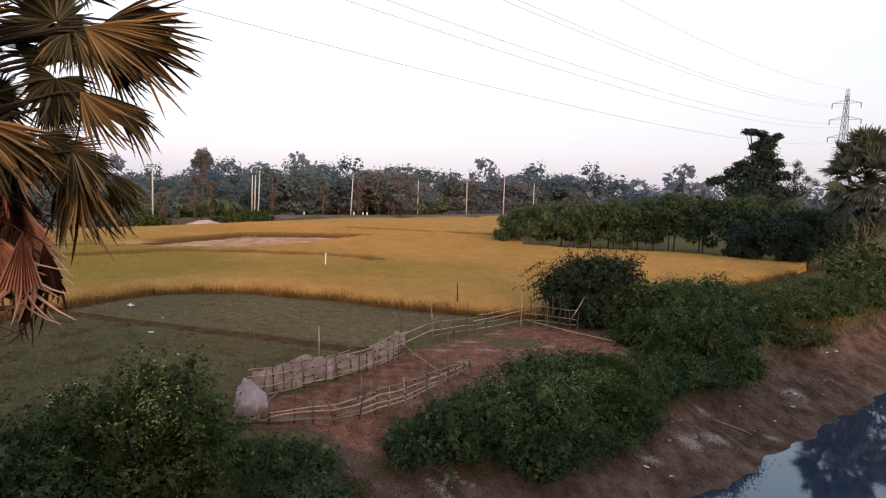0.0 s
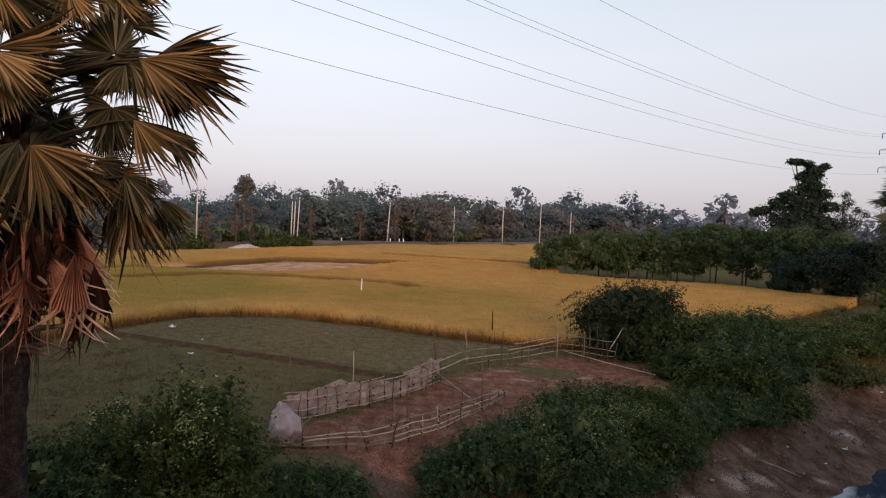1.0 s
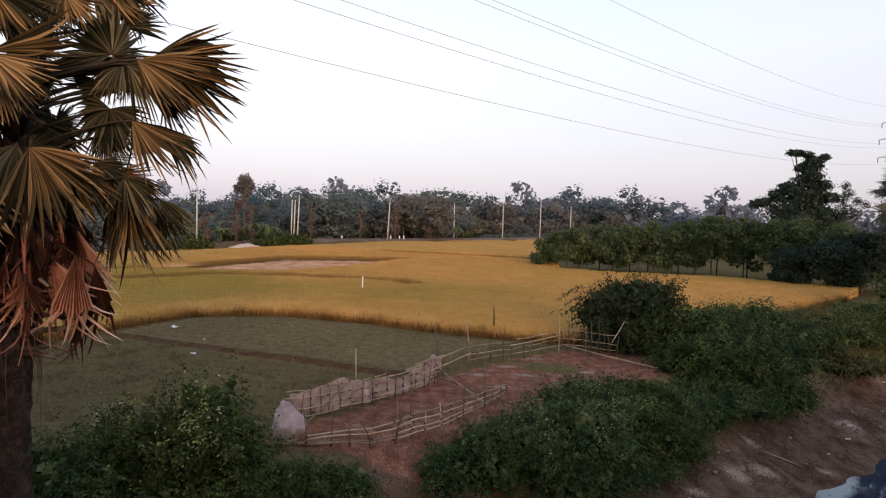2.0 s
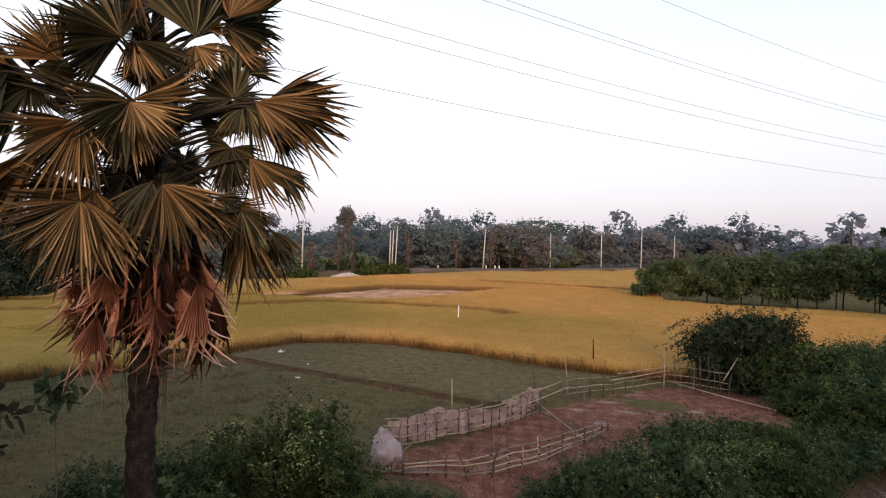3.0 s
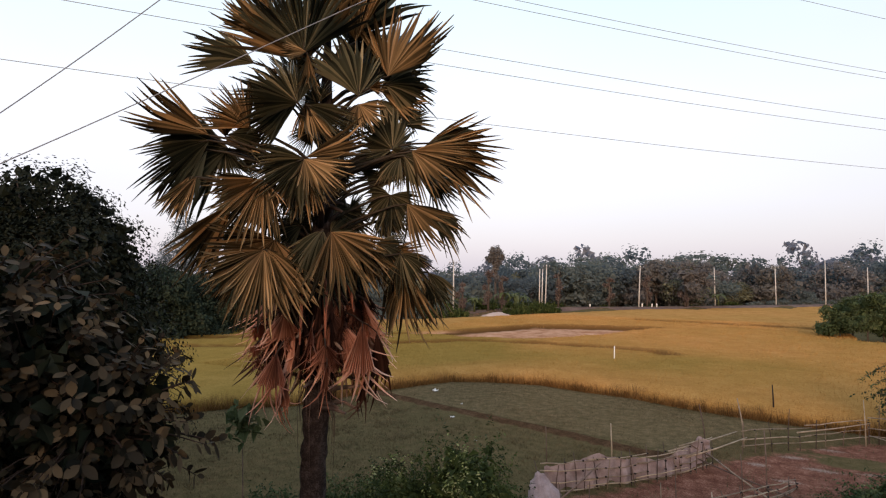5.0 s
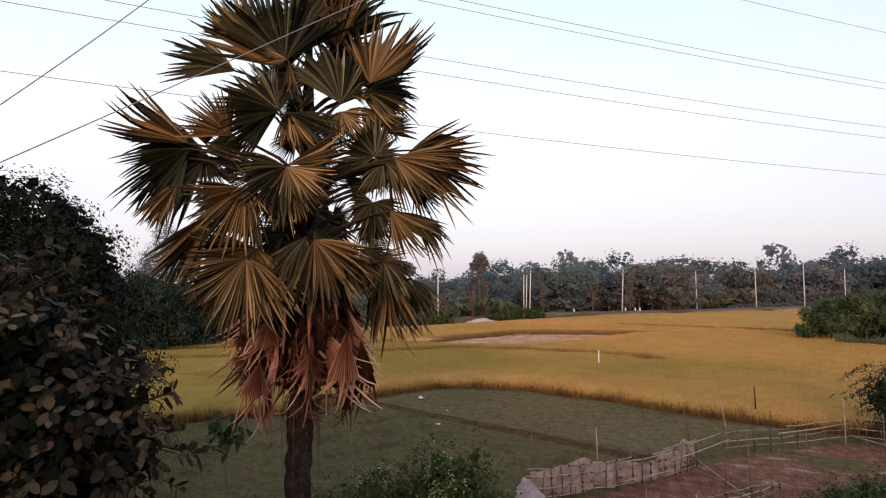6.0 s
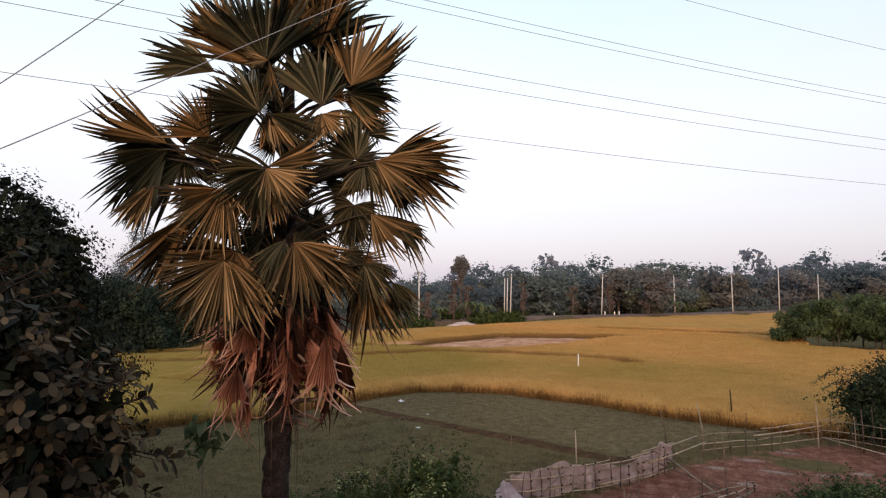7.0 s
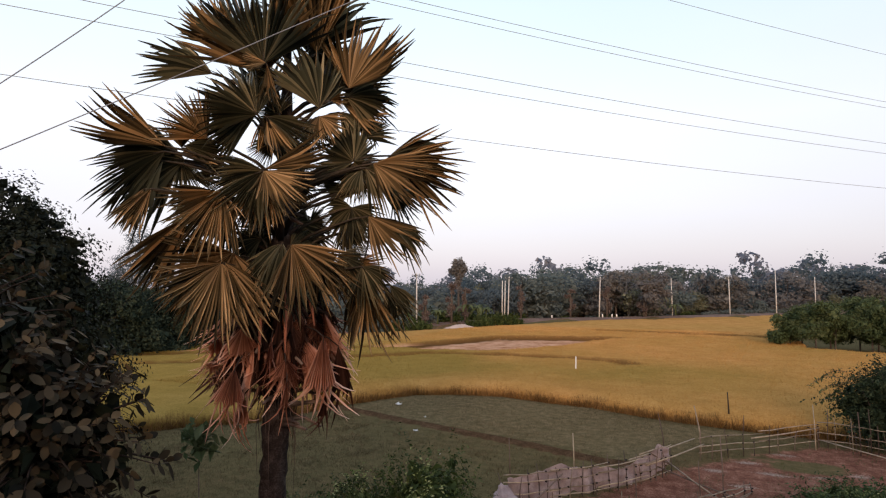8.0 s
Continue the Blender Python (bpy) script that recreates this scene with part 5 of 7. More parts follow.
# ---- the fan palm ----
def fan_blade(rng, radius, spread, segs, split=0.55, pleat=0.02, cup=0.25, droop=0.2, ragged=0.1, keel=0.3, plain=False, down=(0, 0, 0)):
    """A pleated fan: folded segments, joined at the heart and free towards their tips. Middle segment along +y, upper side +z.
    keel: how far the two halves fold back from the midrib."""
    v, f = [], []
    down = Vector(down)
    half = radians(spread) / 2
    step = 2 * half / segs
    flip = [rng.random() < 0.08 for _ in range(segs)]
    for i in range(segs):
        th = -half + (i + 0.5) * step
        t = abs(th) / math.pi
        L = radius * (1.0 - 0.22 * t) * (1 + rng.normal() * ragged * 0.5)
        sp = split * radius * (1 - 0.12 * t) * (1 + rng.normal() * 0.03)
        hang = droop * (1 + rng.normal() * 0.4) + (0.4 if flip[i] else 0.0)
        tw = rng.normal() * ragged * 0.45
        o = len(v)
        for r, wk in ((0.008 * radius, 1.0), (0.5 * sp, 1.0), (sp, 0.93), (sp + (L - sp) * 0.4, 0.8), (sp + (L - sp) * 0.75, 0.52), (L, 0.04)):
            q = r / radius
            free = max(0.0, (r - sp) / max(L - sp, 1e-3))
            a = th + tw * free
            hw = min(step / 2 * r, step / 2 * sp) * wk
            z = -cup * radius * q * q * (0.4 + 1.2 * t) - hang * radius * free ** 1.7 * 0.6 - keel * abs(math.sin(th)) * r
            c = Vector((math.sin(a) * r * (1 - 0.25 * keel), math.cos(a) * r, z))
            c += down * radius * q * q * (1 - 0.12 * free)
            side = Vector((math.cos(a), -math.sin(a), 0)) * hw
            dip = Vector((0, 0, pleat * radius * min(1.0, q * 2.5) * (1 - 0.95 * free)))
            v += [tuple(c - side - dip), tuple(c + dip), tuple(c + side - dip)]
        for k in range(5):
            p = o + 3 * k
            f += [(p, p + 1, p + 4, p + 3), (p + 1, p + 2, p + 5, p + 4)]
    if plain:
        return mesh_np("frond", v, f)
    n = len(v)
    under = [(x, y, z - 0.012) for x, y, z in v]
    me = mesh_np("frond", v + under, f + [(n + d, n + c, n + b, n + a) for a, b, c, d in f])
    me.polygons.foreach_set("material_index", np.repeat([0, 1], len(f)))
    return me


def palm_frame(toward):
    """Axes round a palm: across the line of sight, up, and towards the viewer."""
    tw = Vector((toward[0], toward[1], 0)).normalized()
    return Vector((0, 0, 1)).cross(tw), Vector((0, 0, 1)), tw


# tiers of fronds: across, height, towards, direction of the midrib, length, tilt, spread, upper side outwards
TIER_TOP = [(-0.3, 9.82, 0.6, 93, 1.52, 0, 100, 1), (-0.27, 9.82, 0.62, -167, 0.4, 10, 70, 0), (-0.83, 10.25, 0.25, 148, 0.85, 0, 85, 0), (-1.14, 9.78, 0, 151, 1.18, 0, 62, 1),
            (-0.38, 8.93, 0.75, 131, 1.09, 0, 120, 1), (0.59, 9.14, 0.65, 93, 1.14, 0, 95, 1), (1.13, 9.69, 0.1, 57, 1.34, 0, 110, 0), (1.1, 9.57, 0, 3, 0.94, 0, 95, 1),
            (0.43, 10.32, -0.2, 55, 1.12, 0, 50, 1), (0.42, 10.4, -0.1, 85, 1.68, 0, 100, 1), (0.56, 10.27, 0.1, 99, 1.74, 0, 70, 0), (-0.76, 10.41, 0, 113, 0.85, 0, 90, 1)]
TIER_SHOULDER = [(0.59, 9.01, 0.6, -59, 0.51, 15, 110, 0), (-0.25, 8.88, 0.85, -11, 0.78, 10, 42, 1), (-0.24, 8.91, 0.55, -61, 0.69, 10, 70, 0), (-0.53, 8.97, 0.4, -163, 0.66, 5, 70, 1),
                 (0.76, 9.27, 0.7, 1, 0.33, 20, 60, 0), (-0.25, 9.78, 0.66, -84, 0.67, 10, 26, 0), (0.98, 9.31, -0.1, -24, 0.61, 0, 90, 1)]
TIER_LEFT = [(-1.18, 8.62, 0.2, 135, 0.81, 0, 92, 0), (-1.76, 8.4, 0.45, 157, 1.2, 0, 50, 0), (-1.78, 8.34, 0.35, -166, 1.15, 5, 84, 1), (-1.83, 8.22, 0.2, -138, 1.08, 5, 60, 1),
             (-1.92, 7.71, 0.55, -124, 0.7, 10, 44, 0), (-1.58, 8.27, 0, -114, 0.47, 0, 150, 1), (-1.51, 8.46, 0.3, 1, 0.68, 0, 62, 1), (-1.49, 8.06, -0.2, 2, 0.56, 0, 50, 1),
             (-1.29, 7.83, -0.1, -171, 0.55, 0, 60, 1), (-1.57, 8.47, 0.1, 96, 0.47, 0, 80, 0)]
TIER_HEART = [(-0.27, 7.98, 1.0, -158, 0.86, 10, 105, 1), (-0.26, 7.97, 1.05, -54, 0.76, 15, 100, 0), (-0.24, 8.05, 0.8, 18, 1.06, 0, 34, 0), (-0.28, 7.99, 0.95, -103, 0.83, 10, 34, 1),
              (-0.88, 7.66, 0.8, -126, 0.98, 10, 104, 0), (-0.88, 7.64, 0.82, -56, 0.59, 10, 40, 0), (-1.39, 7.31, 0.35, -127, 1.2, 5, 44, 0), (-1.71, 7.18, 0.15, -107, 0.99, 5, 40, 1),
              (0.5, 7.34, -0.35, -87, 0.54, 0, 330, 1), (-0.3, 7.01, 0.2, -180, 0.54, 0, 110, 1), (0.46, 7.99, -0.3, -171, 0.54, 0, 120, 1)]
TIER_RIGHT = [(1.22, 8.4, 0.1, 82, 0.83, 0, 230, 1), (1.23, 8.37, 0.05, -104, 0.55, 0, 150, 1), (1.48, 8.26, 0.65, -35, 0.97, 10, 92, 0), (1.86, 8.39, 0.25, -8, 1.3, 0, 74, 0),
              (1.88, 8.56, 0, 17, 1.24, 0, 44, 1), (1.43, 7.39, 0.5, -52, 0.9, 10, 78, 0), (1.89, 7.32, 0, -15, 0.82, 0, 70, 1), (1.17, 7.56, 0.3, -104, 0.63, 10, 210, 1),
              (1.31, 7.88, -0.1, 169, 0.77, 0, 56, 1), (1.92, 8.04, -0.2, -44, 0.74, 0, 70, 1), (1.4, 8.9, -0.2, 38, 0.65, 0, 70, 1)]
TIER_LOW = [(0.04, 6.88, 1.0, -107, 1.03, 15, 72, 1), (0.17, 6.85, 1.05, -65, 1.08, 15, 86, 0), (0.18, 6.86, 0.9, -16, 0.95, 10, 30, 0), (0.04, 6.88, 1.02, -146, 0.61, 15, 40, 1),
            (-0.85, 6.56, 0.9, -109, 1.17, 15, 128, 0), (-0.8, 6.57, 0.85, -53, 0.72, 15, 50, 0), (1.3, 6.54, 0.7, -51, 0.68, 15, 120, 1), (1.4, 6.28, 0.4, -87, 1.14, 10, 58, 0),
            (1.85, 6.14, -0.2, -64, 0.83, 5, 62, 1), (-1.25, 6.55, 0.2, -112, 0.96, 5, 76, 1), (1.95, 6.24, -0.3, -43, 0.65, 5, 60, 1), (-0.49, 6.56, 0.1, -102, 0.76, 5, 60, 1)]
TIER_FILL = [(0.93, 6.73, 0.55, -33, 0.65, 5, 110, 1), (0.57, 6.77, 0.75, -60, 0.89, 10, 60, 0), (1.1, 7.28, 0.1, -46, 0.57, 0, 100, 1),
             (-0.58, 6.72, 0.3, -115, 0.59, 5, 90, 1), (1.35, 8.25, 0.2, -137, 0.53, 0, 90, 1)]
TIER_DEAD = [(-0.52, 5.6, 0.85, -90, 0.63, 0, 74, 1), (-0.62, 4.99, 0.95, -99, 0.82, 0, 50, 1), (-0.96, 5.08, 0.6, -99, 0.36, 0, 96, 1), (-0.1, 5.41, 0.9, -94, 0.7, 0, 20, 1),
             (0.11, 5.1, 0.95, -82, 0.49, 0, 90, 1), (0.14, 4.83, 0.98, -94, 0.79, 0, 15, 1), (0.68, 5.43, 0.95, -92, 1.26, 0, 38, 1), (0.95, 5.24, 0.5, -77, 0.99, 0, 34, 0),
             (0.58, 5.67, 0.7, -92, 0.38, 0, 120, 0), (-0.52, 4.61, 0.6, -90, 0.76, 0, 26, 1), (0.75, 4.55, 0.6, -94, 0.62, 0, 22, 0), (-0.91, 5.4, 0.5, -98, 0.44, 0, 80, 1),
             (-0.32, 5.39, 0.6, -98, 0.79, 0, 40, 1)]


def ang_rise(ang):
    """How steeply a midrib rises, -90 to 90."""
    return math.degrees(math.asin(math.sin(radians(ang))))


def frond(parent, rng, frame3, spec, heart, live, far=False, loose=True):
    across, up, tow = frame3
    u, z, w, ang, R, tilt, spread = spec[:7]
    shows_top = spec[7] if len(spec) > 7 else rng.random() < 0.5
    hub = across * u + up * z + tow * w
    d2 = across * math.cos(radians(ang)) + up * math.sin(radians(ang))
    ax = (d2 * math.cos(radians(tilt)) + tow * math.sin(radians(tilt))).normalized()
    nrm = tow - ax * tow.dot(ax)
    nrm = (nrm.normalized() + ax.cross(nrm.normalized()) * rng.normal() * (0.25 if live else 0.5 if loose else 0.15) + up * (0.2 if live else 0.0)).normalized()
    nrm = (nrm - ax * nrm.dot(ax)).normalized()
    if live and not shows_top:
        nrm = -nrm                     # the paler underside turned outwards
    side = ax.cross(nrm)
    m = Matrix((side, ax, nrm)).transposed().to_4x4()
    m.translation = hub
    segs = max(7, int(spread / (8.5 if far else 4.3 if live else 3.2)))
    sag = (m.to_3x3().inverted() @ Vector((0, 0, -1))) * (float(np.interp(ang_rise(ang), [-90, -30, 40, 90], [0.12, 0.252, 0.084, 0.0])) if live and not far else 0.0)
    if live:
        me = fan_blade(rng, R, spread, segs, rng.uniform(0.46, 0.6), 0.036, rng.uniform(0.1, 0.4), rng.uniform(0.03, 0.3), 0.15, rng.uniform(0.05, 0.4), far, sag)
    else:
        me = fan_blade(rng, R, spread, segs, rng.uniform(0.3, 0.66), 0.05, rng.uniform(0.1, 0.5), rng.uniform(0.0, 0.5), 0.6 if loose else 0.55, rng.uniform(0.2, 0.8), far)
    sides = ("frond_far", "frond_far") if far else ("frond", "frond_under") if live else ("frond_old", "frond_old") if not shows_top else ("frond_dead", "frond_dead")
    for sd in sides:
        me.materials.append(M[sd])
    ob = part("frond" if live else "dead_frond", me, None, parent, "" if live else "dry reddish-brown hanging fan")
    ob.matrix_local = m
    # the stalk runs from the crown's heart to the blade
    inv = m.inverted()
    s0 = heart
    mid = s0.lerp(hub, 0.55) + up * (0.1 if live else 0.12) * (hub - s0).length * 0.6
    pts = [s0, s0.lerp(mid, 0.5) + up * 0.05, mid, mid.lerp(hub, 0.6) + up * 0.03, hub, hub + ax * R * 0.16]
    b = Builder()
    b.tube([inv @ p for p in pts], [k * (1.0 if live and not far else 0.7 if loose else 0.6) for k in (0.036, 0.03, 0.025, 0.021, 0.017, 0.006)], 5)
    part("petiole", b.mesh("petiole"), M["petiole" if live else "dark_wood"], ob)
    return ob


def fan_palm(base, toward):
    rng = np.random.default_rng(42)
    root = thing("fan_palm", base, "tall fan palm with brownish fronds and a dry skirt", "palm tree")
    fr = palm_frame(toward)
    z0 = base[2]
    lift = Vector((0, 0, -z0))
    # trunk: rough, ringed, thicker at the old leaf bases
    rings, sides = 90, 22
    top = 10.3 - z0
    v = []
    for i in range(rings):
        q = i / (rings - 1)
        z = -0.3 + (top + 0.3) * q
        za = z + z0
        r = float(np.interp(za, [z0, z0 + 0.8, 3.0, 4.2, 5.0, 6.5, 8.5, 10.3], [0.34, 0.25, 0.205, 0.225, 0.28, 0.2, 0.13, 0.06]))
        r *= 1 + 0.006 * math.sin(i * 2.1) + 0.008 * rng.normal()
        cx = fr[0] * float(np.interp(za, [z0, 3.0, 4.3, 7.0, 10.5], [-0.02, -0.05, 0.02, 0.05, 0.08]))
        for j in range(sides):
            a = 2 * math.pi * j / sides
            rr = r * (1 + 0.012 * math.sin(3 * a + i * 0.2) + 0.07 * rng.normal())
            v.append((cx.x + math.cos(a) * rr, cx.y + math.sin(a) * rr, z))
    f = [(i * sides + j, i * sides + (j + 1) % sides, (i + 1) * sides + (j + 1) % sides, (i + 1) * sides + j) for i in range(rings - 1) for j in range(sides)]
    part("trunk", mesh_np("trunk", v, f, True), M["palm_bark"], root)
    # broken leaf bases and hanging fibres below the skirt
    for i in range(26):
        a = rng.uniform(0, 2 * math.pi)
        z = rng.uniform(3.7, 6.4) - z0
        d = Vector((math.cos(a), math.sin(a), 0))
        L = rng.uniform(0.25, 0.8) if i > 5 else rng.uniform(0.5, 0.8)
        b = Builder()
        b.tube([d * 0.15 + up_z(z), d * (0.2 + 0.5 * L) + up_z(z + 0.06), d * (0.2 + L) + up_z(z + rng.uniform(-0.15, 0.12))], [0.06, 0.035, 0.022], 5)
        part("leaf_base", b.mesh("leaf_base"), M["stick"], root)
    b = Builder()
    for i in range(46):
        a = rng.uniform(0, 2 * math.pi)
        z = rng.uniform(4.0, 5.4) - z0
        d = Vector((math.cos(a), math.sin(a), 0))
        b.tube([d * 0.27 + up_z(z), d * 0.33 + up_z(z - 0.3), d * rng.uniform(0.24, 0.32) + up_z(z - rng.uniform(0.6, 1.3))], [0.009, 0.006, 0.003], 3)
    tagged(part("fibre_fringe", b.mesh("fibre_fringe"), M["stick"], root), kind="stuff")
    tiers = ((TIER_TOP, True), (TIER_SHOULDER, True), (TIER_LEFT, True), (TIER_HEART, True), (TIER_RIGHT, True), (TIER_LOW, True), (TIER_FILL, True), (TIER_DEAD, False))
    for tier, live in tiers:
        for sp in tier:
            sp = (sp[0], sp[1] - z0, *sp[2:])
            drop = 0.55 if live else 0.15
            hz_ = min(max(sp[1] - drop, (5.9 if live else 5.6) - z0), 9.6 - z0)
            heart = fr[0] * (0.1 * sp[0]) + fr[2] * 0.1 * sp[2] + Vector((0, 0, hz_))
            if live:
                sp = (*sp[:6], min(sp[6] * 1.22, 330), sp[7])
            if live and sp[2] > -0.05 and rng.random() < 0.55:
                # an older fan just behind, turned a little
                u, z, w, ang, R, tilt, spread, side = sp
                frond(root, rng, fr, (u + rng.normal() * 0.09 - 0.08 * math.cos(radians(ang)), z + rng.normal() * 0.09 - 0.08 * math.sin(radians(ang)), w - rng.uniform(0.2, 0.4), ang + rng.normal() * 11, R * rng.uniform(0.88, 1.06), tilt - 6, min(spread * 1.1, 180), int(rng.random() < 0.7)),
                      heart, True)
            if not live:
                sp = (*sp[:4], sp[4] * 1.1, sp[5], min(sp[6] * 1.15, 120), sp[7])
            frond(root, rng, fr, sp, heart, live, False, False)
    # the far side of the crown
    for tier in (TIER_TOP, TIER_LEFT, TIER_HEART, TIER_RIGHT, TIER_LOW):
        for u, z, w, ang, R, tilt, spread, side in tier[::3]:
            hz_ = min(max(z - 0.6, 5.9), 9.6)
            if w > 0.1:
                frond(root, rng, fr, (u * 0.95, z - z0 - 0.12, -0.35 - 0.8 * w, ang + rng.normal() * 14, R * 0.7, -tilt - 8, min(spread * 1.1, 120), 1), fr[0] * 0.1 * u + up_z(hz_ - z0), True)
    # small dark fans close to the stem
    for i in range(15):
        a, z = 2.4 * i, 6.3 + 0.2 * i
        u, w = 0.05 + 0.2 * math.cos(a), 0.3 * math.sin(a)
        rise = float(np.interp(z, [6.5, 8.2, 9.7], [-70, -10, 60])) + rng.normal() * 20
        frond(root, rng, fr, (u, z - z0, w, rise if u > 0.05 else 180 - rise, rng.uniform(0.5, 0.75) * (1.15 if z < 7.4 else 0.7), rng.uniform(-10, 10), rng.uniform(150, 220), 1), fr[0] * 0.02 + up_z(z - 0.3 - z0), True)
    # bare dry stalks hanging straight among the dead fans
    for u, w, top, end in ((-0.27, 0.95, 6.1, 5.1), (0.1, 1.0, 6.2, 5.2), (0.52, 0.9, 6.0, 5.6)):
        b = Builder()
        b.tube([fr[0] * 0.3 * u + fr[2] * 0.3 + up_z(top + 0.2 - z0), fr[0] * u * 0.9 + fr[2] * w * 0.9 + up_z(top - z0), fr[0] * u + fr[2] * w + up_z((top + end) / 2 - z0), fr[0] * u * 1.04 + fr[2] * w + up_z(end - z0)], [0.034, 0.028, 0.03, 0.012], 6)
        part("dry_stalk", b.mesh("dry_stalk"), M["petiole_dead"], root, "orange-brown dry stalk")
    # rotten fans and single strips of the dry skirt; the dark ones also paint its shaded gaps
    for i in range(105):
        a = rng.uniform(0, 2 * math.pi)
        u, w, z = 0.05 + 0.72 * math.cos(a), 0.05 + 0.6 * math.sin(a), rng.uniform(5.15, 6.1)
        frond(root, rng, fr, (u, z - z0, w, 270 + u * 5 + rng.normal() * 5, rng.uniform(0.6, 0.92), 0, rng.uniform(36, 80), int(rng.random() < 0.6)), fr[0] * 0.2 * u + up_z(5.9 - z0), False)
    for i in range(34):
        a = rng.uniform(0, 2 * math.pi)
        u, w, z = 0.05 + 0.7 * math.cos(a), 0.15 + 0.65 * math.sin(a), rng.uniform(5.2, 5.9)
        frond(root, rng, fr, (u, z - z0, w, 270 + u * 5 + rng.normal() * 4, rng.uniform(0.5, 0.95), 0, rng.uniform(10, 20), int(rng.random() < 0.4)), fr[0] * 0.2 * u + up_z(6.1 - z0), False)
    # inner young spears and dark stalks in the heart
    for i in range(34):
        a = rng.uniform(0, 2 * math.pi)
        z = rng.uniform(5.5, 7.6) - z0
        d = Vector((math.cos(a), math.sin(a), 0))
        L = rng.uniform(0.35, 1.0)
        b = Builder()
        b.tube([d * 0.1 + up_z(z), d * 0.5 * L + up_z(z + 0.25 * L), d * L + up_z(z + rng.uniform(0.0, 0.6) * L)], [0.07, 0.045, 0.02], 5)
        part("leaf_base", b.mesh("leaf_base"), M["dark_wood"], root)
    return root


def up_z(z):
    return Vector((0, 0, z))


PALM_AT = (-6.685, 8.169)
fan_palm((PALM_AT[0], PALM_AT[1], gz(*PALM_AT)), (0.625, -0.780))


def far_palm(x, y, h, crown_r, n, seed, label):
    """A palm farther off: same build, fronds turned all ways."""
    rng = np.random.default_rng(seed)
    z0 = gz(x, y)
    root = thing("fan_palm", (x, y, z0), label, "palm tree")
    b = Builder()
    b.tube([(0, 0, -0.3), (0.05, 0, h * 0.4), (0, 0.05, h * 0.85)], [0.3, 0.22, 0.2], 10)
    part("trunk", b.mesh("trunk"), M["palm_bark"], root)
    for i in range(n):
        a = rng.uniform(0, 2 * math.pi)
        el = math.asin(rng.uniform(-0.95, 0.95))
        live = el > -0.75
        d = Vector((math.cos(a) * math.cos(el), math.sin(a) * math.cos(el), math.sin(el)))
        out = crown_r * rng.uniform(0.45, 0.68)
        hub = Vector((0, 0, h * 0.72)) + Vector((d.x * out, d.y * out, d.z * out * 1.6))
        frame3 = (Vector((0, 0, 1)).cross(Vector((d.x, d.y, 0)).normalized()), Vector((0, 0, 1)), Vector((d.x, d.y, 0)).normalized())
        ang = 90 if el > 0 else -90
        tilt = 90 - abs(math.degrees(el)) - 10
        spec = (0.0, hub.z, math.hypot(hub.x, hub.y), ang, crown_r * 0.4, min(75, tilt), rng.uniform(130, 220) if live else 80)
        frond(root, rng, frame3, spec, Vector((0, 0, h * 0.72)), live, True)
    return root


far_palm(30.9, 44.2, 11.0, 3.1, 150, 7, "distant fan palm with a heavy grey-green crown")
far_palm(35.6, 45.0, 9.4, 3.0, 110, 8, "distant fan palm behind the bank")


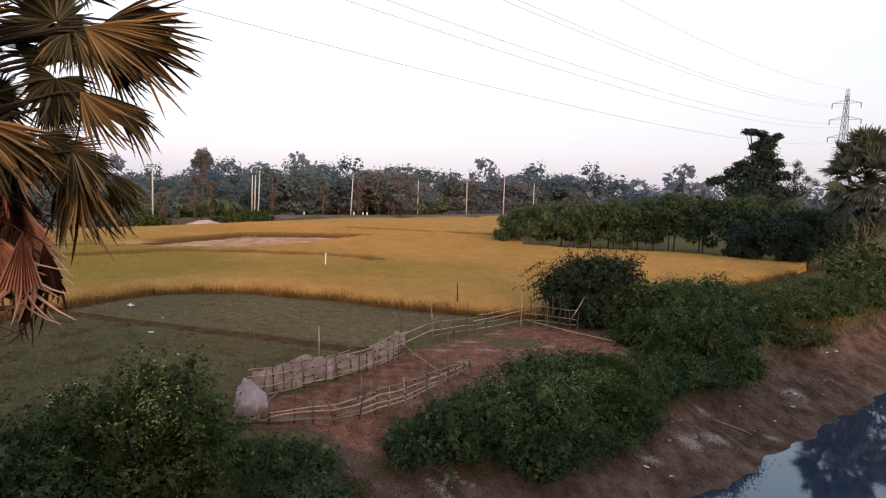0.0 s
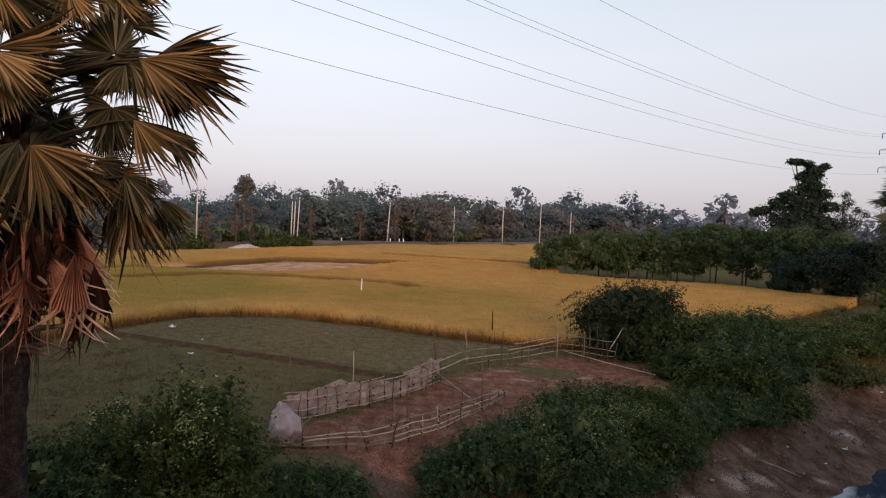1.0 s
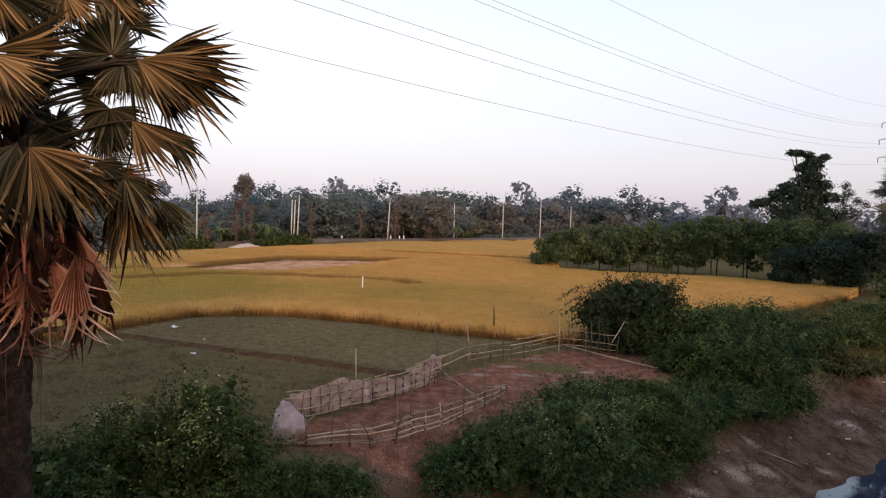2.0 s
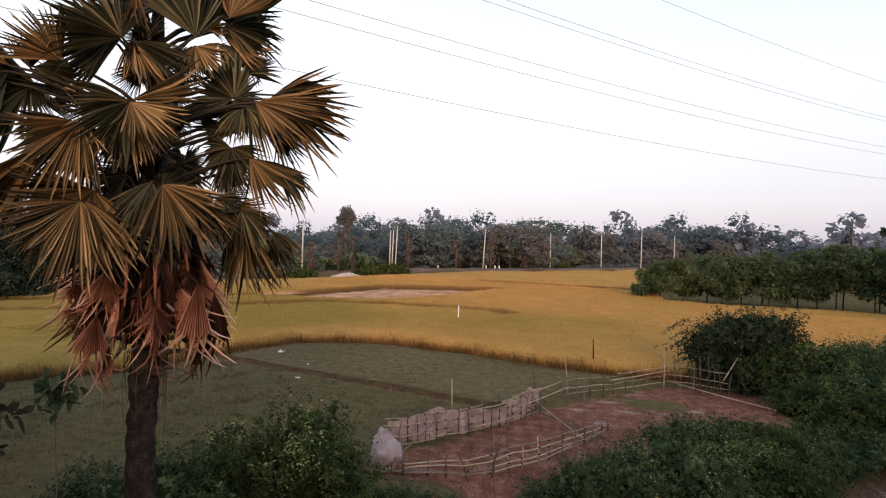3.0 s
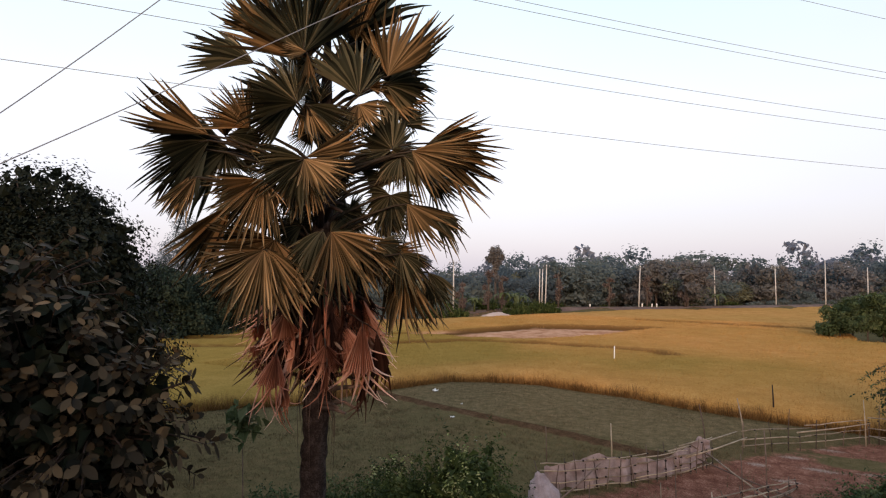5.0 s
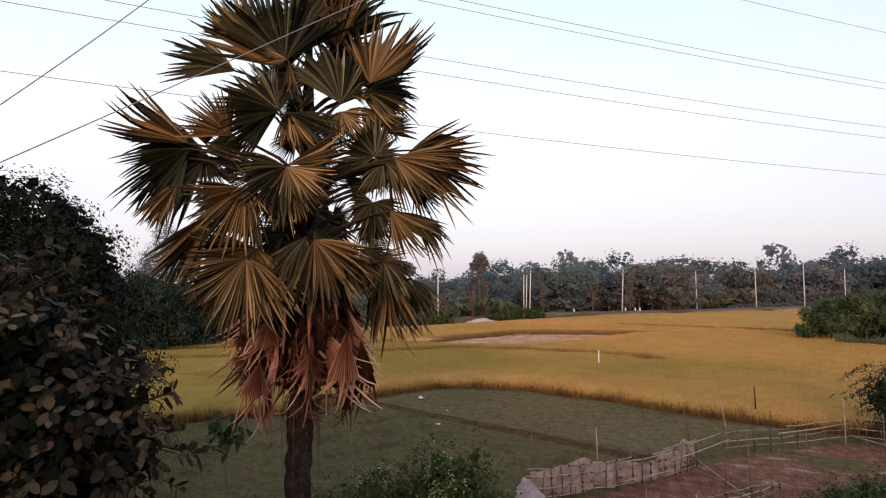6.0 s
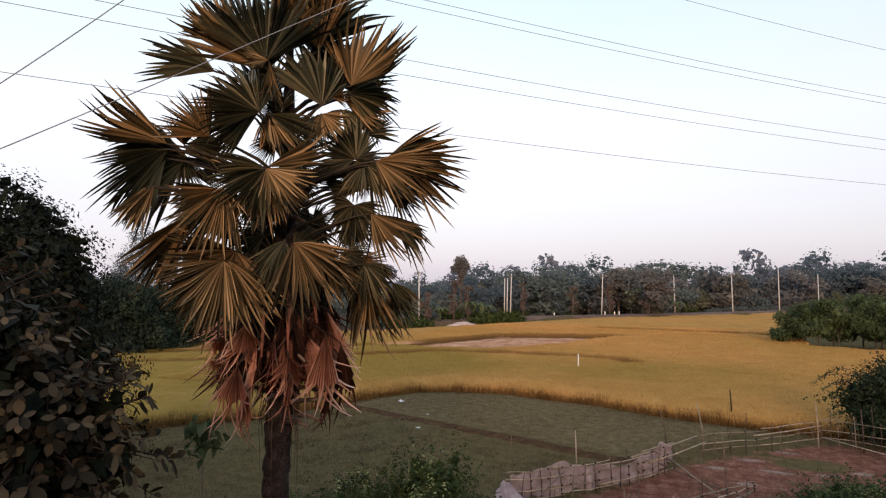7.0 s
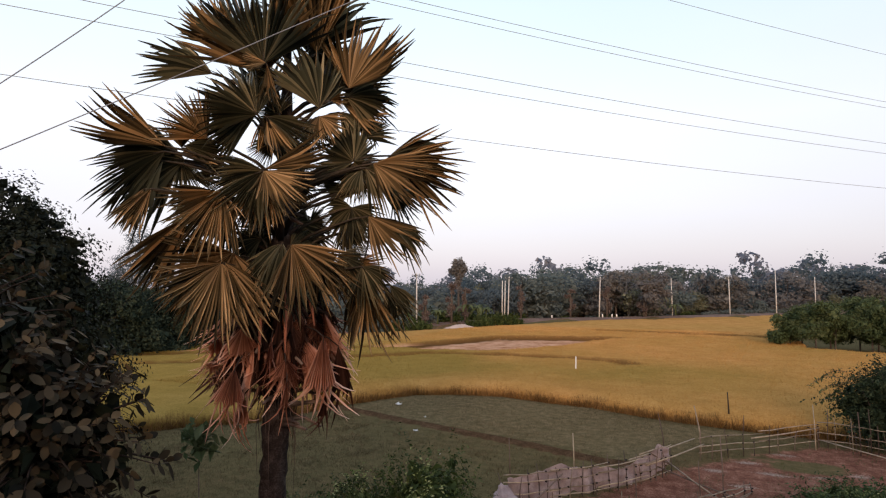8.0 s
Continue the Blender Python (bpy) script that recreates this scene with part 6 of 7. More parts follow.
# ---- the broad-leaved tree close by ----
def broad_leaf_tree(x, y, blobs, twigs, size, label, seed):
    rng = np.random.default_rng(seed)
    z0 = gz(x, y)
    root = thing("broad_leaved_tree", (x, y, z0), label, "tree")
    blobs = [(a, c, d - z0, e, g, i) for a, c, d, e, g, i in blobs]
    tips = blob_points(rng, blobs, twigs, 0.75)
    b = Builder()
    b.tube([(0, 0, -0.3), (0.05, 0.05, 1.6), (0.0, 0.1, 3.4)], [0.2, 0.16, 0.12], 8)
    hubs = [Vector(bb[:3]) for bb in blobs]
    for hb in hubs:
        b.tube([(0, 0.1, 2.2), Vector((0, 0.1, 2.6)).lerp(hb, 0.5) + Vector((0, 0, 0.2)), hb], [0.09, 0.06, 0.03], 6)
    part("trunk", b.mesh("trunk"), M["bark"], root)
    # inner leaves in a near-black material: the crown's shaded gaps painted in
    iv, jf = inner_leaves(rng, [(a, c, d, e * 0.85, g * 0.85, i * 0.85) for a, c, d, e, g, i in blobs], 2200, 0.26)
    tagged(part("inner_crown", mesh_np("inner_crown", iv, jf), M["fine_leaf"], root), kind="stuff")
    b = Builder()
    vs, fs = [], []
    for p in tips:
        p = Vector(p)
        hb = min(hubs, key=lambda q: (q - p).length)
        b.tube([hb.lerp(p, 0.35), hb.lerp(p, 0.7) + Vector((0, 0, 0.06)), p], [0.014, 0.01, 0.005], 4, False)
        out = (p - hb).normalized()
        k = rng.integers(5, 9)
        a0 = rng.uniform(0, 6.28)
        sd = out.cross(Vector((0.2, 0.1, 1))).normalized()
        up2 = sd.cross(out)
        for j in range(k):
            a = a0 + 2.4 * j
            d = (sd * math.cos(a) + up2 * math.sin(a)) * rng.uniform(0.6, 1.0) + out * rng.uniform(0.15, 0.8) + Vector((0, 0, rng.uniform(-0.5, 0.15)))
            d.normalize()
            n = d.cross(out.cross(d))
            n = (n + Vector((0, 0, 0.5))).normalized()
            s = d.cross(n).normalized()
            L, W = size * rng.uniform(0.65, 1.2), 0.0
            W = L * rng.uniform(0.22, 0.31)
            st = p - out * 0.06 * j * 0.5
            o = len(vs)
            bend = rng.uniform(0.02, 0.22)
            for q, wq in ((0.08, 0.1), (0.3, 0.75), (0.58, 1.0), (0.82, 0.7), (1.0, 0.04)):
                c = st + d * L * q - Vector((0, 0, bend * L * q * q))
                vs += [tuple(c - s * W * wq + n * 0.12 * W), tuple(c), tuple(c + s * W * wq + n * 0.12 * W)]
            for r in range(4):
                e = o + r * 3
                fs += [(e, e + 1, e + 4, e + 3), (e + 1, e + 2, e + 5, e + 4)]
    tagged(part("branching", b.mesh("branching"), M["dark_wood"], root), kind="stuff")
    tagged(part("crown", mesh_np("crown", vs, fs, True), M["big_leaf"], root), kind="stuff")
    return root


broad_leaf_tree(-7.6, 4.2, [(-0.2, 0, 4.8, 1.5, 1.5, 1.6), (0.35, 0.4, 4.3, 1.2, 1.2, 1.2), (-0.9, -0.2, 5.6, 1.5, 1.4, 0.9), (-0.25, 0.0, 2.6, 1.3, 1.2, 1.5), (-1.4, 0, 3.6, 1.7, 1.5, 1.6)],
                1250, 0.175, "dark tree with broad drooping brownish-green leaves", 91)


# added out of view: keeps the sun off the broad-leaved tree and left grass
tree("tree", (-5.2, -7.4, gz(-5.2, -7.4)), 11.0, [(0, 0, 8.0, 1.6, 1.6, 1.5), (0.1, 0.2, 9.4, 1.6, 1.5, 1.4), (-0.4, 0, 10.8, 1.4, 1.3, 0.9), (-0.6, 0.3, 7.0, 1.4, 1.4, 1.0), (0.6, 0, 5.6, 1.7, 1.6, 1.4), (0.5, 0, 4.0, 1.7, 1.6, 1.3), (0.9, 0, 2.6, 1.5, 1.5, 1.2)],
     5000, 0.24, M["dark_tree"], "unseen dark tree added behind the viewer to cast shade", "tree", "", 66, 0.16, "bark", 6, 0.7, wide=0.6)


def vine_spray():
    """A sprig of broad leaves beside the palm's stem."""
    rng = np.random.default_rng(15)
    x, y = PALM_AT[0] - 0.95, PALM_AT[1] - 0.75
    z0 = gz(x, y)
    root = thing("sapling", (x, y, z0), "slender sapling with a tuft of broad green leaves", "sapling")
    h = 3.85 - z0
    b = Builder()
    b.tube([(0, 0, -0.2), (0.06, 0.02, h * 0.5), (0, 0, h)], [0.02, 0.014, 0.006], 5)
    part("stem", b.mesh("stem"), M["stick"], root)
    c = np.array([0, 0, h - 0.1]) + rng.normal(size=(85, 3)) * np.array([0.12, 0.12, 0.14])
    v, f = leaf_arrays(rng, c, 0.23, 0.65, 0.2, droop=0.5)
    tagged(part("foliage", mesh_np("foliage", v, f), M["shrub"], root), kind="stuff")


vine_spray()


# ---- bamboo fence ----
FRONT = [(-4.31, 14.94), (-3.17, 15.26), (-1.98, 15.83), (-1.2, 16.67), (-0.42, 17.7), (0.46, 19.07), (1.11, 20.45)]
BACK = [(-5.41, 16.61), (-4.88, 16.83), (-4.26, 17.54), (-3.48, 18.32), (-2.54, 19.3), (-1.72, 20.5), (-1.2, 21.7)]
CORNER = [(-0.35, 23.6), (0.3, 24.2), (1.75, 25.39), (3.87, 27.4)]
SIDE = [(3.87, 27.4), (4.9, 27.2), (6.2, 26.6)]


def fence(line, posts, rails, seed, label, h=1.0, spans=3, sink=0.0, low_end=1.0):
    """A makeshift fence: uneven stick posts, lashed bamboo rails."""
    rng = np.random.default_rng(seed)
    x0, y0 = line[0]
    root = thing("bamboo_fence", (x0, y0, gz(x0, y0)), label, "fence", "bamboo fences")
    z0 = gz(x0, y0)
    knots = []
    for i in range(posts):
        t = (i + 0.15 * rng.normal() * (0 < i < posts - 1)) / (posts - 1)
        x, y = along(line, min(max(t, 0), 1))
        z = gz(x, y) - z0
        ph = h * (1 - sink * t * t) * rng.uniform(0.75, 1.2) * (1.35 if rng.random() < 0.12 else 1)
        lx, ly = rng.normal(size=2) * 0.11
        b = Builder()
        b.tube([(x - x0, y - y0, z - 0.2), (x - x0 + lx * 0.4 + rng.normal() * 0.01, y - y0 + ly * 0.4, z + ph * 0.5), (x - x0 + lx, y - y0 + ly, z + ph)], [0.018, 0.015, 0.011], 6)
        part("post", b.mesh("post"), M["bamboo" if rng.random() < 0.15 else "stick"], root)
        knots.append((x - x0, y - y0, z, (1 - sink * t * t) * min(1.0, low_end + (1 - low_end) * t / 0.4)))
    for r, hz_ in enumerate(rails):
        for k in range(spans):
            a, c = k / spans - 0.03, (k + 1) / spans + 0.03
            pts, tip = [], rng.normal() * 0.06
            for q in range(6):
                t = min(max(a + (c - a) * q / 5, 0), 1)
                x, y = along(line, t)
                pts.append((x - x0 + rng.normal() * 0.012 - 0.03, y - y0 + rng.normal() * 0.012 - 0.03, gz(x, y) - z0 + hz_ * h * (1 - sink * t * t) * min(1.0, low_end + (1 - low_end) * t / 0.4) + rng.normal() * 0.01 + tip * 0.7 + 0.012 * math.sin(k * 2 + q)))
            b = Builder()
            b.tube(pts, [0.019, 0.019, 0.018, 0.016, 0.014, 0.011], 7)
            part("rail", b.mesh("rail"), M["bamboo"], root)
        for x, y, z, slope in knots:
            if rng.random() < 0.55:
                b = Builder()
                b.box((x - 0.02, y - 0.02, z + hz_ * h * slope), (0.05, 0.05, 0.035), rng.uniform(0, 1.5))
                part("lashing", b.mesh("lashing", False), M["twine"], root)
    return root


fence(FRONT, 15, (0.16, 0.38, 0.66, 0.9), 1, "low makeshift fence of pale bamboo rails and sticks", 0.84, 3, 0.62, 0.4)
fence(BACK, 20, (0.12, 0.36, 0.62, 0.92), 2, "makeshift bamboo fence partly hung with old net", 0.95, 4)
fence(CORNER, 10, (0.3, 0.52, 0.84), 5, "sparse bamboo fence along the rice border", 0.95, 2)
fence(SIDE, 9, (0.35, 0.62, 0.88), 3, "short bamboo fence ending in the thicket", 1.0, 1)


def pole_thing(name, pts, radii, mat, label, category, group=""):
    x, y, z = pts[0]
    root = thing(name, (x, y, z), label, category, group)
    b = Builder()
    b.tube([(p[0] - x, p[1] - y, p[2] - z) for p in pts], radii, 7)
    part("shaft", b.mesh("shaft"), M[mat], root)
    return root


# loose poles leaning on and inside the fence
for a, c, mt in (((-5.45, 14.73, 0.06), (-3.41, 15.3, 0.07), "stick"), ((-1.5, 21.3, 0.62), (0.4, 19.0, 0.05), "bamboo"), ((-1.6, 20.9, 0.4), (1.0, 19.5, 0.03), "stick"),
                 ((3.8, 26.7, 0.45), (7.4, 24.6, 0.1), "bamboo"), ((6.0, 26.8, 0.6), (6.6, 27.1, 1.55), "bamboo"), ((1.4, 25.0, 0.66), (3.9, 27.3, 0.78), "bamboo"), ((-1.9, 20.3, 0.55), (-0.2, 22.9, 0.78), "bamboo"), ((-2.4, 20.2, 0.7), (-0.5, 23.0, 0.92), "bamboo"), ((-4.9, 15.1, 0.06), (-3.9, 17.3, 0.9), "stick"), ((-1.0, 22.0, 0.1), (-1.9, 20.6, 0.95), "stick")):
    low, high = (a, c) if a[2] < c[2] else (c, a)
    mid = tuple((p + q) / 2 + (0, 0, -0.03)[i] for i, (p, q) in enumerate(zip(low, high)))
    thick = 2.0 if low[1] < 14.8 else 1.0
    pole_thing("bamboo_pole", [low, mid, high], [0.028 * thick, 0.024 * thick, 0.016 * thick], mt, "loose weathered bamboo pole lying against the fence", "bamboo pole", "loose poles")
pole_thing("bamboo_pole", [(10.45, 21.8, gz(10.45, 21.8) + 0.03), (11.0, 21.6, gz(11.0, 21.6) + 0.06), (11.67, 21.4, gz(11.67, 21.4) + 0.03)], [0.03, 0.026, 0.018], "bamboo", "weathered bamboo pole lying on the mud", "bamboo pole", "loose poles")
# single stakes standing in the plots
for x, y, h, r, mt, lab in ((0.84, 30.0, 1.5, 0.04, "dark_wood", "dark wooden stake at the rice border"), (-4.33, 21.1, 1.15, 0.026, "bamboo", "thin pale bamboo stake in the grass"),
                            (-6.17, 19.6, 1.2, 0.018, "stick", "thin grey stick in the grass"), (-0.3, 24.6, 1.75, 0.03, "bamboo", "leaning pale bamboo stake by the fence"),
                            (-1.5, 23.2, 1.7, 0.025, "stick", "leaning thin stick by the fence"), (0.31, 20.00, 1.75, 0.024, "stick", "dark stake inside the fenced plot"), (-0.32, 19.22, 1.15, 0.018, "stick", "thin stick inside the fenced plot"), (-1.89, 17.32, 1.0, 0.016, "stick", "thin stick inside the fenced plot"), (-2.22, 16.92, 0.75, 0.02, "bamboo", "short pale bamboo stake by the fence"),
                            (5.1, 26.7, 1.6, 0.025, "stick", "tall stick at the fence corner"), (5.45, 26.8, 1.7, 0.02, "stick", "tall stick at the fence corner"), (4.9, 26.9, 1.3, 0.02, "bamboo", "tall stick at the fence corner"), (3.7, 26.9, 1.7, 0.022, "bamboo", "tall bamboo stake at the fence corner")):
    z = gz(x, y)
    ln = 0.12 if "leaning" in lab else 0.03
    pole_thing("stake", [(x, y, z - 0.15), (x - ln * 0.4, y, z + h * 0.5), (x - ln * h, y + 0.02, z + h)], [r, r * 0.9, r * 0.6], mt, lab, "stake", "stakes")
pole_thing("marker_post", [(-8.13, 41.2, -0.1), (-8.13, 41.2, 0.8), (-8.12, 41.2, 1.5)], [0.04, 0.04, 0.036], "white_paint", "white marker post standing in the ripe rice", "post")


def climbing_vine():
    """Vine shoots that arch out of the thicket at the fence corner."""
    rng = np.random.default_rng(27)
    x, y = 4.73, 28.23
    z0 = gz(x, y)
    root = thing("climbing_vine", (x, y, z0), "drooping vine shoots arching out of the thicket", "vine")
    for i in range(7):
        base = Vector((rng.uniform(-0.2, 0.5), rng.uniform(-0.3, 0.3), 1.2 + 0.28 * i))
        L = rng.uniform(0.8, 1.3)
        d = Vector((-0.95, rng.normal() * 0.25, rng.uniform(0.15, 0.5)))
        pts = [base + d * L * t - Vector((0, 0, 0.75 * L * t * t)) for t in np.linspace(0, 1, 8)]
        b = Builder()
        b.tube(pts, [0.012] * 5 + [0.008, 0.006, 0.004], 4)
        shoot = part("shoot", b.mesh("shoot"), M["stick"], root)
        run = np.concatenate([np.array([tuple(a.lerp(c, q)) for q in (0.1, 0.4, 0.7)]) for a, c in zip(pts[1:-1], pts[2:])])
        run = np.repeat(run, 2, axis=0) + rng.normal(size=(len(run) * 2, 3)) * 0.05
        v, f = leaf_arrays(rng, run, 0.15, 0.45, 0.3, droop=0.6)
        tagged(part("foliage", mesh_np("foliage", v, f), M["bush_dark"], shoot), kind="stuff")


climbing_vine()


def net_sheet():
    """Old netting draped over the left end of the back fence."""
    rng = np.random.default_rng(9)
    x0, y0 = BACK[0]
    root = thing("old_net", (x0, y0, gz(x0, y0)), "pinkish-grey torn net hung over the bamboo fence", "net")
    nu, nv = 70, 12
    v = []
    for i in range(nu):
        t = 0.02 + 0.99 * i / (nu - 1)
        x, y = along(BACK, t)
        top = 0.78 + 0.12 * noise.noise(Vector((i * 0.17, 0.3, 2.0))) + 0.08 * noise.noise(Vector((i * 0.6, 1.3, 4.0))) + 0.22 * math.exp(-((i - 17) / 4) ** 2) + 0.26 * math.exp(-((i - 60) / 5) ** 2) - 0.12 * math.exp(-((i - 40) / 9) ** 2)
        bot = 0.04 + 0.2 * max(0, noise.noise(Vector((i * 0.2, 5.3, 1.0)))) + 0.3 * max(0, (i - 46) / 24)
        for j in range(nv):
            q = j / (nv - 1)
            fold = 0.12 * noise.noise(Vector((i * 0.35, q * 1.5, 7.0))) + 0.05 * noise.noise(Vector((i * 0.9, q * 4, 3.0))) + 0.008 * rng.normal()
            v.append((x - x0 - 0.08 + fold * 0.8, y - y0 + 0.07 - fold, top + (bot - top) * q))
    f = grid_faces(nv, nu)
    part("sheet", mesh_np("sheet", v, f, True), M["net"], root)
    bx, by = -4.9, 15.25
    heap = thing("net_heap", (bx, by, gz(bx, by)), "heap of pinkish-grey net bundled at the fence end", "net")
    bm = bmesh.new()
    bmesh.ops.create_icosphere(bm, subdivisions=4, radius=1.0)
    for vt in bm.verts:
        n = noise.noise(vt.co * 2.3) * 0.25 + noise.noise(vt.co * 6) * 0.12 + 0.05 * math.sin(vt.co.x * 16 + vt.co.z * 3)
        taper = 1.0 - 0.45 * max(0, vt.co.z)
        vt.co = Vector((vt.co.x * 0.44 * taper * (1 + n) - 0.22 * max(0, vt.co.z), vt.co.y * 0.32 * taper * (1 + n) + 0.25 * max(0, vt.co.z), 0.42 + vt.co.z * 0.55 * (1 + 0.4 * n)))
        vt.co.z = max(vt.co.z, -0.02)
    me = bpy.data.meshes.new("folded_net")
    bm.to_mesh(me)
    bm.free()
    me.polygons.foreach_set("use_smooth", np.full(len(me.polygons), True))
    part("folded_net", me, M["net"], heap)


net_sheet()


# ---- poles, pylon and cables ----
def at_az(az, r):
    return r * math.sin(radians(az)), r * math.cos(radians(az))


def power_pole(az, r, top, lean=0.0, arms=True):
    x, y = at_az(az, r)
    z = gz(x, y)
    root = thing("power_pole", (x, y, z), "pale concrete power pole beside the far road", "power pole", "roadside power poles")
    h = top - z
    b = Builder()
    b.tube([(0, 0, -0.3), (lean * 0.5, 0, h * 0.5), (lean, 0, h)], [0.12, 0.10, 0.075], 8)
    part("shaft", b.mesh("shaft"), M["concrete"], root)
    if arms:
        b = Builder()
        b.box((lean, -0.12, h - 0.35), (1.3, 0.08, 0.09))
        part("crossarm", b.mesh("crossarm", False), M["steel"], root)
        for k in (-0.55, 0.0, 0.55):
            b = Builder()
            b.tube([(lean + k, -0.12, h - 0.31), (lean + k, -0.12, h - 0.12)], [0.05, 0.035], 6)
            part("insulator", b.mesh("insulator"), M["concrete"], root)
    return root


for az, r, top, ln, ar in ((-26.0, 85, 8.25, 0.0, True), (-17.3, 101, 8.0, 0.25, True), (-17.62, 101.5, 7.3, 0.15, False), (-17.86, 102, 7.3, 0.1, False), (-8.9, 107, 8.0, 0.3, True), (-2.55, 120, 8.05, -0.1, False),
                           (2.1, 128, 8.3, -0.1, True), (5.6, 134, 9.5, 0.0, False), (8.4, 150, 8.4, 0.0, False), (4.3, 160, 7.7, 0.0, False), (-9.75, 135, 7.9, 0.0, True)):
    power_pole(az, r, top, ln, ar)
# white stones stand in for small unclear specks, likely people walking
for az, r in ((-7.75, 108.5), (-7.35, 108.5), (-13.2, 106), (-8.6, 107.5)):
    x, y = at_az(az, r)
    b = Builder()
    root = thing("marker_stone", (x, y, gz(x, y)), "small white stone standing in for an unclear pale figure by the far road", "marker stone", "marker stones")
    b.tube([(0, 0, -0.1), (0, 0, 0.45), (0, 0, 0.58)], [0.12, 0.11, 0.05], 8)
    part("stone", b.mesh("stone"), M["white_paint"], root)

PYLON = Vector((*at_az(33.1, 180), 0.0))


def pylon():
    root = thing("pylon", PYLON, "distant grey lattice transmission tower", "pylon")
    top, cols = 34.5, []

    def half(z):
        return float(np.interp(z, [0, 20, 34.5], [2.4, 0.75, 0.25]))
    turn = radians(25)

    def corner(i, z):
        a = turn + math.pi / 4 + i * math.pi / 2
        return Vector((math.cos(a) * half(z) * 1.41, math.sin(a) * half(z) * 1.41, z))
    for i in range(4):
        b = Builder()
        b.tube([corner(i, -0.3), corner(i, 20), corner(i, top)], [0.09, 0.07, 0.05], 4)
        part("leg", b.mesh("leg"), M["steel"], root)
    levels = [0, 5, 9.5, 13.5, 17, 20, 22.7, 25, 27, 29, 31, 33]
    for i in range(4):
        b = Builder()
        for a, c in zip(levels[:-1], levels[1:]):
            b.tube([corner(i, a), corner((i + 1) % 4, c)], 0.035, 3)
            b.tube([corner((i + 1) % 4, a), corner(i, c)], 0.035, 3)
            b.tube([corner(i, c), corner((i + 1) % 4, c)], 0.03, 3)
        part("bracing", b.mesh("bracing"), M["steel"], root)
    d = Vector((0.82, -0.57, 0))
    for z, L in ((31.0, 3.0), (27.0, 3.3), (22.7, 3.3)):
        for sg in (-1, 1):
            b = Builder()
            tip = d * sg * L + Vector((0, 0, z))
            b.tube([Vector((0, 0, z + 0.9)), tip], 0.05, 4)
            b.tube([d * sg * 0.6 + Vector((0, 0, z)), tip], 0.05, 4)
            for q in (0.35, 0.65):
                b.tube([d * sg * (0.6 + (L - 0.6) * q) + Vector((0, 0, z)), Vector((0, 0, z + 0.9)).lerp(tip, q)], 0.03, 3)
            part("crossarm", b.mesh("crossarm"), M["steel"], root)
            b = Builder()
            b.tube([tip, tip - Vector((0, 0, 1.2))], 0.1, 5)
            part("insulator", b.mesh("insulator"), M["steel"], root)


pylon()
flat = Vector((PYLON.x, PYLON.y, 0))
bend = math.atan2(-flat.y, -flat.x) - math.asin(30 / 180)
RUN = Vector((math.cos(bend), math.sin(bend), 0))


def line_cable(low, high, off, r, label):
    """A conductor hanging from the pylon in a long curve over the fields."""
    root = thing("overhead_cable", (PYLON.x, PYLON.y, 0), label, "cable", "transmission cables")
    side = Vector((-RUN.y, RUN.x, 0))
    c = (high - low) / 138.0 ** 2
    pts = [RUN * s + side * off + Vector((0, 0, low + c * (s - 138) ** 2)) for s in np.linspace(0, 300, 61)]
    b = Builder()
    b.tube(pts, r, 5, False)
    part("conductor", b.mesh("conductor"), M["cable"], root)


for low, high in ((14.3, 21.4), (17.2, 25.2), (18.05, 26.2), (21.1, 30.0), (21.6, 30.4), (25.7, 34.4)):
    line_cable(low, high, 0.0, 0.016, "thin transmission cable sagging across the sky")


def local_cable(a, c, r, label):
    a, c = Vector(a), Vector(c)
    d = (c - a)
    root = thing("overhead_cable", a - d * 3, label, "cable", "local cables")
    pts = [d * (q * 7.0) + Vector((0, 0, -0.5 * 4 * q * (1 - q))) for q in np.linspace(0, 1, 33)]
    b = Builder()
    b.tube(pts, r, 5, False)
    part("conductor", b.mesh("conductor"), M["cable"], root)


local_cable((-7.08, 3.91, 8.9), (-6.46, 4.86, 10.12), 0.007, "thin grey cable slanting past the palm")
local_cable((-7.07, 3.94, 8.18), (-4.54, 6.64, 10.48), 0.007, "thin grey cable slanting past the palm")


# ---- small things ----
def rubble(x, y, n, spread, size, seed, label):
    rng = np.random.default_rng(seed)
    root = thing("rubble_heap", (x, y, gz(x, y)), label, "rubble")
    for i in range(n):
        px, py = x + rng.normal() * spread, y + rng.normal() * spread * 0.6
        bm = bmesh.new()
        bmesh.ops.create_icosphere(bm, subdivisions=2, radius=1.0)
        o = Vector(rng.normal(size=3) * 5)
        s = size * rng.uniform(0.35, 1.2)
        for vt in bm.verts:
            k = 1 + 0.45 * noise.noise(vt.co * 1.4 + o) + 0.2 * noise.noise(vt.co * 4 + o)
            vt.co = Vector((vt.co.x * s * k, vt.co.y * s * k * 0.85, vt.co.z * s * k * 0.6))
        me = bpy.data.meshes.new("lump")
        bm.to_mesh(me)
        bm.free()
        ob = part("lump", me, M["rock"], root)
        ob.location = (px - x, py - y, gz(px, py) - gz(x, y) + s * 0.02)


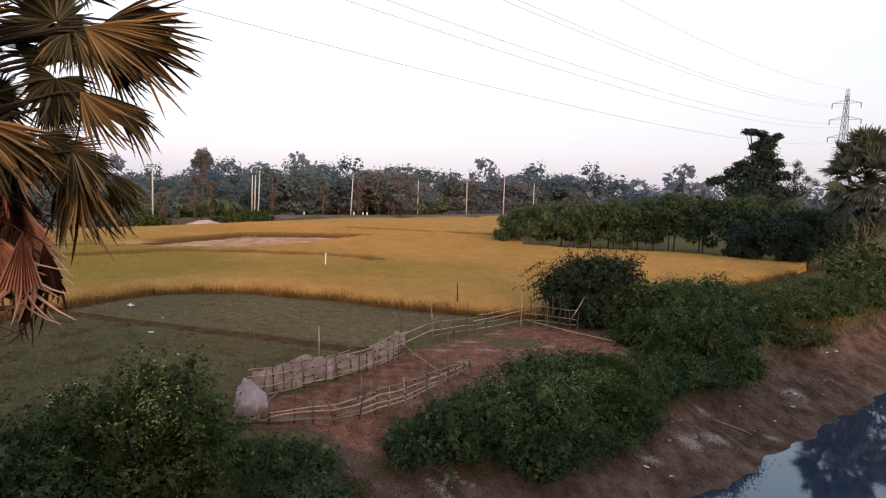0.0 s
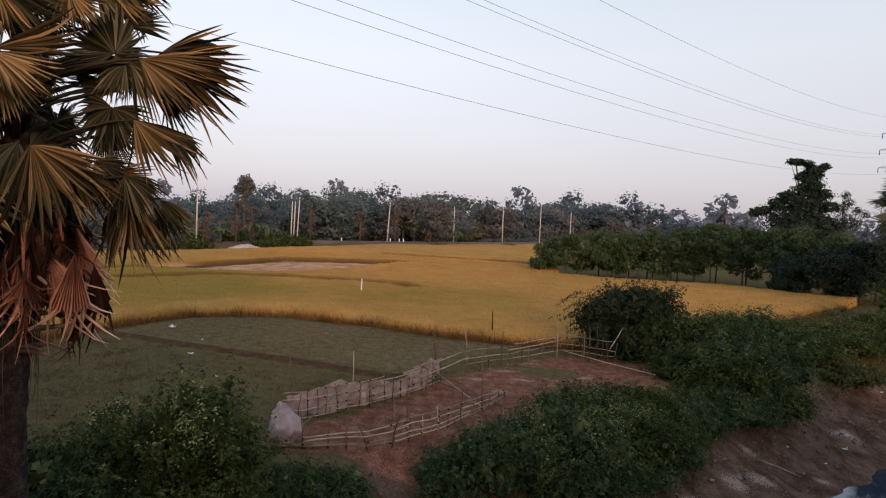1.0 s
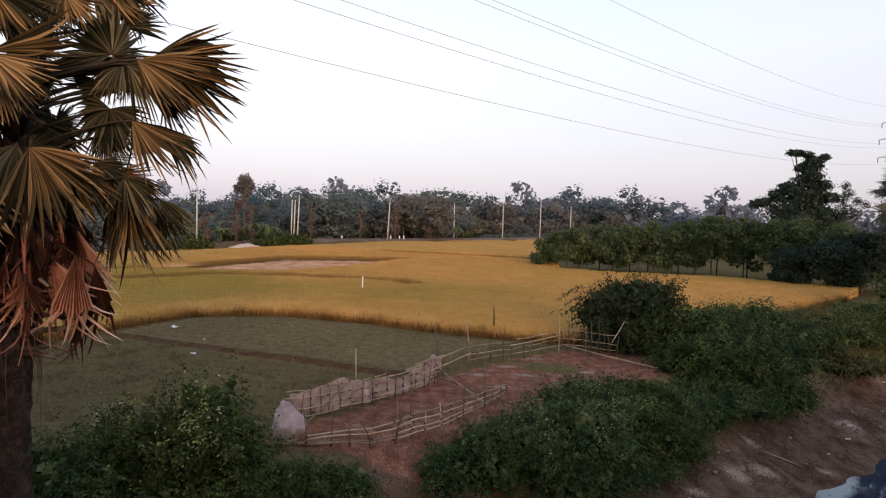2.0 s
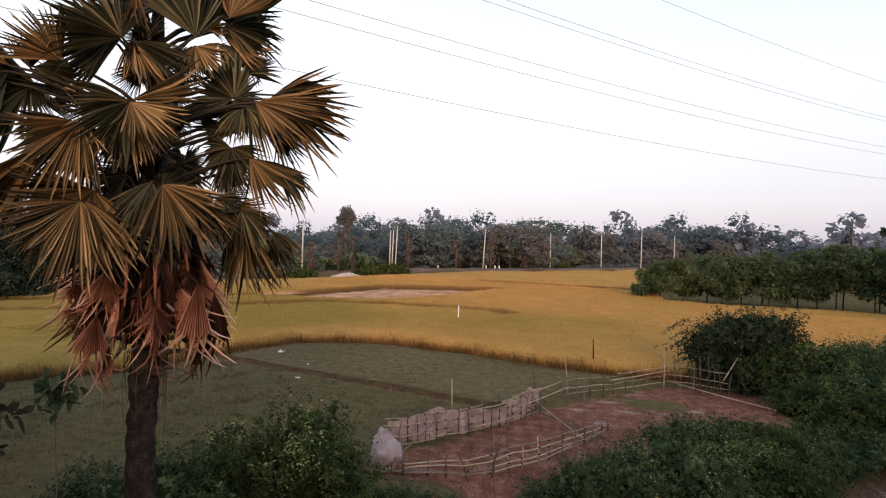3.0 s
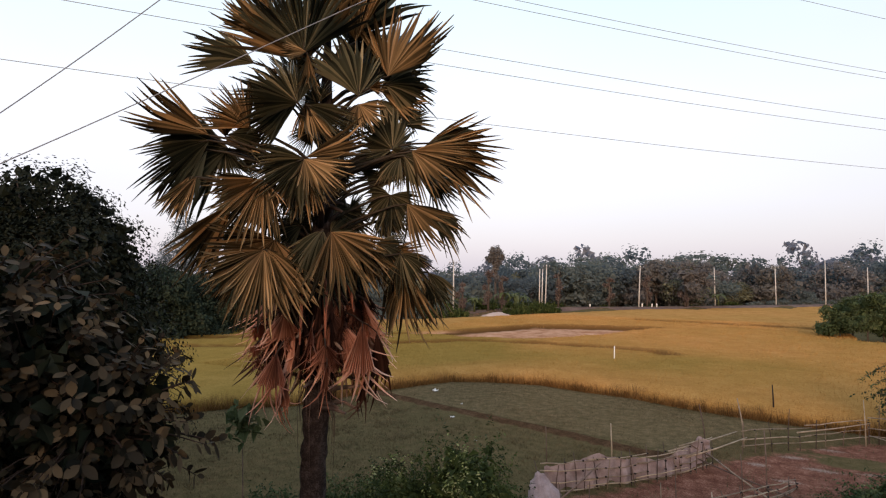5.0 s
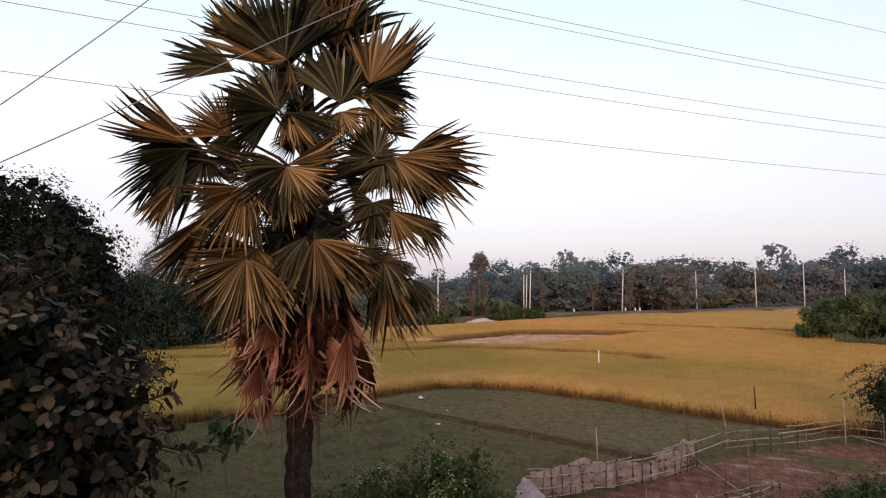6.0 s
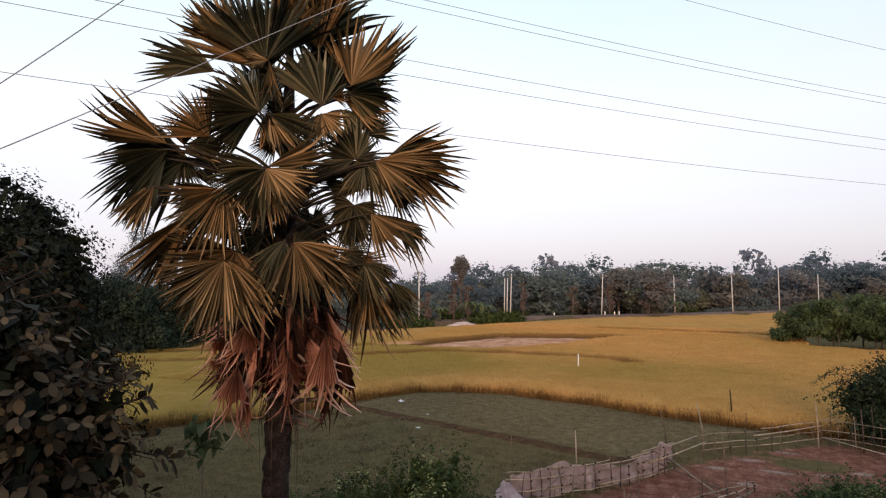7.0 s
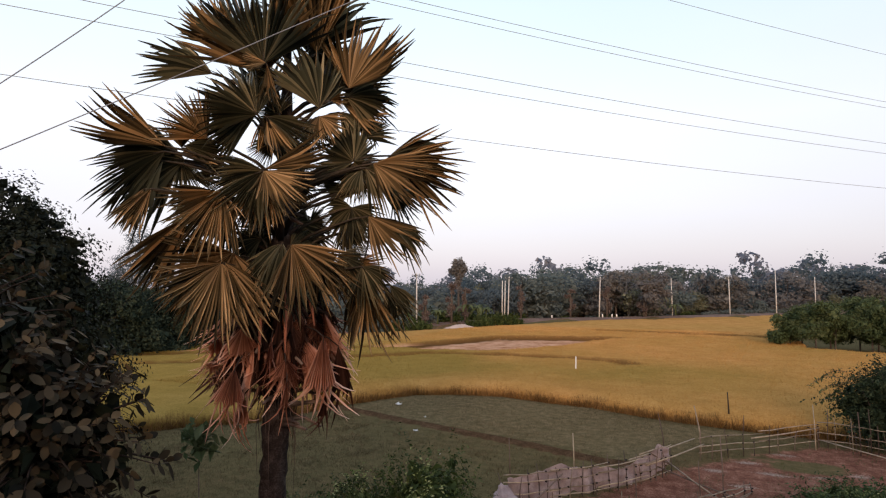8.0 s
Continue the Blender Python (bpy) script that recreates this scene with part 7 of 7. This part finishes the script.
rubble(8.9, 20.4, 14, 0.7, 0.09, 2, "pale lumps of dried mud and rubble on the bank")
rubble(0.6, 15.0, 18, 0.45, 0.1, 4, "pale grey rubble below the creeper mound")
rubble(12.8, 20.8, 8, 0.9, 0.07, 5, "small stones strewn along the waterline")
rubble(17.5, 26.5, 10, 1.2, 0.08, 6, "small stones strewn along the waterline")

rngl = np.random.default_rng(66)
for i, (x, y) in enumerate([(-14.9, 28.3), (-11.6, 23.5), (-9.2, 20.6), (-12.4, 26.2), (13.2, 22.6), (15.6, 25.4), (12.0, 23.1), (6.6, 17.9), (7.4, 17.9), (14.9, 24.3), (20.5, 31.0), (21.2, 31.3)]):
    z = gz(x, y)
    root = thing("litter", (x, y, z), "scrap of pale plastic litter on the ground", "litter", "litter")
    s = 0.16 if i < 1 else rngl.uniform(0.05, 0.1)
    v, f = [], []
    for a in range(5):
        for c in range(5):
            v.append(((a / 4 - 0.5) * 2 * s * (1 + 0.2 * rngl.normal()), (c / 4 - 0.5) * 1.4 * s * (1 + 0.2 * rngl.normal()), 0.02 + abs(rngl.normal()) * s * 0.45))
    part("scrap", mesh_np("scrap", v, grid_faces(5, 5)), M["litter"], root)
pole_thing("driftwood", [(10.44, 21.3, gz(10.44, 21.3) + 0.03), (10.9, 21.0, gz(10.9, 21.0) + 0.06), (11.35, 20.7, gz(11.35, 20.7) + 0.03)], [0.03, 0.026, 0.015], "stick", "dry stick lying on the muddy bank", "stick")


def sand_heap(az, r):
    x, y = at_az(az, r)
    root = thing("sand_heap", (x, y, gz(x, y)), "pale pinkish heap of sand by the far road", "sand heap")
    n = 28
    g = np.linspace(-1, 1, n)
    X, Y = np.meshgrid(g, g)
    h = np.clip(1 - (X ** 2 + Y ** 2), 0, 1) ** 0.8 * (1.1 + 0.2 * wobble(X * 6, Y * 6))
    me = mesh_np("heap", np.stack([X.ravel() * 3.2, Y.ravel() * 1.8, h.ravel() - 0.05], 1), grid_faces(n, n), True)
    ob = part("heap", me, M["sand"], root)
    ob.rotation_euler = (0, 0, radians(-az))


sand_heap(-21.8, 82.5)
